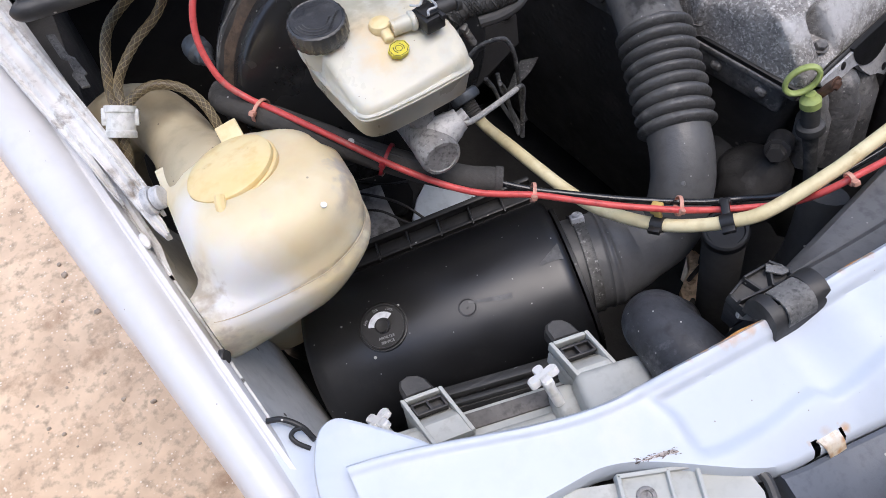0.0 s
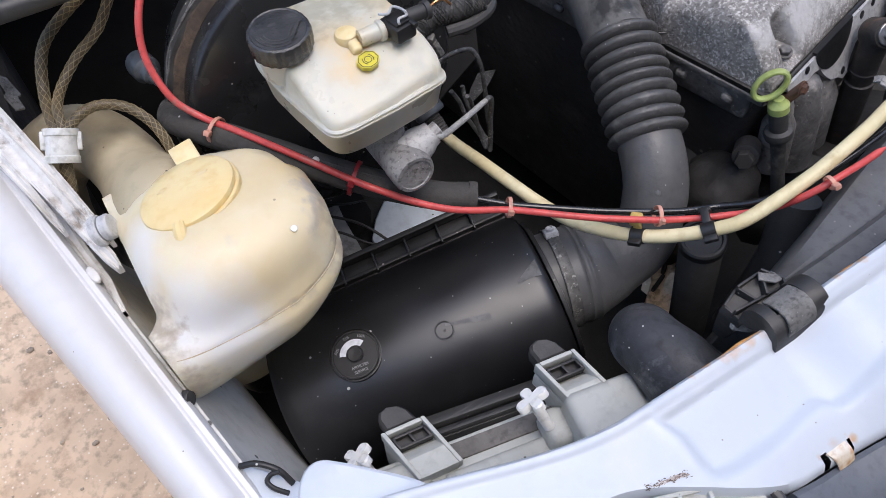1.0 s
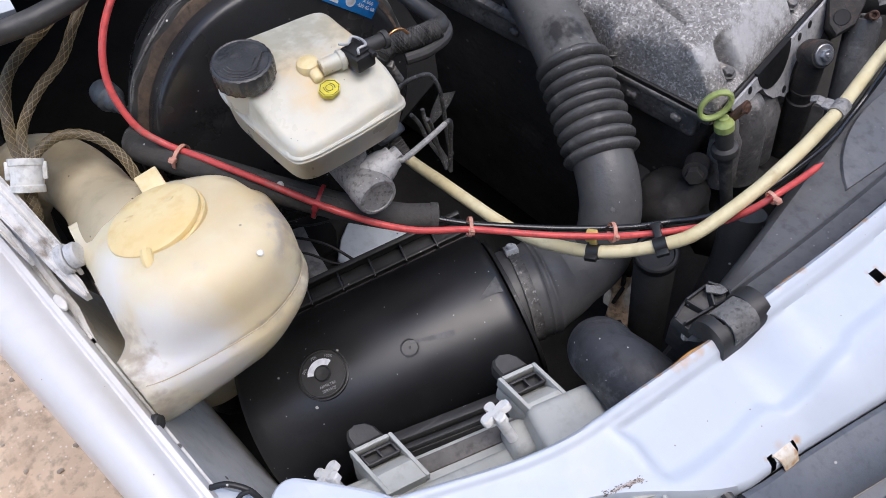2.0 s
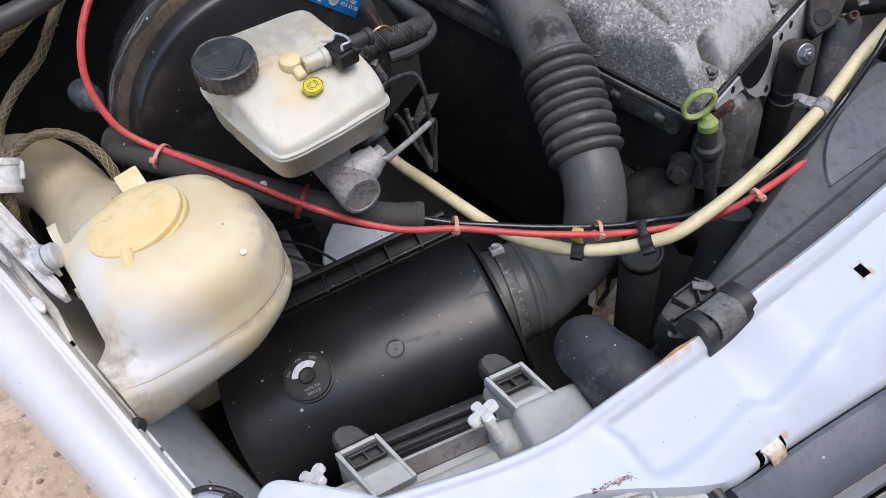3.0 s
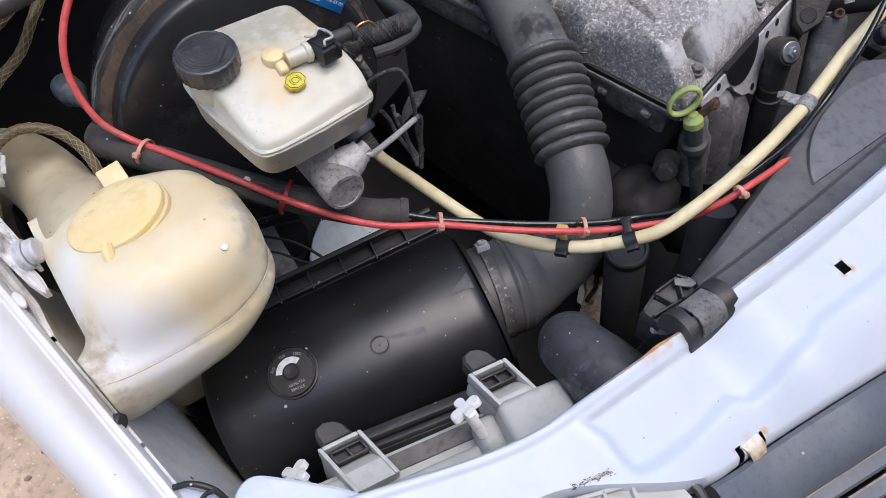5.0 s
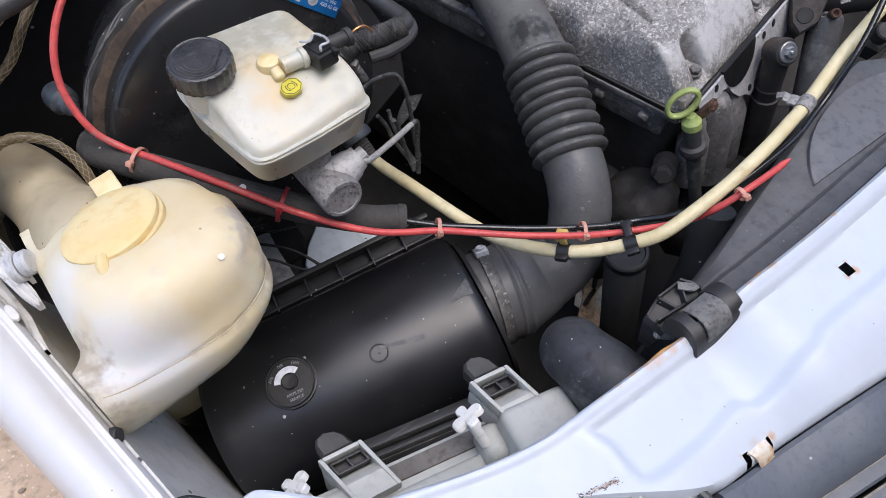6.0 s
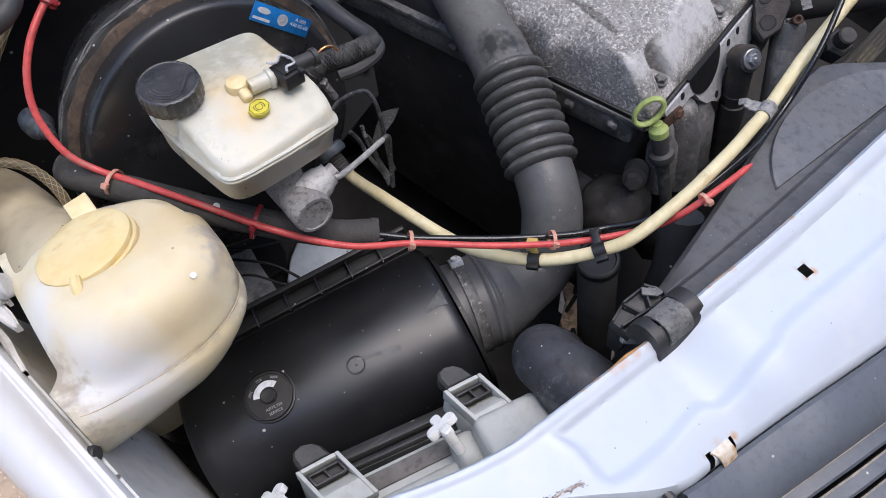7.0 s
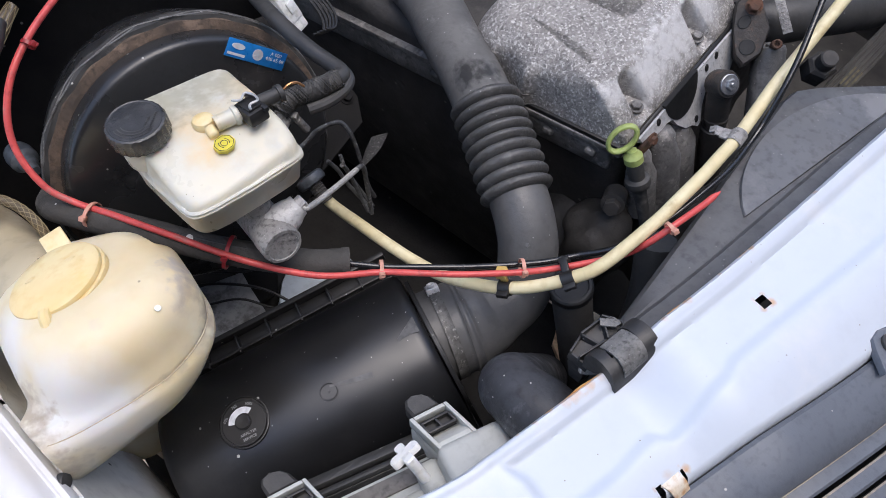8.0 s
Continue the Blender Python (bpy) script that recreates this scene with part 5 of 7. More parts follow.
# Bluish-white spots paint light from the left onto the front left shoulder.
M["cream_lit"] = world_spots("cream", (0.78, 0.785, 0.785), [((-0.022, 0.30, 1.045), 0.034, 0.75), ((0.0, 0.295, 1.062), 0.036, 0.65), ((-0.028, 0.36, 1.05), 0.03, 0.7), ((0.02, 0.285, 1.01), 0.03, 0.4)], 14)
M["cream_grey"] = world_spots("cream_lit", (0.50, 0.47, 0.44), [((0.100, 0.352, 1.060), 0.013, 0.8), ((0.103, 0.362, 1.052), 0.012, 0.75), ((0.096, 0.340, 1.064), 0.009, 0.6), ((0.090, 0.327, 1.066), 0.009, 0.4), ((0.034, 0.331, 1.074), 0.006, 0.35)])
# Tan spots at the left foot put shade and dirty fluid into the colour.
M["bottle"] = world_spots("cream_grey", (0.42, 0.34, 0.25), [((0.099, 0.332, 1.060), 0.012, 0.5), ((0.103, 0.345, 1.050), 0.012, 0.4), ((0.093, 0.318, 1.062), 0.009, 0.3), ((0.107, 0.325, 1.035), 0.012, 0.5), ((-0.036, 0.326, 1.026), 0.024, 0.75), ((-0.038, 0.308, 1.020), 0.022, 0.65), ((-0.032, 0.292, 1.000), 0.020, 0.55), *CREASE_SHADE])
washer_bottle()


# ---- brake servo, cylinder and reservoir ----
SF = Vector((0, -0.972, 0.235)).normalized()       # the way the servo faces
SERVO = axes((0.183, 0.490, 0.991), (1, 0, 0), SF)


def brake_servo():
    t = thing("brake_servo", (0.183, 0.53, 0.85), "large round satin black brake servo with a dusty rim", "brake servo")
    bm = bmesh.new()
    R = 0.134
    lathe(bm, [(R - 0.0075, -0.024), (R - 0.0070, -0.008), (R - 0.0080, -0.0035), (R - 0.0105, -0.0008), (R - 0.0140, 0.0002), (R - 0.03, 0.0014), (0.08, 0.003), (0.06, 0.005), (0.045, 0.007), (0.0005, 0.008)], SERVO, 96)
    shell = part("front_shell", bm, "booster", t, sharp=60)
    bm = bmesh.new()
    lathe(bm, [(R - 0.0085, -0.0205), (R - 0.004, -0.0220), (R + 0.0005, -0.024), (R + 0.002, -0.028), (R + 0.002, -0.034), (R - 0.002, -0.040), (R - 0.012, -0.042)], SERVO, 96)
    part("dusty_step", bm, "brown_dust", shell, "brown dusty step behind the face")
    bm = bmesh.new()
    rings = []
    for i in range(120):
        a = 2 * math.pi * i / 120
        w = 0.0012 * math.sin(a * 21)
        rings.append([SERVO @ Vector(((R + 0.0015 + r) * math.cos(a), (R + 0.0015 + r) * math.sin(a), -0.031 + h + w)) for r, h in ((-0.003, -0.006), (0.0035, -0.005), (0.0042, 0.0), (0.0028, 0.005), (-0.001, 0.006))])
    ring_mesh(bm, rings, loop=True)
    part("crimped_rim", bm, "dusty_black", t, "crimped black rim")
    for off, ph in ((0.0052, 0.0), (0.0046, 1.6)):
        bm = bmesh.new()
        pts = [SERVO @ Vector(((R + off) * math.cos(a), (R + off) * math.sin(a), -0.029 + 0.0026 * math.sin(a * 14 + ph))) for a in [2 * math.pi * i / 240 for i in range(241)]]
        tube(bm, pts, 0.0009, 6, 1)
        part("rim_band", bm, "worn_steel", t, "wavy crimped edge of the rim")
    bm = bmesh.new()
    lathe(bm, [(R, -0.034), (R - 0.002, -0.06), (R - 0.015, -0.10), (0.09, -0.13), (0.06, -0.14)], SERVO, 72)
    part("rear_shell", bm, "booster", t)
    # blue maker's plate
    m = SERVO @ pose(0.0740, 0.0905, 0.0022, -1, 0.6, -38) @ Matrix.Scale(1.08, 4)
    bm = bmesh.new()
    box(bm, (0.056, 0.0155, 0.0006), m @ Matrix.Translation((0, 0, -0.0002)), 0.0002)
    plate = part("plate", bm, "blue", t, "blue printed maker's plate")
    writing("lettering", "A 000\n430 65 08", 0.0044, m @ Matrix.Translation((0.0175, 0.0016, 0.0003)), "ink_white", plate, 0.0001)
    bm = bmesh.new()
    lathe(bm, [(0.0048, 0.0002), (0.0048, 0.0004), (0.0042, 0.0004), (0.0042, 0.0002)], m @ Matrix.Translation((0.001, 0, 0)), 32)
    for a in (90, 210, 330):
        box(bm, (0.0042, 0.0007, 0.0003), m @ pose(0.001, 0, 0.0003, 0, 0, a) @ Matrix.Translation((0.0021, 0, 0)))
    part("emblem", bm, "ink_white", plate)
    bm = bmesh.new()
    prism(bm, [(0.006 * math.cos(a) - 0.018, 0.0026 * math.sin(a) + 0.0025) for a in [2 * math.pi * i / 24 for i in range(24)]], m, 0.0002, 0.00045)
    box(bm, (0.016, 0.0022, 0.0003), m @ Matrix.Translation((-0.018, -0.0045, 0.0003)))
    part("print_bar", bm, "ink_white", plate)
    return t


brake_servo()
CYL = axes((0.18, 0.52, 1.012), (1, 0, 0), (0, -0.985, 0.172))      # x across, y up, z to the front


def L(u, v, f):
    return CYL @ Vector((u, v, f))


def master_cylinder():
    t = thing("master_cylinder", L(0, -0.02, 0.1), "weathered cast aluminium brake master cylinder", "brake cylinder")
    bm = bmesh.new()
    lathe(bm, [(0.021, 0.02), (0.021, 0.05), (0.0165, 0.056), (0.0165, 0.165), (0.0172, 0.168), (0.0172, 0.183), (0.0160, 0.1862), (0.0135, 0.1865), (0.013, 0.1855), (0.0005, 0.1855)], CYL, 40)
    for f in (0.095, 0.15):
        lathe(bm, [(0.011, 0), (0.011, 0.03)], axes(L(0, 0.005, f), (1, 0, 0), CYL.to_3x3() @ Vector((0, 1, 0))), 20)
    part("barrel", bm, "alu", t)
    bm = bmesh.new()
    m = axes(L(0.012, 0.006, 0.165), (0, 0, 1), CYL.to_3x3() @ Vector((0.92, 0.4, 0.0)))
    lathe(bm, [(0.0150, -0.008), (0.0140, 0.004), (0.0125, 0.010), (0.0105, 0.014), (0.0098, 0.018)], m, 24)
    prism(bm, hexagon(0.0062), m, 0.016, 0.024, 0.001)
    part("port", bm, "union_alu", t, "pale pipe union")
    writing("cast_mark", "I I / I S", 0.006, CYL @ Matrix.Translation((0, 0.004, 0.186)), "alu", t)
    bm = bmesh.new()
    box(bm, (0.075, 0.035, 0.012), CYL @ Matrix.Translation((0, 0, 0.022)), 0.005)
    part("mounting_flange", bm, "alu", t)


master_cylinder()


def brake_reservoir():
    t = thing("brake_reservoir", L(-0.01, 0.03, 0.12), "milky plastic brake fluid reservoir on the master cylinder", "fluid reservoir")
    bm = bmesh.new()
    cu, cf = -0.0155, 0.1190
    levels = [(0.034, 0.045, 0.052, 5), (0.038, 0.0485, 0.0560, 8), (0.0570, 0.0502, 0.0585, 11), (0.0582, 0.0522, 0.0605, 11), (0.0600, 0.0524, 0.0608, 11), (0.0606, 0.0508, 0.0592, 11), (0.0618, 0.0508, 0.0592, 11), (0.0624, 0.0522, 0.0605, 11), (0.0640, 0.0504, 0.0588, 11), (0.088, 0.0498, 0.0580, 11), (0.0915, 0.0490, 0.0570, 11), (0.0932, 0.0474, 0.0552, 11), (0.0938, 0.0448, 0.0525, 11), (0.0940, 0.036, 0.042, 8), (0.0941, 0.026, 0.030, 5), (0.0941, 0.014, 0.016, 3), (0.0941, 0.004, 0.005, 2)]
    rings = []
    for v, hu, hf, e in levels:
        ring = []
        for u, f in superellipse(cu, cf, hu, hf, e, 96):
            f -= 0.14 * max(0, u + 0.035) * smooth(0.10, 0.16, f)
            u += 0.13 * max(0, f - 0.095)
            slope = 0.50 * max(0, f - 0.121 - 0.10 * (u - cu)) * smooth(0.066, 0.084, v)
            ring.append(L(u, v - slope + 0.0010 * noise.noise(Vector((u, f, v)) * 30), f))
        rings.append(ring)
    ring_mesh(bm, rings)
    part("tank", bm, "tank_shade_plastic", t, sharp=60)
    # neck and screw cap
    up = CYL.to_3x3() @ Vector((-0.06, 1, 0.15))
    c = axes(L(-0.0540, 0.090, 0.1075), (1, 0, 0), up) @ Matrix.Scale(0.86, 4)
    bm = bmesh.new()
    lathe(bm, [(0.0205, -0.02), (0.0215, -0.004), (0.0215, 0.012)], c, 40)
    part("neck", bm, "reservoir", t)
    bm = bmesh.new()
    rings = []
    for r, h, knurl in ((0.0255, 0.006, 1), (0.0262, 0.0075, 1), (0.0262, 0.020, 1), (0.0252, 0.0225, 0.7), (0.0235, 0.0235, 0), (0.0225, 0.0229, 0), (0.012, 0.0233, 0), (0.0005, 0.0236, 0)):
        ring = []
        for i in range(120):
            a = 2 * math.pi * i / 120
            k = 1 + 0.016 * knurl * math.cos(a * 24)
            ring.append(c @ Vector((r * k * math.cos(a), r * k * math.sin(a), h)))
        rings.append(ring)
    ring_mesh(bm, rings)
    cap = part("screw_cap", bm, "cap_black", t, "knurled glossy black screw cap with raised lettering")
    bm = bmesh.new()
    for j in range(3):
        for i in range(18):
            a = radians(185 + 6.6 * i)
            box(bm, (0.0010, 0.0018, 0.0004), c @ Matrix.Rotation(a, 4, "Z") @ Matrix.Translation((0.019 - 0.0032 * j, 0, 0.0233)), 0)
    part("lettering_bar", bm, "dusty_black", cap)
    for txt, r, a in (("CLEAN", 0.0138, -42), ("USE ONLY DOT", 0.0195, -42)):
        writing("lettering", txt, 0.0034, c @ Matrix.Rotation(radians(a), 4, "Z") @ Matrix.Translation((r * 0.8, 0, 0.0234)) @ Matrix.Rotation(radians(90), 4, "Z") @ Matrix.Rotation(radians(0), 4, "Z"), "dusty_black", cap)
    # filler stub, level sensor plug
    bm = bmesh.new()
    s = axes(L(-0.0115, 0.0900, 0.1225), (1, 0, 0), CYL.to_3x3() @ Vector((0.0, 1, 0.1)))
    lathe(bm, [(0.0090, 0.0), (0.0088, 0.0045), (0.0080, 0.0066), (0.0062, 0.0078), (0.0005, 0.0084)], s @ Matrix.Diagonal((1, 0.95, 1, 1)), 28)
    box(bm, (0.0085, 0.012, 0.008), s @ Matrix.Translation((0.001, -0.010, 0.001)) @ pose(0, 0, 0, 14), 0.003, 4)
    part("stub", bm, "cap_cream", t, "yellowed rounded stub")
    bm = bmesh.new()
    lathe(bm, [(0.0062, 0), (0.0062, 0.014), (0.0078, 0.015), (0.0078, 0.018), (0.0062, 0.019), (0.0062, 0.026)], axes(L(-0.0060, 0.0945, 0.1330), (0, 0, 1), CYL.to_3x3() @ Vector((1, 0.05, 0.06))), 20)
    part("socket", bm, "reservoir", t)
    m = CYL @ pose(0.0215, 0.0965, 0.1395, 0, 8, 2)
    bm = bmesh.new()
    box(bm, (0.017, 0.012, 0.022), m, 0.002)
    box(bm, (0.012, 0.003, 0.016), m @ Matrix.Translation((0, 0.0065, 0)), 0.001)
    box(bm, (0.004, 0.004, 0.028), m @ Matrix.Translation((0.006, 0.005, 0)), 0.001)
    plug = part("sensor_plug", bm, "black", t, "black sensor plug")
    bm = bmesh.new()
    lathe(bm, [(0.0055, 0), (0.0055, 0.020), (0.007, 0.020), (0.007, 0.024), (0.005, 0.025)], axes(m @ Vector((0.006, 0, -0.006)), (0, 1, 0), m.to_3x3() @ Vector((0.97, -0.06, 0.12))), 20)
    part("boot", bm, "rubber_dark", plug)
    bm = bmesh.new()
    tube(bm, [m @ Vector(p) for p in ((-0.008, 0.010, -0.010), (-0.004, 0.011, -0.004), (0.003, 0.0115, -0.008), (0.006, 0.0115, 0.0), (0.004, 0.0115, 0.007), (-0.002, 0.011, 0.006), (-0.005, 0.010, 0.010))], 0.0010, 8, 5)
    part("wire_spring", bm, "wire_bright", plug, "bent wire spring clip")
    bm = bmesh.new()
    e = m @ Vector((0.0295, -0.0015, -0.0035))
    tube(bm, [e, e + Vector((0.007, 0.000, 0.004)), e + Vector((0.014, 0.000, 0.003)), e + Vector((0.020, 0.0, -0.004))], 0.0011, 8, 5)
    part("wire", bm, "copper", plug, "bare copper-coloured wire")
    # octagonal warning sticker
    m = axes(L(-0.008, 0.0862, 0.1470), (0.97, 0.24, 0), CYL.to_3x3() @ Vector((0, 0.95, 0.30))) @ Matrix.Scale(0.74, 4)
    bm = bmesh.new()
    prism(bm, hexagon(0.0105, 8, radians(22.5)), m @ Matrix.Diagonal((1.12, 0.95, 1, 1)), -0.004, 0.0006)
    st = part("sticker", bm, "yellow", t, "yellow octagonal brake warning sticker")
    bm = bmesh.new()
    lathe(bm, [(0.0032, 0.0005), (0.0032, 0.00085), (0.0038, 0.00085), (0.0038, 0.0005)], m, 28)
    o, i_ = hexagon(0.0096, 8, radians(22.5)), hexagon(0.0090, 8, radians(22.5))
    for k in range(8):
        q = [o[k], o[(k + 1) % 8], i_[(k + 1) % 8], i_[k]]
        prism(bm, [(x * 1.12, y * 0.95) for x, y in q], m, 0.0005, 0.0009)
    for sgn in (0, 180):
        a0 = [(0.0058 * math.cos(radians(a + sgn)), 0.0058 * math.sin(radians(a + sgn))) for a in range(-45, 46, 15)]
        a1 = [(0.0051 * math.cos(radians(a + sgn)), 0.0051 * math.sin(radians(a + sgn))) for a in range(45, -46, -15)]
        prism(bm, a0 + a1, m, 0.0005, 0.0009)
    part("symbol", bm, "ink_black", st)
    # hose stub and clamp at the side
    bm = bmesh.new()
    h = axes((0.2323, 0.4265, 1.0730), (0, 0, 1), (0.75, 0.62, 0.25)) @ Matrix.Scale(0.85, 4)
    lathe(bm, [(0.0085, 0), (0.0085, 0.010), (0.0105, 0.010), (0.0105, 0.019), (0.009, 0.020)], h, 24)
    box(bm, (0.010, 0.008, 0.008), h @ Matrix.Translation((0.0, 0.0105, 0.014)), 0.001)
    lathe(bm, [(0.0035, 0), (0.0035, 0.016)], axes(h @ Vector((-0.004, 0.013, 0.014)), (0, 0, 1), h.to_3x3() @ Vector((-1, 0.4, 0))), 12)
    part("clamp", bm, "alu", t, "small steel hose clamp")


M["cap_black"] = material("glossy_black_cap", (0.024, 0.024, 0.025), (0.05, 0.05, 0.05), 0.16, scale=60, fine=400, bump=0.35, bump_scale=700, rough_var=0.08, spec=0.7, stain=(0.075, 0.075, 0.075), stain_scale=120, stain_edge=(0.56, 0.72))
# Grey-green blotches paint the bonnet's shade onto the tank's rear top.
M["tank_shade_plastic"] = world_spots("reservoir", (0.40, 0.38, 0.29), [(tuple(L(u, 0.092, f)), r, a) for u, f, r, a in ((-0.045, 0.075, 0.022, 0.75), (-0.02, 0.080, 0.024, 0.75), (0.01, 0.080, 0.024, 0.7), (0.025, 0.095, 0.016, 0.5), (-0.035, 0.095, 0.018, 0.6), (-0.005, 0.10, 0.014, 0.5))] + [(tuple(L(-0.066, 0.080, 0.135)), 0.012, 0.5), (tuple(L(-0.070, 0.062, 0.15)), 0.012, 0.4)])
brake_reservoir()


def mesh_hose(bm, pts, r, turns, strands, thread, n=10):
    """Crossed threads wound round a curve."""
    path = spline(pts, n)
    fr = frames(path)
    for sgn in (-1, 1):
        for s in range(strands):
            p = []
            for k in range(0, len(fr)):
                q, t_, u, v = fr[k]
                a = sgn * 2 * math.pi * turns * k / (len(fr) - 1) + 2 * math.pi * s / strands
                p.append(q + (r + thread * 0.3) * (math.cos(a) * u + math.sin(a) * v))
            rings = []
            for q, t_, u, v in frames(p):
                rings.append([q + thread * (math.cos(b) * u + math.sin(b) * v) for b in (0.0, 2.1, 4.2)])
            ring_mesh(bm, rings)
    return bm


def sensor_harness():
    t = thing("wiring_harness", (0.27, 0.45, 1.08), "black braided wiring sleeve curving back over the servo", "wiring")
    pts = [(0.236, 0.430, 1.086), (0.248, 0.433, 1.090), (0.264, 0.429, 1.094), (0.280, 0.425, 1.097), (0.292, 0.424, 1.099)]
    bm = bmesh.new()
    tube(bm, pts, 0.0078, 16, 8)
    core = part("sleeve", bm, "mesh_sleeve", t)
    bm = bmesh.new()
    mesh_hose(bm, pts, 0.0078, 3.2, 9, 0.0011, 14)
    tagged(part("braid", bm, "dusty_black", core), kind="stuff")
    bm = bmesh.new()
    tube(bm, [(0.289, 0.424, 1.098), (0.297, 0.428, 1.097), (0.299, 0.436, 1.096), (0.296, 0.450, 1.096), (0.291, 0.468, 1.098), (0.287, 0.492, 1.100), (0.285, 0.522, 1.10), (0.29, 0.57, 1.09)], 0.0072, 12, 6)
    tube(bm, [(0.258, 0.420, 1.084), (0.276, 0.416, 1.087), (0.294, 0.418, 1.091), (0.303, 0.428, 1.092), (0.302, 0.444, 1.092)], 0.0052, 10, 6)
    part("hose", bm, "rubber_dark", t)


sensor_harness()


def loose_connector():
    t = thing("wire_connector", (0.345, 0.61, 1.0), "white plug connector with dark wires above the servo", "connector")
    m = axes((0.338, 0.602, 1.026), (0.62, 0.55, 0.1), (0.35, -0.75, 0.55)) @ Matrix.Rotation(radians(-12), 4, "Z")
    bm = bmesh.new()
    box(bm, (0.021, 0.034, 0.014), m @ Matrix.Translation((0, 0.010, 0)), 0.0015)
    box(bm, (0.022, 0.014, 0.013), m @ Matrix.Translation((0, -0.012, -0.001)), 0.002)
    box(bm, (0.009, 0.012, 0.003), m @ Matrix.Translation((0.001, 0.008, 0.008)), 0.001)
    part("plug", bm, "white_plastic", t)
    bm = bmesh.new()
    for i in range(5):
        d = 0.004 * i
        tube(bm, [(0.350 + d, 0.578, 1.012), (0.362 + d, 0.580, 1.008), (0.372 + d, 0.596, 1.012), (0.372 + d, 0.63, 1.02), (0.36 + d, 0.70, 1.04)], 0.0017, 8, 6)
    part("wires", bm, "black", t)


loose_connector()


def servo_bracket():
    bm = bmesh.new()
    m = axes((0.352, 0.555, 0.955), (0.75, 0.25, 0.1), (0.1, -0.62, 0.75))
    prism(bm, [(-0.08, -0.06), (0.000, -0.055), (0.018, -0.03), (0.024, 0.03), (0.004, 0.10), (-0.06, 0.12)], m, -0.02, 0.0, 0.004)
    t = thing("servo_bracket", (0.35, 0.55, 0.95), "matt black bracket plate beside the brake servo", "bracket")
    part("plate", bm, "firewall", t)
    for x, y in ((-0.02, 0.06), (0.006, -0.02)):
        bm = bmesh.new()
        bolt(bm, m @ Matrix.Translation((x, y, 0.0)), 0.006, 0.006, 0.009)
        part("bolt", bm, "firewall", t)
    bm = bmesh.new()
    tube(bm, [(0.49, 0.78, 0.92), (0.505, 0.70, 0.86), (0.52, 0.63, 0.81), (0.545, 0.56, 0.76)], 0.016, 16, 6)
    solo("steering_shaft", bm, "void", "black steel shaft running down into the dark", "shaft")


servo_bracket()


def brake_pipes():
    t = thing("brake_pipes", (0.28, 0.40, 0.95), "corroded thin steel brake pipes bent into loops", "pipes")
    runs = (([(0.215, 0.440, 1.010), (0.2569, 0.4419, 1.020), (0.2739, 0.4436, 1.028), (0.2904, 0.4399, 1.032), (0.2978, 0.4363, 1.030), (0.3022, 0.4288, 1.018), (0.3062, 0.4235, 0.990), (0.3129, 0.4205, 0.945), (0.3200, 0.4209, 0.921)], 0.0022, "pipe_dark"),
            ([L(0.030, 0.014, 0.166), (0.2143, 0.3551, 1.050), (0.2493, 0.3746, 1.030), (0.2850, 0.3941, 1.0134)], 0.0026, "pipe_pale"),
            ([(0.2840, 0.3935, 1.0138), (0.2930, 0.3985, 1.009), (0.2967, 0.3995, 1.000), (0.2990, 0.4010, 0.978), (0.3005, 0.3990, 0.950), (0.3003, 0.3961, 0.933)], 0.0024, "pipe_dark"),
            ([(0.2800, 0.4400, 0.985), (0.2881, 0.4374, 0.970), (0.2945, 0.4309, 0.950), (0.3035, 0.4199, 0.930), (0.3089, 0.4076, 0.920)], 0.0021, "pipe_dark"),
            ([(0.2982, 0.4480, 0.975), (0.3000, 0.4408, 0.958), (0.3084, 0.4275, 0.930), (0.3140, 0.4150, 0.915)], 0.0021, "pipe_dark"),
            ([(0.2830, 0.4180, 0.998), (0.2895, 0.4205, 0.985), (0.2960, 0.4190, 0.960), (0.3000, 0.4130, 0.938), (0.3020, 0.4050, 0.925)], 0.0021, "pipe_dark"))
    for pts, r, mat in runs:
        bm = bmesh.new()
        tube(bm, pts, r, 10, 8)
        part("pipe", bm, mat, t)
    # dull woven wrap, wide at the top and pinched where it meets the pipes
    bm = bmesh.new()
    rings = []
    for k in range(13):
        a = k / 12
        w = 0.0170 - 0.0110 * smooth(0.25, 1.0, a)
        c = Vector((0.4260, 0.5720, 0.818)) + Vector((-0.0560, -0.0420, 0.012)) * a + Vector((0, 0, -0.006 * math.sin(3.1 * a)))
        u = Vector((0.62, -0.25, 0.10)) * w
        n = Vector((-0.003, -0.004, 0.0035))
        rings.append([c - u, c - 0.3 * u + n, c + 0.4 * u + n, c + u, c - 0.4 * n])
    ring_mesh(bm, rings)
    part("woven_wrap", bm, "wrap_grey", t, "strip of dull grey woven wrap")


M["wrap_grey"] = material("grey_woven_wrap", (0.10, 0.102, 0.106), (0.05, 0.051, 0.054), 0.55, scale=160, fine=420, bump=0.5, stain=(0.24, 0.24, 0.245), stain_scale=260, stain_edge=(0.56, 0.64))
brake_pipes()


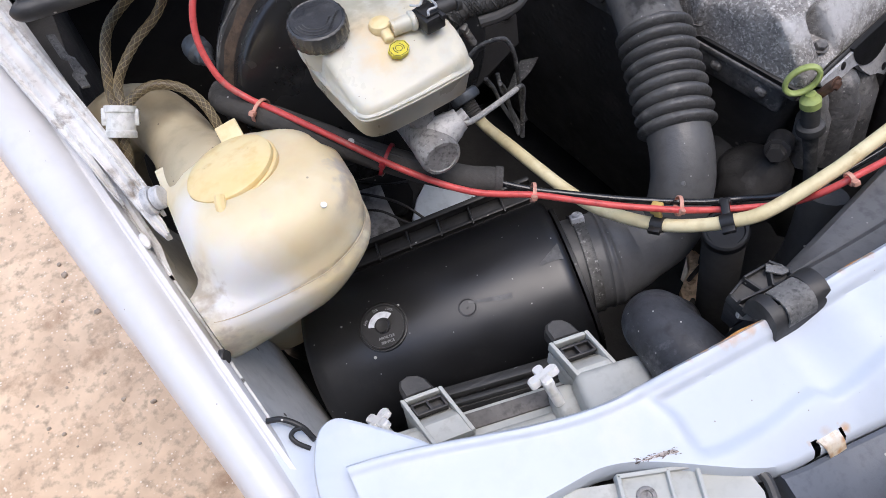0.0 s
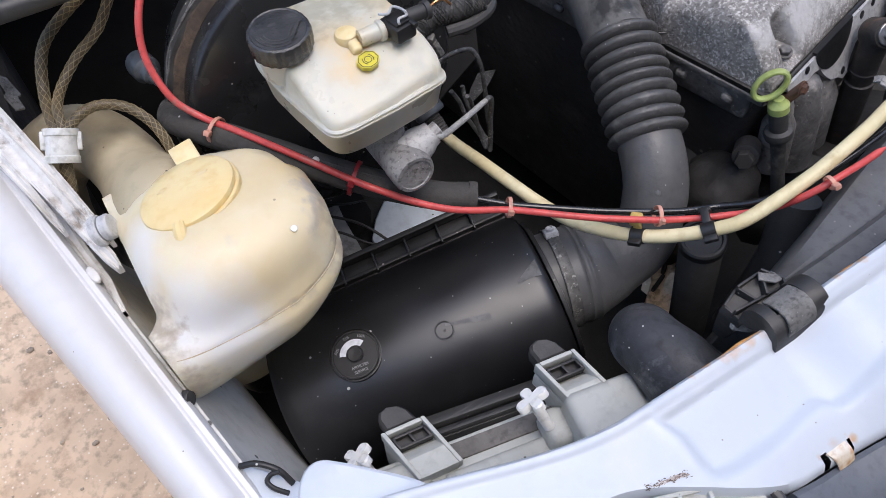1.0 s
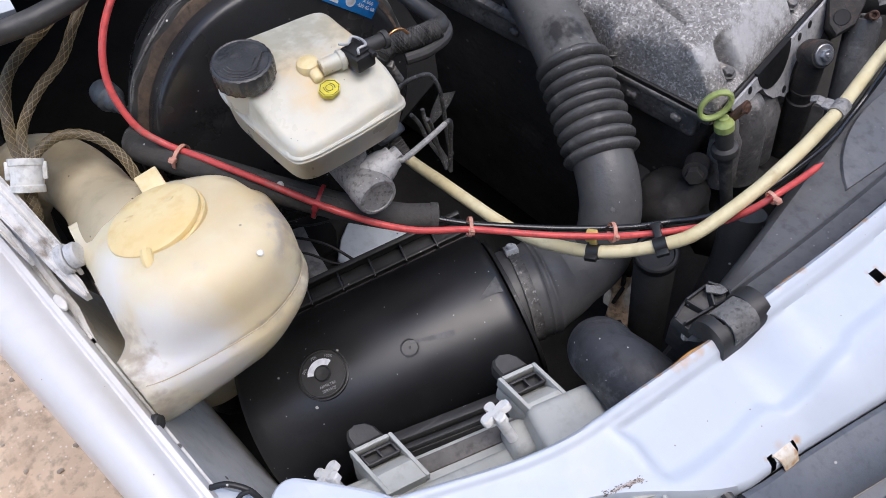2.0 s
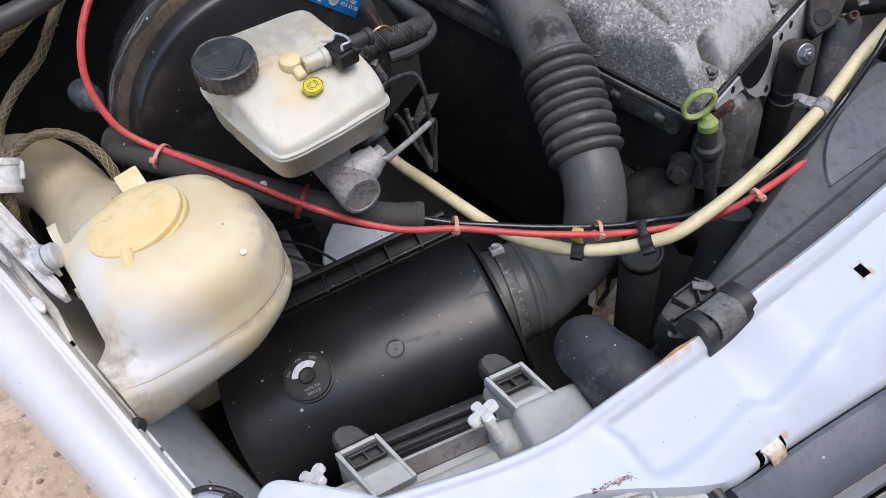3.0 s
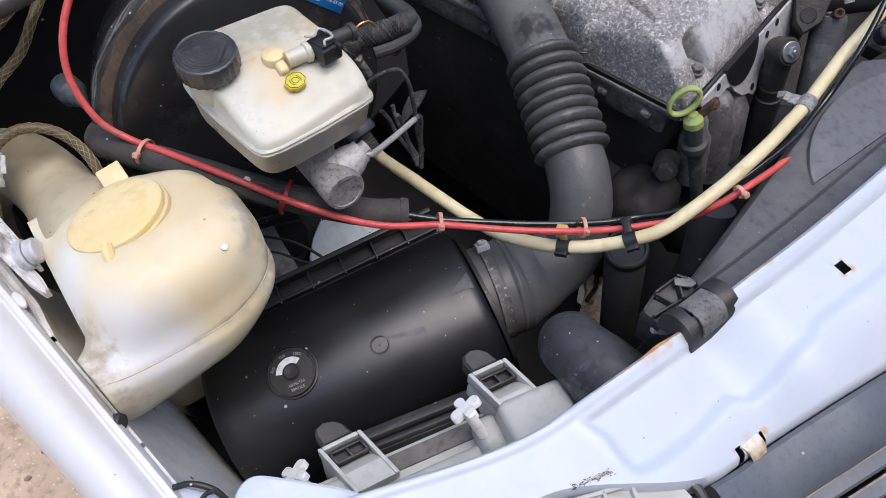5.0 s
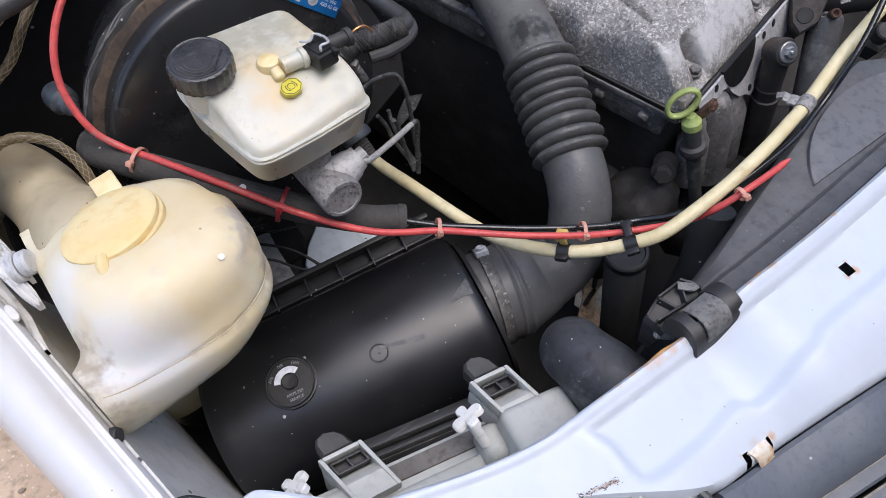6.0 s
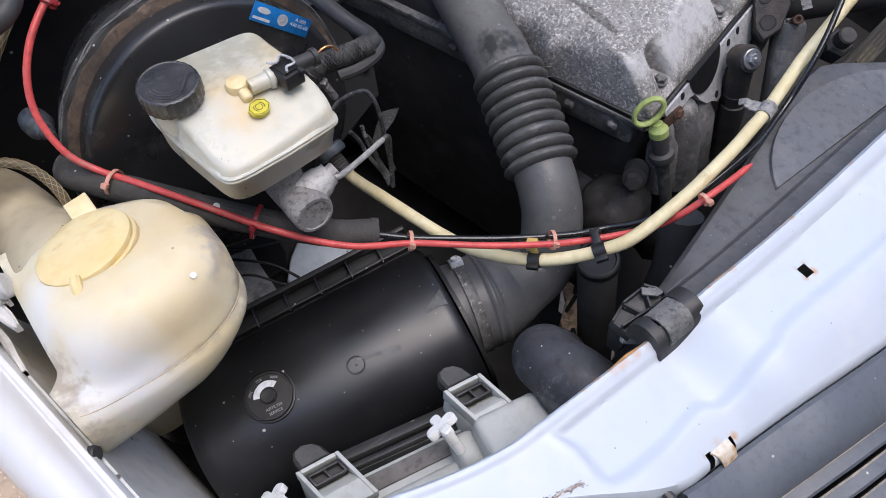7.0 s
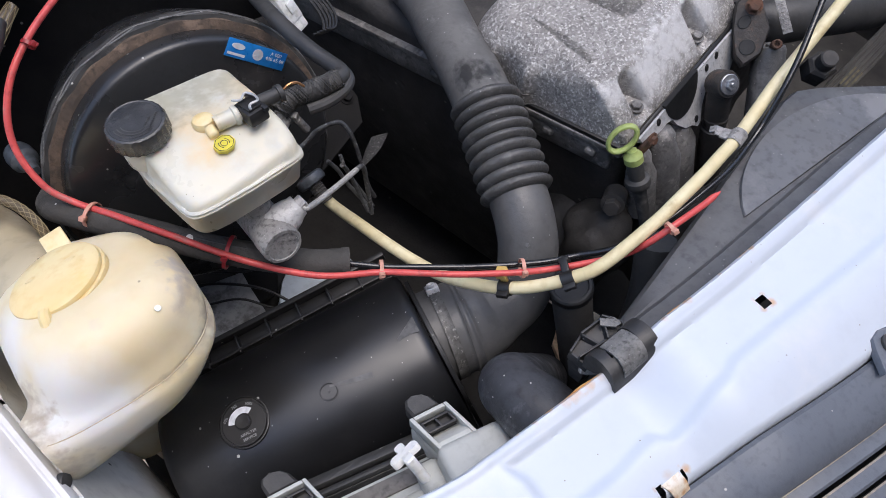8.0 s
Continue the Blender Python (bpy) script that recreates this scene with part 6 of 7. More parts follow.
# ---- cables across the bay ----
PIPE = [(0.268, 0.452, 0.945), (0.2705, 0.44, 0.937), (0.2766, 0.4265, 0.928), (0.279, 0.3817, 0.945), (0.2837, 0.3431, 0.955), (0.2925, 0.311, 0.957), (0.3037, 0.2832, 0.958), (0.3165, 0.2597, 0.964), (0.3274, 0.2373, 0.976), (0.3415, 0.2194, 0.986), (0.3584, 0.2053, 0.995), (0.3755, 0.1922, 1.008), (0.395, 0.1828, 1.022), (0.4429, 0.1798, 1.045), (0.4701, 0.1811, 1.057), (0.5045, 0.1857, 1.062), (0.5327, 0.1914, 1.063), (0.5597, 0.1969, 1.064), (0.5973, 0.2071, 1.07), (0.6259, 0.2147, 1.08), (0.6553, 0.2202, 1.093), (0.6824, 0.2251, 1.105), (0.7189, 0.2322, 1.12), (0.7554, 0.2393, 1.135), (0.7992, 0.2678, 1.143)]


def yellow_pipe():
    t = thing("plastic_pipe", (0.40, 0.2, 0.95), "cream-yellow plastic pipe looping across the engine bay", "pipe")
    bm = bmesh.new()
    tube(bm, PIPE, 0.0059, 18, 8, wobble=0.02)
    part("pipe", bm, "yellow_pipe", t)
    d = (Vector(PIPE[0]) - Vector(PIPE[1])).normalized()
    m = axes(Vector(PIPE[0]), (1, 0, 0), -d)
    bm = bmesh.new()
    lathe(bm, [(0.0005, -0.0125), (0.0120, -0.0120), (0.0150, -0.0100), (0.0158, -0.004), (0.0145, -0.001), (0.009, 0.0)], m, 32)
    part("grommet", bm, "washer_blue", t, "blue-grey plated flange nut")
    bm = bmesh.new()
    lathe(bm, [(0.0072, -0.001), (0.0072, 0.020), (0.0064, 0.021)] , m, 24)
    for i in range(6):
        lathe(bm, [(0.0072, 0.002 + 0.003 * i), (0.0079, 0.003 + 0.003 * i), (0.0072, 0.004 + 0.003 * i)], m, 24)
    part("spring_end", bm, "foam", t)
    # steel band near the far end
    a, b = Vector(PIPE[17]), Vector(PIPE[18])
    m = axes(a, (0, 0, 1), b - a)
    bm = bmesh.new()
    lathe(bm, [(0.0060, -0.0065), (0.0073, -0.0072), (0.0076, -0.006), (0.0074, 0.0), (0.0076, 0.006), (0.0073, 0.0072), (0.0060, 0.0065)], m, 28, False)
    # crimped tail of the band, bent away to the rear
    for k, (w, h_, turn) in enumerate(((0.009, 0.0026, -8), (0.008, 0.0022, 14), (0.007, 0.0020, -20))):
        box(bm, (w, h_, 0.012 - 0.002 * k), m @ Matrix.Rotation(radians(-100), 4, "Z") @ Matrix.Translation((0.0095 + 0.0065 * k, 0.001 - 0.0012 * k, 0.001 * k)) @ pose(0, 0, 0, 0, 10 * k, turn), 0.0007)
    part("band_clip", bm, "alu", t, "grey metal band clip")


yellow_pipe()
RED = [(0.3, 0.72, 1.15), (0.22, 0.66, 1.145), (0.13, 0.6, 1.135), (0.083, 0.566, 1.122), (0.057, 0.545, 1.1), (0.045, 0.524, 1.074), (0.049, 0.5, 1.047), (0.064, 0.482, 1.032), (0.083, 0.456, 1.03), (0.112, 0.411, 1.03), (0.154, 0.357, 1.02), (0.198, 0.32, 1.006), (0.2455, 0.297, 0.998), (0.2638, 0.2819, 1), (0.2828, 0.2673, 1), (0.3021, 0.2531, 1), (0.3224, 0.2397, 1), (0.3438, 0.227, 0.999), (0.3667, 0.2155, 0.998), (0.385, 0.2025, 1.005), (0.4136, 0.19, 1.006), (0.426, 0.179, 1.02), (0.4327, 0.1702, 1.04), (0.4503, 0.1657, 1.054), (0.4836, 0.1656, 1.056), (0.4971, 0.1659, 1.058), (0.501, 0.1658, 1.059)]


def red_cable():
    t = thing("red_cable", (0.25, 0.29, 0.98), "red insulated cable tied along a sleeve and pipe", "cable")
    bm = bmesh.new()
    tube(bm, RED[:-1], 0.0029, 14, 8, wobble=0.02)
    part("insulation", bm, "red", t)
    bm = bmesh.new()
    tube(bm, [RED[-2], RED[-1], Vector(RED[-1]) * 2 - Vector(RED[-2])], lambda s: 0.0029 - 0.0023 * s, 12, 4)
    part("cut_end", bm, "red", t)


red_cable()


def black_cable():
    bm = bmesh.new()
    tube(bm, [(0.222, 0.331, 0.992), (0.2534, 0.3064, 0.988), (0.2732, 0.2919, 0.988), (0.2934, 0.2778, 0.988), (0.3138, 0.2637, 0.988), (0.3337, 0.2495, 0.99), (0.3555, 0.2366, 0.99), (0.3782, 0.2245, 0.99), (0.4029, 0.2134, 0.992), (0.424, 0.1944, 1.008), (0.4493, 0.1819, 1.028), (0.4754, 0.1778, 1.042), (0.5293, 0.1798, 1.052), (0.5683, 0.1884, 1.054), (0.5942, 0.195, 1.064), (0.6103, 0.2002, 1.086), (0.6325, 0.2096, 1.106), (0.6563, 0.2223, 1.125), (0.6785, 0.2342, 1.138), (0.7007, 0.2461, 1.151), (0.734, 0.2639, 1.17)], 0.0029, 12, 8)
    solo("black_cable", bm, "cable_black", "glossy black cable beside the red one", "cable")


black_cable()


def sleeve():
    bm = bmesh.new()
    pts = [(0.050, 0.530, 1.000), (0.046, 0.508, 1.012), (0.062, 0.480, 1.017), (0.090, 0.447, 1.017), (0.125, 0.404, 1.015), (0.160, 0.372, 1.006), (0.195, 0.345, 0.998), (0.2300, 0.324, 0.995)]
    tube(bm, pts, 0.0118, 20, 8, wobble=0.06)
    t = thing("foam_sleeve", pts[4], "dull grey-black foam sleeve over a cable", "sleeve")
    part("foam", bm, "foam", t)
    bm = bmesh.new()
    lathe(bm, [(0.0062, -0.006), (0.0124, -0.006), (0.0127, -0.003), (0.0124, 0.0008), (0.0062, 0.0012)], axes(pts[-1], (0, 0, 1), Vector(pts[-1]) - Vector(pts[-2])), 24)
    part("cut_end", bm, "foam", t)
    bm = bmesh.new()
    tube(bm, [Vector(p) + Vector((0.002, -0.003, 0.0105)) for p in pts[1:-1]], 0.0011, 6, 6, wobble=0.5)
    part("slit", bm, "rubber_dark", t, "dark slit along the sleeve")
    bm = bmesh.new()
    lathe(bm, [(0.013, -0.02), (0.0145, -0.014), (0.0145, 0.0), (0.010, 0.004), (0.009, 0.012), (0.006, 0.014), (0.005, 0.024)], axes((0.0455, 0.562, 1.022), (1, 0, 0), (0.15, -0.8, 0.1)) @ Matrix.Scale(0.85, 4), 24)
    solo("sensor", bm, "washer_blue", "small grey vacuum sensor behind the red cable", "sensor")


sleeve()


def cable_tie(at, along, r, mat, label, tail=0.012, turn=0.0, squash=1.0):
    t = thing("cable_tie", at, label, "cable tie", "cable ties")
    m = axes(at, (0, 0, 1), along) @ Matrix.Rotation(turn, 4, "Z")
    bm = bmesh.new()
    rings = []
    for i in range(28):
        a = 2 * math.pi * i / 28
        rings.append([m @ Vector(((r + dr) * math.cos(a), (r + dr) * math.sin(a) * squash, h)) for dr, h in ((0, -0.0016), (0.0011, -0.0016), (0.0011, 0.0016), (0, 0.0016))])
    ring_mesh(bm, rings, loop=True)
    part("strap", bm, mat, t)
    bm = bmesh.new()
    box(bm, (0.0045, 0.0055, 0.0052), m @ Matrix.Translation((0, -(r + 0.002) * squash, 0)), 0.0008)
    part("lock", bm, mat, t)
    if tail:
        bm = bmesh.new()
        box(bm, (0.0012, tail, 0.003), m @ Matrix.Translation((-0.002, -(r + 0.003) * squash - tail / 2, 0)) @ pose(0, 0, 0, 0, 0, 12), 0.0003)
        part("tail", bm, mat, t)


def step(pts, i):
    return Vector(pts[i + 1]) - Vector(pts[i - 1])


cable_tie((0.0700, 0.4700, 1.0235), step(RED, 8), 0.0105, "orange_tie", "faded red cable tie round cable and sleeve", 0, 2.5)
cable_tie((0.1475, 0.3785, 1.013), step(RED, 10), 0.0138, "red_tie", "dark red cable tie round cable and sleeve", 0.004, 2.5)
cable_tie((0.2488, 0.3009, 0.994), step(RED, 12), 0.0078, "orange_tie", "faded orange cable tie round two cables", 0.003, 2.6)
cable_tie((0.3505, 0.2308, 0.995), step(RED, 17), 0.0078, "orange_tie", "faded orange cable tie round two cables", 0.004, 2.6)
cable_tie((0.4448, 0.1655, 1.0545), step(RED, 23), 0.0048, "orange_tie", "faded orange cable tie round cable and pipe", 0, 2.6)
cable_tie((0.093, 0.570, 1.125), step(RED, 3), 0.0050, "red_tie", "small red cable tie on the red cable", 0.004, 0.5)


def pipe_clip(at, along, second):
    t = thing("pipe_clip", at, "black plastic clip holding the yellow pipe", "pipe clip", "pipe clips")
    m = axes(at, (0, 0, 1), along)
    bm = bmesh.new()
    lathe(bm, [(0.0056, -0.0055), (0.0070, -0.0055), (0.0070, 0.0055), (0.0056, 0.0055)], m, 24, False)
    box(bm, (0.005, 0.006, 0.011), m @ Matrix.Translation((0.001, 0.0085, 0)), 0.001)
    part("strap", bm, "black", t)
    bm = bmesh.new()
    if second:
        box(bm, (0.004, 0.014, 0.007), m @ Matrix.Translation((0.0035, -0.011, 0)) @ pose(0, 0, 0, 0, 0, 8), 0.0012)
        box(bm, (0.008, 0.005, 0.010), m @ Matrix.Translation((0.001, -0.018, 0)), 0.0015)
        part("second_strap", bm, "black", t)
    else:
        box(bm, (0.008, 0.010, 0.010), m @ Matrix.Translation((0.0165, -0.0035, 0)), 0.0015, 3)
        box(bm, (0.010, 0.003, 0.007), m @ Matrix.Translation((0.0090, -0.0030, 0)), 0.0008)
        part("yellow_block", bm, "yellow_clip", t, "small yellow block")


pipe_clip((0.3328, 0.2294, 0.981), step(PIPE, 8), False)
pipe_clip(Vector(PIPE[11]) * 0.75 + Vector(PIPE[10]) * 0.25, step(PIPE, 11), True)


def braided_hoses():
    a_ = [(0.10, 0.64, 1.115), (0.031, 0.589, 1.098), (0.010, 0.582, 1.089), (-0.012, 0.575, 1.078), (-0.025, 0.566, 1.066), (-0.035, 0.547, 1.050), (-0.038, 0.515, 1.053), (-0.037, 0.497, 1.048)]
    b_ = [(0.10, 0.63, 1.12), (0.048, 0.582, 1.096), (0.024, 0.568, 1.075), (-0.001, 0.560, 1.062), (-0.021, 0.546, 1.052), (-0.031, 0.520, 1.055), (-0.033, 0.498, 1.050)]
    c_ = [(-0.034, 0.500, 1.050), (-0.020, 0.506, 1.056), (-0.004, 0.508, 1.058), (0.014, 0.502, 1.053), (0.026, 0.489, 1.043), (0.031, 0.473, 1.030), (0.031, 0.455, 1.008)]
    d_ = [(-0.043, 0.488, 1.038), (-0.047, 0.475, 1.025), (-0.053, 0.463, 1.012), (-0.058, 0.45, 0.98)]
    for pts, r in ((a_, 0.0041), (b_, 0.0037), (c_, 0.0038), (d_, 0.0045)):
        t = thing("braided_hose", pts[2], "brown translucent hose with pale crossed braid", "hose", "braided hoses")
        bm = bmesh.new()
        tube(bm, pts, r, 14, 8)
        h = part("hose_wall", bm, "braid", t)
        bm = bmesh.new()
        mesh_hose(bm, pts, r, 2.6 * len(pts) / 6, 6, 0.00036, 18)
        tagged(part("braid", bm, "braid_thread", h), kind="stuff")
    t = thing("hose_joint", (-0.04, 0.49, 1.03), "white plastic joint collar on the braided hoses", "hose joint")
    m = axes((-0.0395, 0.4945, 1.0455), (1, 0, 0), (0.37, 0.70, 0.60))
    bm = bmesh.new()
    lathe(bm, [(0.0105, -0.013), (0.0125, -0.013), (0.0125, -0.008), (0.0118, -0.007), (0.0118, 0.007), (0.0128, 0.008), (0.0128, 0.013), (0.0100, 0.013)], m, 32)
    for s in (-1, 1):
        box(bm, (0.004, 0.008, 0.014), m @ Matrix.Translation((s * 0.0125, 0, 0.004)), 0.001)
    part("collar", bm, "white_plastic", t)


braided_hoses()


# ---- engine ----
ENG = pose(0.529, 0.283, 1.013, 0, -7, 14)


def valve_cover():
    t = thing("valve_cover", ENG @ Vector((0.2, 0.2, -0.03)), "corroded grey cast aluminium engine valve cover", "engine cover")
    bm = bmesh.new()
    rings = []
    X1, Y1 = 0.226, 0.205
    for z, x0, y0, rad in ((-0.030, -0.0085, -0.004, 0.006), (-0.008, -0.0058, -0.002, 0.007), (-0.002, -0.0050, 0.002, 0.008), (0.004, -0.0040, 0.007, 0.008), (0.010, -0.003, 0.012, 0.009), (0.014, -0.0022, 0.016, 0.010), (0.018, -0.0014, 0.020, 0.010), (0.022, -0.0005, 0.024, 0.010), (0.025, 0.0, 0.0272, 0.010), (0.028, 0.0004, 0.0305, 0.010), (0.0315, 0.0012, 0.0345, 0.010), (0.0340, 0.0030, 0.0380, 0.011), (0.0352, 0.0062, 0.0415, 0.012), (0.0358, 0.011, 0.0460, 0.014), (0.0362, 0.022, 0.052, 0.016)):
        ring = []
        low = smooth(0.012, 0.036, z)
        for i in range(130):                                  # front edge with a scoop over each bolt
            x = x0 + rad + (X1 - 0.012 - x0 - 2 * rad) * i / 129
            dent = sum(math.exp(-((x - c) / 0.0105) ** 4) for c in (0.034, 0.153)) * smooth(-0.008, -0.003, z) * smooth(0.0352, 0.031, z)
            ring.append(ENG @ Vector((x, y0 + max(0.0, 0.037 - y0) * min(1, dent), z)))
        for x, y in ((X1 - 0.006, y0 + 0.002), (X1 - 0.001, y0 + 0.007), (X1, y0 + 0.014)):
            ring.append(ENG @ Vector((x, y, z)))
        inset = 0.4 * max(0, y0 - 0.012)
        for x, y in ((0.226, 0.058), (0.20, 0.064), (0.165, 0.064), (0.140, 0.067), (0.120, 0.076), (0.110, 0.090), (0.108, 0.11), (0.108, 0.15), (0.105, 0.18), (0.09, Y1 - 0.004)):
            ring.append(ENG @ Vector((x - inset, max(y - inset, y0 + 0.016), z)))
        for i in range(10):                                   # rounded rear corner
            q = radians(90 + 90 * i / 9)
            ring.append(ENG @ Vector((x0 + 0.034 + 0.034 * math.cos(q) + 0.016 * smooth(0.010, 0.036, z) ** 2, Y1 - 0.036 + 0.034 * math.sin(q) - inset, z if z > -0.02 else -0.034)))
        for i in range(110):                                  # side edge, from the rear to the front
            y = Y1 - 0.038 - inset - (Y1 - 0.038 - inset - y0 - rad) * i / 109
            bulge = sum(math.exp(-((y - c) / 0.008) ** 2) for c in (0.118, 0.17)) * smooth(0.026, 0.010, z)
            dip = (math.exp(-((y - 0.082) / 0.016) ** 4) + math.exp(-((y - 0.145) / 0.010) ** 4)) * smooth(-0.012, -0.006, z) * smooth(0.026, 0.016, z)
            soft = 0.016 * smooth(0.010, 0.036, z) ** 2 * smooth(0.045, 0.10, y)
            ring.append(ENG @ Vector((x0 - 0.009 * bulge + 0.0012 * dip + soft, y, (-0.012 - 0.12 * y if z < -0.02 else z) - 0.0008 * low * smooth(0.04, 0.11, y) * max(0.0, 1 - x0 / 0.022))))
        for i in range(1, 14):                                # rounded corner
            q = radians(180 + 90 * i / 14)
            ring.append(ENG @ Vector((x0 + rad + rad * math.cos(q), y0 + rad + rad * math.sin(q), z)))
        rings.append(ring)
    ring_mesh(bm, rings)
    bmesh.ops.triangulate(bm, faces=[q for q in bm.faces if len(q.verts) > 4], ngon_method="EAR_CLIP")
    part("cover", bm, "cast_worn_lit", t, sharp=40)
    bm = bmesh.new()
    box(bm, (0.25, 0.59, 0.008), ENG @ pose(0.111, 0.290, -0.0560, -6.8), 0.002)
    for i in range(5):
        box(bm, (0.009, 0.013, 0.010), ENG @ pose(-0.013, 0.03 + 0.052 * i, -0.036 - 0.12 * (0.03 + 0.052 * i), -6.8), 0.004, 3)
    rim = part("rim_flange", bm, "cast_dark", t, "dark oily rim flange")
    bm = bmesh.new()
    box(bm, (0.04, 0.58, 0.034), ENG @ pose(0.008, 0.296, -0.076, -6.8), 0.006, 3)
    part("head_side", bm, "cast_dark", rim, "oily side of the cylinder head")
    for x, y, mt in ((0.034, 0.010, "cast_dark"), (0.153, 0.010, "cast_dark"), (-0.008, 0.118, "cast_dark")):
        bm = bmesh.new()
        bolt(bm, ENG @ Matrix.Translation((x, y + (0.003 if y < 0.1 else 0), -0.002 if y < 0.1 else -0.012)), 0.0058, 0.006, 0.0078)
        part("bolt", bm, mt, t)
    bm = bmesh.new()
    box(bm, (0.222, 0.004, 0.0045), ENG @ pose(0.113, -0.0058, -0.0078, 25), 0.0008)
    box(bm, (0.008, 0.20, 0.0060), ENG @ pose(-0.0080, 0.094, -0.0262, -6.8), 0.0008)
    part("gasket", bm, "gasket_black", t, "black gasket line")
    return t


def oil_cap():
    m = ENG @ Matrix.Translation((0.168, 0.120, 0.012))
    bm = bmesh.new()
    lathe(bm, [(0.044, -0.02), (0.044, 0.008), (0.041, 0.014), (0.034, 0.016), (0.030, 0.012), (0.0005, 0.012)], m, 40)
    t = thing("oil_filler_cap", m.translation, "black round oil filler cap behind the valve cover", "oil cap")
    part("disc", bm, "rubber_dark", t)
    bm = bmesh.new()
    box(bm, (0.05, 0.010, 0.012), m @ Matrix.Translation((0, 0, 0.016)), 0.003)
    part("grip", bm, "rubber_dark", t)


M["gasket_black"] = material("black_gasket", (0.008, 0.008, 0.008), (0.014, 0.014, 0.014), 0.5, bump=0.1)
# Pale spots on the front slope: smooth worn metal plus front light painted in.
M["cast_worn_lit"] = world_spots("cast", (0.62, 0.61, 0.60), [(tuple(ENG @ Vector(p)), r, 0.8) for p, r in (((0.010, 0.028, 0.026), 0.016), ((0.004, 0.036, 0.034), 0.009), ((0.05, 0.020, 0.016), 0.024), ((0.07, 0.022, 0.020), 0.026), ((0.10, 0.024, 0.022), 0.028), ((0.13, 0.024, 0.020), 0.028), ((0.17, 0.022, 0.020), 0.028))])
valve_cover()
oil_cap()


def timing_case():
    t = thing("timing_case", ENG @ Vector((0.2, -0.03, -0.2)), "dull steel front plate and oily dark timing case", "engine casing")
    m = ENG @ pose(0, -0.0105, -0.007, 66) @ Matrix.Diagonal((1, 1.25, 1, 1))     # plate leans back
    out = [(0.006, 0.0), (0.008, -0.006), (0.0165, -0.0095), (0.0295, -0.0125), (0.0418, -0.0140), (0.052, -0.0135), (0.0616, -0.0160), (0.070, -0.0270), (0.082, -0.0380), (0.0947, -0.0430), (0.104, -0.0500), (0.1110, -0.0480), (0.1163, -0.0360), (0.126, -0.0270), (0.1387, -0.0250), (0.155, -0.0300), (0.1736, -0.0360), (0.188, -0.0270), (0.2021, -0.0160), (0.24, -0.014), (0.40, -0.014), (0.40, 0.0)]
    bm = bmesh.new()
    prism(bm, out, m, -0.006, 0.0, 0.0008)
    plate = part("front_plate", bm, "gasket_plate", t)
    for x, y in ((0.0394, -0.0040), (0.1030, -0.0410), (0.1344, -0.0060), (0.1548, -0.0050)):
        bm = bmesh.new()
        lathe(bm, [(0.0034, -0.002), (0.0034, 0.0006), (0.0028, 0.0009)], m @ Matrix.Translation((x, y, 0)), 16)
        part("hole_plug", bm, "black", plate)
    bm = bmesh.new()
    half = [(0.085 + 0.031 * math.cos(radians(a)), 0.003 + 0.027 * math.sin(radians(a))) for a in range(180, 361, 12)]
    prism(bm, half, m, -0.004, 0.0012)
    part("half_moon_seal", bm, "gasket_black", plate, "black half-moon rubber seal")
    for c, r0, r1, h in (((0.046, -0.018, -0.034), 0.014, 0.021, 0.10), ((0.088, -0.012, -0.056), 0.018, 0.026, 0.09), ((0.016, -0.014, -0.040), 0.010, 0.016, 0.08)):
        bm = bmesh.new()
        lathe(bm, [(r0 * 0.3, 0.010), (r0 * 0.75, 0.007), (r0, 0.0), (r0 * 1.1, -0.012), (r1, -0.3 * h), (r1 * 1.05, -h)], ENG @ Matrix.Translation(c) @ pose(0, 0, 0, -14, 4), 28)
        part("case", bm, "cast_dark", t, sharp=60)
    bm = bmesh.new()
    box(bm, (0.44, 0.06, 0.28), ENG @ pose(0.245, 0.02, -0.195), 0.02, 3)
    part("lower_case", bm, "void", t)
    return t


timing_case()


def tensioner():
    t = thing("belt_tensioner", (0.655, 0.27, 0.9), "black tensioner strut with a bolted round head", "tensioner")
    bm = bmesh.new()
    m = axes((0.657, 0.268, 1.022), (1, 0, 0), (-0.25, -0.72, 0.62)) @ Matrix.Scale(0.8, 4)
    lathe(bm, [(0.017, -0.03), (0.0185, -0.026), (0.0185, -0.006), (0.0165, -0.002), (0.013, -0.002)], m, 32)
    part("head", bm, "rust_black", t, "rusty round head")
    bm = bmesh.new()
    lathe(bm, [(0.0135, -0.003), (0.0135, 0.0005), (0.0125, 0.0012)], m, 28)
    prism(bm, hexagon(0.0078), m, 0.0, 0.006, 0.001)
    lathe(bm, [(0.003, 0.005), (0.003, 0.008), (0.0022, 0.0085)], m, 12)
    part("bolt", bm, "steel", t)
    bm = bmesh.new()
    d = axes((0.660, 0.276, 1.006), (1, 0, 0), (0.18, -0.14, -1))
    lathe(bm, [(0.0130, -0.005), (0.0130, 0.036), (0.0138, 0.037), (0.0138, 0.040), (0.0125, 0.041), (0.0125, 0.052), (0.0145, 0.053), (0.0145, 0.16)], d, 28)
    part("strut", bm, "rust_black", t)
    return t


M["rust_black"] = material("black_rusted_steel", (0.030, 0.028, 0.027), (0.05, 0.042, 0.036), 0.6, scale=40, fine=200, bump=0.4, stain=(0.13, 0.075, 0.05), stain_scale=40, stain_edge=(0.58, 0.7))
tensioner()


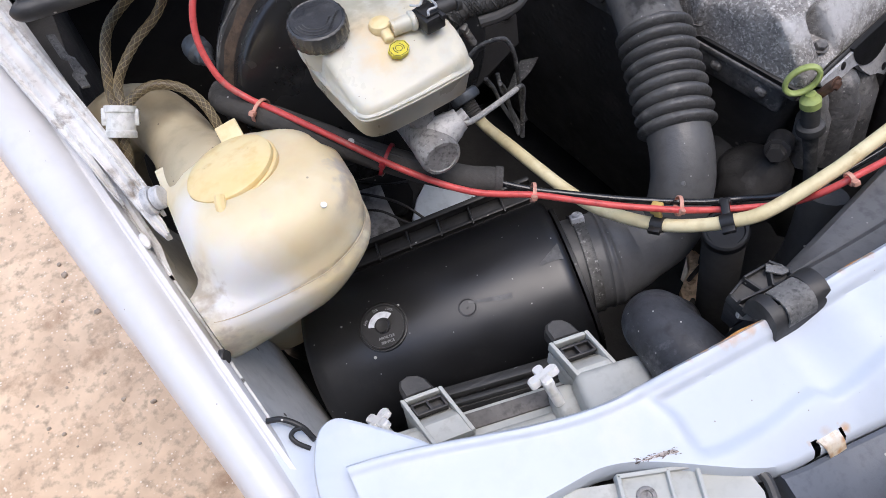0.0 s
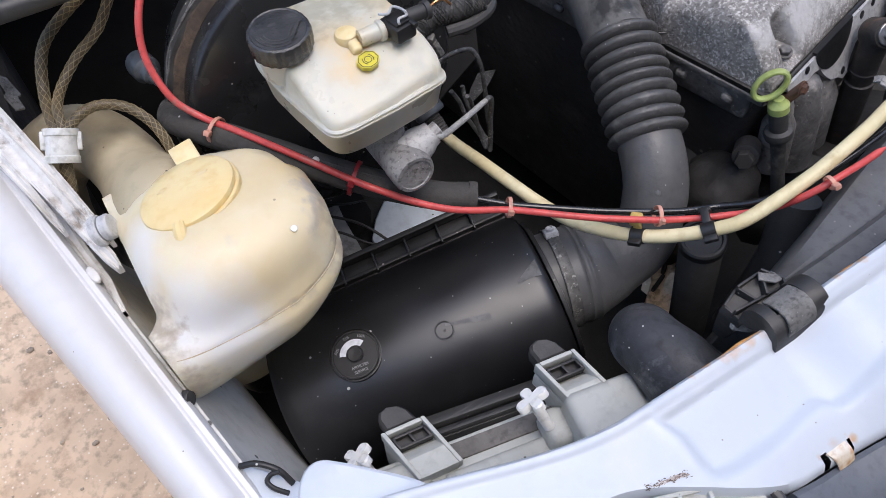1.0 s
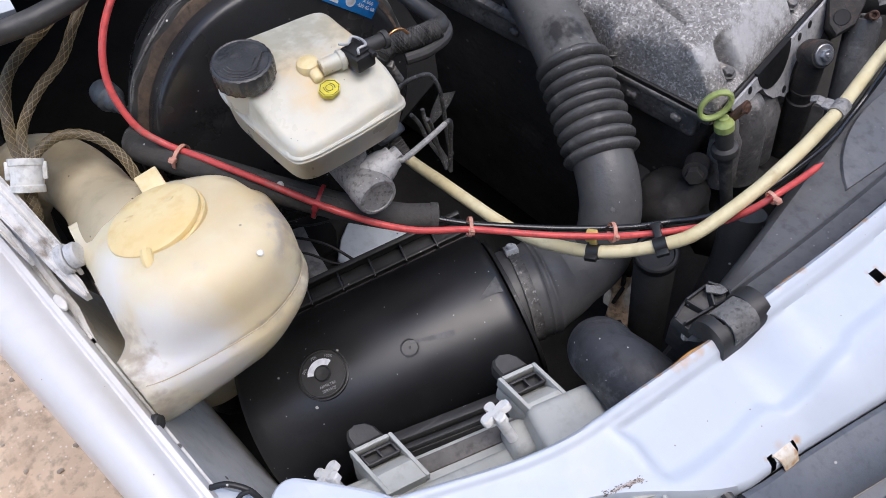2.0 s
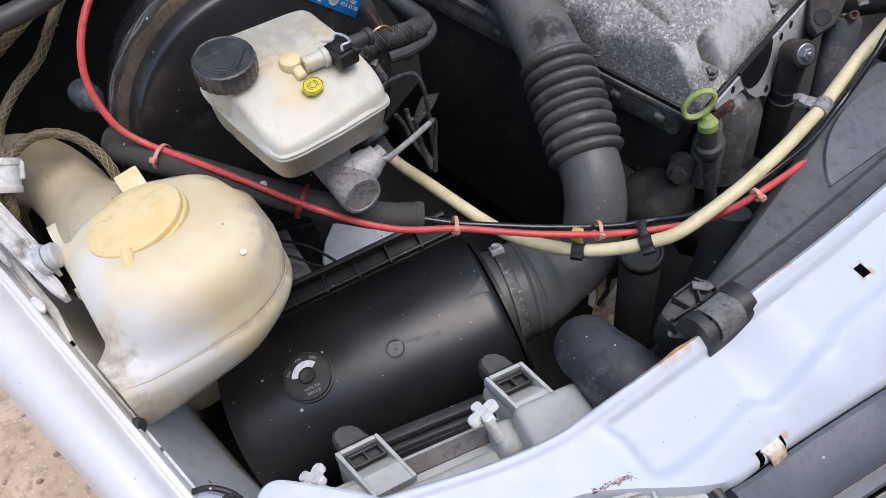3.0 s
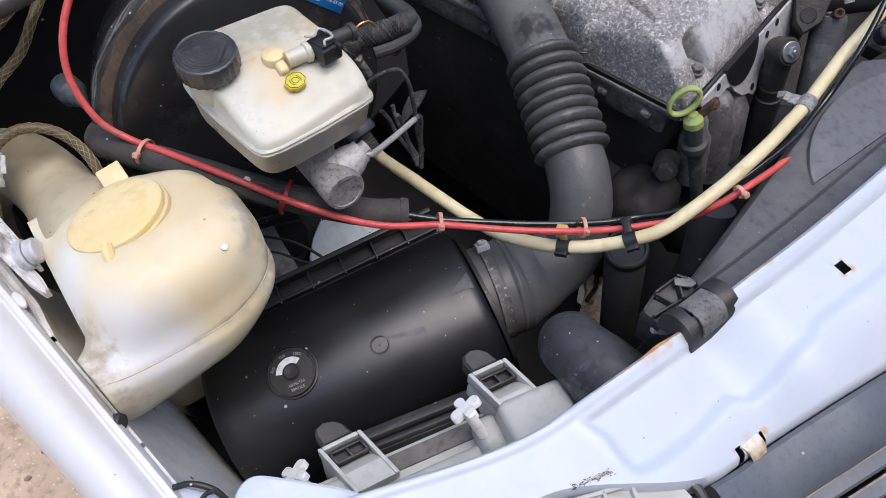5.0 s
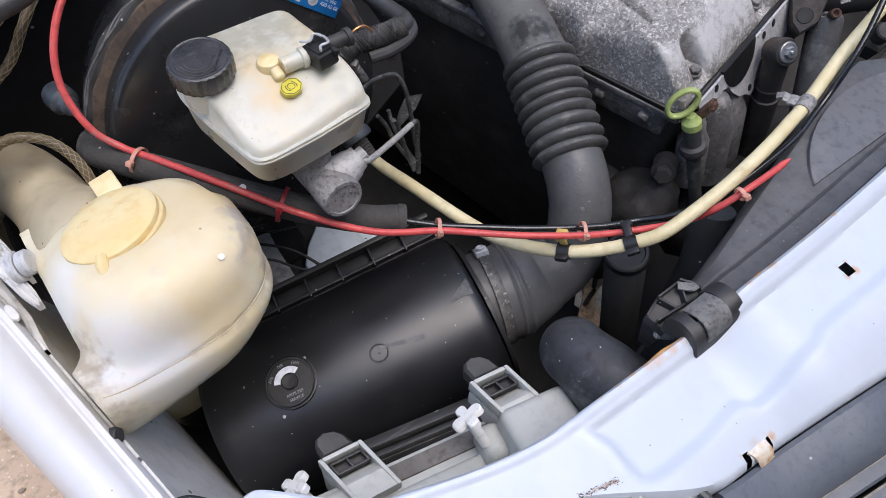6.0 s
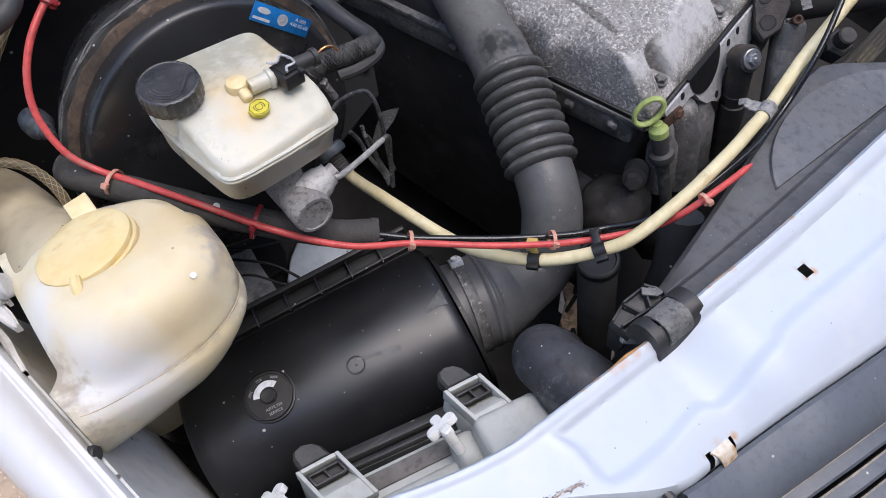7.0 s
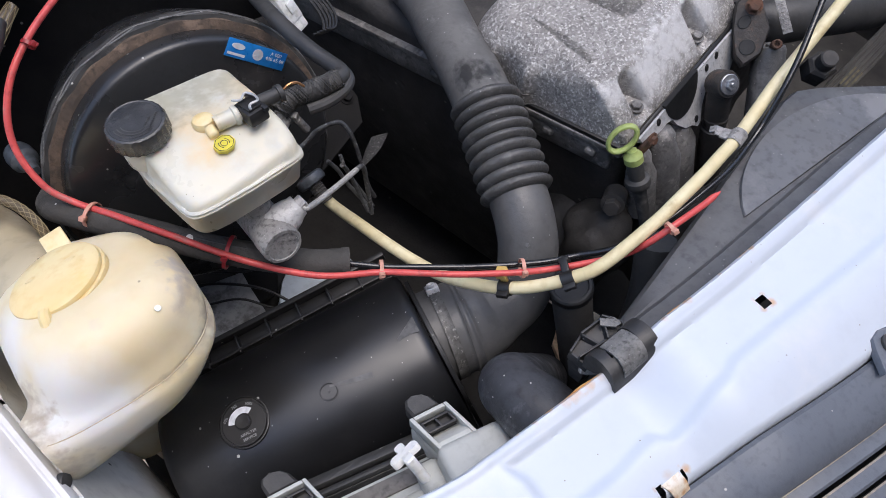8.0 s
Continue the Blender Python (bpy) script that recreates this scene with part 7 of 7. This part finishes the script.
def dipstick():
    t = thing("dipstick", (0.515, 0.27, 0.9), "engine oil dipstick with a pale green ring handle", "dipstick")
    ax = Vector((0.20, -0.38, -1)).normalized()
    m = axes((0.520, 0.264, 1.002), (0.8, -0.5, 0), -ax)
    bm = bmesh.new()
    lathe(bm, [(0.0085, -0.006), (0.0095, -0.005), (0.0095, 0.002), (0.008, 0.004), (0.006, 0.006), (0.005, 0.009)], m, 24)
    c = m @ Matrix.Translation((-0.006, 0.004, 0.0225)) @ Matrix.Rotation(radians(-32), 4, "Y")
    rings = []
    for i in range(40):
        a = 2 * math.pi * i / 40
        p = Vector((0.0158 * math.cos(a), 0.0, 0.0102 * math.sin(a)))
        out = Vector((math.cos(a), 0, math.sin(a)))
        rings.append([c @ pose(0, 0, 0, -14) @ (p + 0.0027 * math.cos(b) * out + Vector((0, 0.0042 * math.sin(b), 0))) for b in [2 * math.pi * k / 10 for k in range(10)]])
    ring_mesh(bm, rings, loop=True)
    part("handle", bm, "green", t, "pale green plastic ring handle")
    bm = bmesh.new()
    lathe(bm, [(0.0075, -0.006), (0.0085, -0.012), (0.0085, -0.026), (0.0125, -0.028), (0.0135, -0.032), (0.0125, -0.036), (0.008, -0.038), (0.0065, -0.06), (0.0065, -0.20)], m, 24)
    part("tube", bm, "dusty_black", t)
    bm = bmesh.new()
    box(bm, (0.018, 0.006, 0.03), ENG @ pose(0.004, -0.018, -0.010, 20, 10, 10), 0.002)
    bolt(bm, ENG @ pose(0.004, -0.022, 0.004, 75), 0.005, 0.005, 0.007)
    part("rusty_bracket", bm, "rust_dark", t, "rusty bracket and bolt")


M["rust_dark"] = material("dark_rust", (0.16, 0.07, 0.04), (0.08, 0.045, 0.03), 0.8, scale=80, fine=250, bump=0.5)
dipstick()


def engine_block():
    t = thing("engine_block", (0.75, 0.55, 0.5), "grimy dark engine block with hoses and brackets", "engine")
    bm = bmesh.new()
    box(bm, (0.48, 0.60, 0.42), ENG @ pose(0.235, 0.30, -0.235), 0.02, 3)
    part("block", bm, "void", t)
    for i, (c, s) in enumerate((((0.52, 0.27, 0.86), (0.04, 0.04, 0.05)), ((0.54, 0.33, 0.80), (0.05, 0.06, 0.06)), ((0.64, 0.25, 0.80), (0.07, 0.05, 0.08)), ((0.74, 0.27, 0.80), (0.08, 0.06, 0.08)))):
        bm = bmesh.new()
        blob(bm, c, s, i, 0.35, 3)
        part("casting", bm, "void", t, sharp=70)
    bm = bmesh.new()
    bolt(bm, axes((0.512, 0.262, 0.935), (1, 0, 0), (-0.75, -0.45, 0.3)) @ Matrix.Scale(0.75, 4), 0.012, 0.014, 0.016)
    lathe(bm, [(0.017, -0.03), (0.017, 0)], axes((0.512, 0.262, 0.935), (1, 0, 0), (-0.75, -0.45, 0.3)) @ Matrix.Scale(0.75, 4), 20)
    part("sender", bm, "void", t)


engine_block()


def front_engine_parts():
    t = thing("pump_bracket", (0.72, 0.30, 0.95), "black cast bracket with round holes and a rusty bolt", "bracket")
    m = axes((0.7195, 0.302, 1.036), (0.80, 0.12, 0.45), (-0.62, -0.36, 0.70))
    bm = bmesh.new()
    out = [(-0.030, -0.018), (-0.010, -0.024), (0.016, -0.014), (0.030, 0.006), (0.036, 0.022), (0.030, 0.030), (0.016, 0.030), (-0.006, 0.016), (-0.026, -0.004)]
    prism(bm, out, m, -0.030, 0.0, 0.003)
    part("casting", bm, "rust_black", t)
    for x, y, sx in ((-0.012, -0.008, 1.0), (0.006, 0.011, 0.9)):
        bm = bmesh.new()
        lathe(bm, [(0.0085, -0.003), (0.0085, 0.0004), (0.0078, 0.0007), (0.0074, 0.0004), (0.0002, 0.0003)], m @ Matrix.Translation((x, y, 0)) @ Matrix.Diagonal((sx, 0.75 if sx < 1 else 1, 1, 1)), 24)
        part("bore", bm, "gasket_black", t, "round bolt bore")
    bm = bmesh.new()
    bolt(bm, m @ Matrix.Translation((0.024, 0.014, 0.0)), 0.007, 0.011, 0.009)
    part("bolt", bm, "rust_dark", t)
    bm = bmesh.new()
    lathe(bm, [(0.0052, -0.02), (0.0052, 0.0), (0.004, 0.0008), (0.0026, 0.0), (0.0024, -0.003)], m @ Matrix.Translation((0.008, -0.030, 0.0)), 18)
    part("stud", bm, "rust_dark", t)
    post = thing("damper_post", (0.735, 0.27, 0.96), "dusty black round damper post beside the pump bracket", "damper")
    d = axes((0.744, 0.285, 1.020), (1, 0, 0), (0.20, 0.44, 0.87))
    bm = bmesh.new()
    lathe(bm, [(0.0175, -0.16), (0.0175, -0.004), (0.0155, 0.0), (0.0125, 0.0), (0.0115, -0.003)], d, 28)
    part("sleeve", bm, "bellows", post)
    bm = bmesh.new()
    lathe(bm, [(0.0112, -0.006), (0.0112, -0.001), (0.0085, 0.0), (0.0065, -0.002), (0.0045, -0.002), (0.0045, 0.002), (0.003, 0.003)], d, 24)
    part("core", bm, "worn_steel", post, "dull steel core")
    bm = bmesh.new()
    mm = axes((0.770, 0.298, 1.040), (0.35, 0.75, 0.3), (-0.6, -0.3, 0.7))
    box(bm, (0.040, 0.010, 0.0015), mm, 0.0004)
    for i in range(9):
        box(bm, (0.0012, 0.007, 0.0008), mm @ Matrix.Translation((-0.014 + 0.0035 * i, 0, 0.0010)))
    solo("band_strap", bm, "alu", "slotted steel hose clamp strap", "clamp")
    bm = bmesh.new()
    tube(bm, [(0.70, 0.46, 1.08), (0.78, 0.40, 1.075), (0.88, 0.34, 1.065), (1.0, 0.30, 1.05), (1.15, 0.30, 1.03)], 0.03, 24, 8)
    solo("coolant_hose", bm, "rubber_dark", "thick black rubber coolant hose", "hose")
    bm = bmesh.new()
    tube(bm, [(0.76, 0.34, 1.0), (0.84, 0.30, 1.01), (0.95, 0.27, 1.0), (1.1, 0.26, 0.98)], 0.028, 24, 8)
    solo("coolant_hose", bm, "rubber_dark", "black rubber coolant hose below the other", "hose")
    t2 = thing("drive_belt", (0.80, 0.25, 0.9), "worn ribbed drive belt", "belt")
    bm = bmesh.new()
    m = axes((0.848, 0.222, 0.992), (0.98, 0.17, 0.10), (-0.2, -0.35, 0.9))
    box(bm, (0.26, 0.024, 0.005), m, 0.001)
    part("band", bm, "belt", t2)
    for i in range(5):
        bm = bmesh.new()
        box(bm, (0.26, 0.0026, 0.003), m @ Matrix.Translation((0, -0.0095 + 0.0047 * i, 0.0035)), 0.0006)
        part("rib", bm, "belt", t2)
    for i in range(3):
        bm = bmesh.new()
        box(bm, (0.030, 0.0024, 0.0006), m @ Matrix.Translation((-0.03, -0.007 + 0.0047 * i, 0.0054)))
        part("print_bar", bm, "belt_print", t2, "faded yellow print")
    bm = bmesh.new()
    m = axes((0.800, 0.243, 0.998), (1, 0, 0), (-0.3, -0.3, 0.9)) @ Matrix.Scale(0.85, 4)
    prism(bm, hexagon(0.02, 6), m, -0.03, 0.0, 0.004)
    lathe(bm, [(0.012, 0), (0.012, 0.016), (0.010, 0.018)], m, 20)
    solo("pulley_nut", bm, "void", "large black hexagon pulley nut", "nut")


M["belt_print"] = material("faded_yellow_print", (0.11, 0.092, 0.045), (0.05, 0.044, 0.03), 0.8, scale=200)
front_engine_parts()


def lower_bits():
    bm = bmesh.new()
    can = axes((0.3965, 0.2060, 0.956), (1, 0, 0), (-0.20, 0.13, 1))
    lathe(bm, [(0.0195, -0.40), (0.0195, -0.012), (0.0185, -0.010), (0.0185, -0.008)], can, 32)
    t = thing("filter_canister", can.translation, "matt black round canister behind the duct", "canister")
    part("body", bm, "tray", t)
    bm = bmesh.new()
    lathe(bm, [(0.0205, -0.009), (0.0210, -0.008), (0.0210, -0.001), (0.0195, 0.0005), (0.0170, 0.0008), (0.0160, -0.0010), (0.0005, -0.0010)], can, 32)
    part("lid", bm, "gasket_black", t, "black rimmed lid")
    bm = bmesh.new()
    tube(bm, [(0.49, 0.19, 0.97), (0.475, 0.165, 0.9), (0.46, 0.155, 0.8)], 0.02, 16, 6)
    solo("lower_hose", bm, "rubber_dark", "black hose below the fan shroud", "hose")
    bm = bmesh.new()
    tube(bm, [(-0.0272, 0.2205, 0.9920), (-0.0165, 0.2149, 0.9960), (-0.0062, 0.2042, 0.9940), (-0.0016, 0.1938, 0.9850)], 0.0022, 12, 6)
    tube(bm, [(-0.0055, 0.2026, 0.9950), (-0.0114, 0.2044, 0.9930), (-0.0158, 0.2021, 0.9910), (-0.0137, 0.1961, 0.9890), (-0.0068, 0.1891, 0.9850)], 0.0018, 10, 6)
    solo("lamp_cable", bm, "black", "short black cable beside the headlamp", "cable")
    bm = bmesh.new()
    box(bm, (0.006, 0.30, 0.05), pose(-0.010, 0.26, 0.80, 0, 30, 9), 0.002)
    solo("seal_strip", bm, "black", "black seal strip along the inner wing", "seal")


lower_bits()


def bonnet_edge():
    """Lower corner of the raised bonnet by its hinge: white skin over a dark rubber seal."""
    t = thing("bonnet_corner", (-0.04, 0.56, 1.13), "white bonnet corner with a dark rubber seal along its edge", "bonnet edge")
    bm = bmesh.new()
    tube(bm, [(-0.069, 0.560, 1.127), (-0.066, 0.557, 1.126), (-0.05, 0.556, 1.126), (-0.02, 0.555, 1.126), (0.02, 0.556, 1.127), (0.06, 0.565, 1.132), (0.08, 0.59, 1.14)], 0.0085, 14, 6)
    part("seal", bm, "rubber_dark", t, "dark grey rubber seal")
    bm = bmesh.new()
    rings = []
    for k in range(9):
        x = -0.068 + 0.078 * k / 8
        rings.append([(x, 0.562, 1.130), (x, 0.560, 1.137), (x, 0.575, 1.150), (x, 0.66, 1.20), (x, 0.665, 1.195), (x, 0.58, 1.140)])
    ring_mesh(bm, rings)
    part("skin", bm, "paint", t)


bonnet_edge()


def scuttle():
    bm = bmesh.new()
    box(bm, (0.30, 0.06, 0.03), pose(-0.02, 0.79, 1.06, 20, 0, 4), 0.01, 3)
    solo("scuttle_panel", bm, "grille", "grey plastic scuttle panel by the bulkhead", "scuttle")
    bm = bmesh.new()
    m = axes((-0.061, 0.588, 1.040), (0.17, -0.95, -0.25), (0.5, -0.1, 0.85))
    prism(bm, [(-0.034, -0.004), (-0.006, -0.005), (-0.002, -0.001), (0.010, -0.002), (0.014, -0.006), (0.030, -0.005), (0.030, 0.002), (0.018, 0.003), (0.016, 0.007), (-0.004, 0.006), (-0.008, 0.002), (-0.034, 0.003)], m, -0.002, 0.0, 0.0005)
    solo("metal_tab", bm, "worn_steel", "dull metal tab bolted to the inner flange", "bracket")


scuttle()


# ---- small marks ----
def paint_dot(at, normal, r, mat, label):
    bm = bmesh.new()
    lathe(bm, [(r, -0.001), (r * 0.95, 0.0002), (r * 0.5, 0.00035), (0.0002, 0.0004)], axes(at, (1, 0, 0), normal), 16)
    solo("paint_dot", bm, mat, label, "paint spot", "paint spots")


paint_dot((0.0742, 0.3205, 1.0750), (0.1, -0.25, 1), 0.0024, "knob_white", "small white paint spot on the washer bottle")
paint_dot((0.1255, 0.4005, 1.0268), (0.1, -0.3, 1), 0.0030, "knob_white", "small white paint spot on the foam sleeve")
paint_dot((0.2745, 0.133, 1.0200), (0.1, -0.2, 1), 0.0014, "sun_patch_scuff", "small grey mark on the air duct")
paint_dot((0.3865, 0.2600, 0.9660), (-0.6, -0.3, 0.75), 0.0024, "sun_patch_scuff", "small grey mark on the intake hose")
for u, v, w, r in ((0.0083, 0.0797, -0.0911, 0.0014), (0.0081, 0.0797, -0.0343, 0.0018), (-0.0296, 0.0744, -0.0691, 0.0019), (0.0073, 0.0798, 0.0437, 0.0008), (0.0300, 0.0745, -0.0400, 0.0008), (-0.0330, 0.0729, 0.0060, 0.0007)):
    paint_dot(ABOX @ Vector((u, v, w)), ABOX.to_3x3() @ Vector((u, v, 0)), r * 0.8, "fleck_grey", "fleck of pale paint on the filter housing")
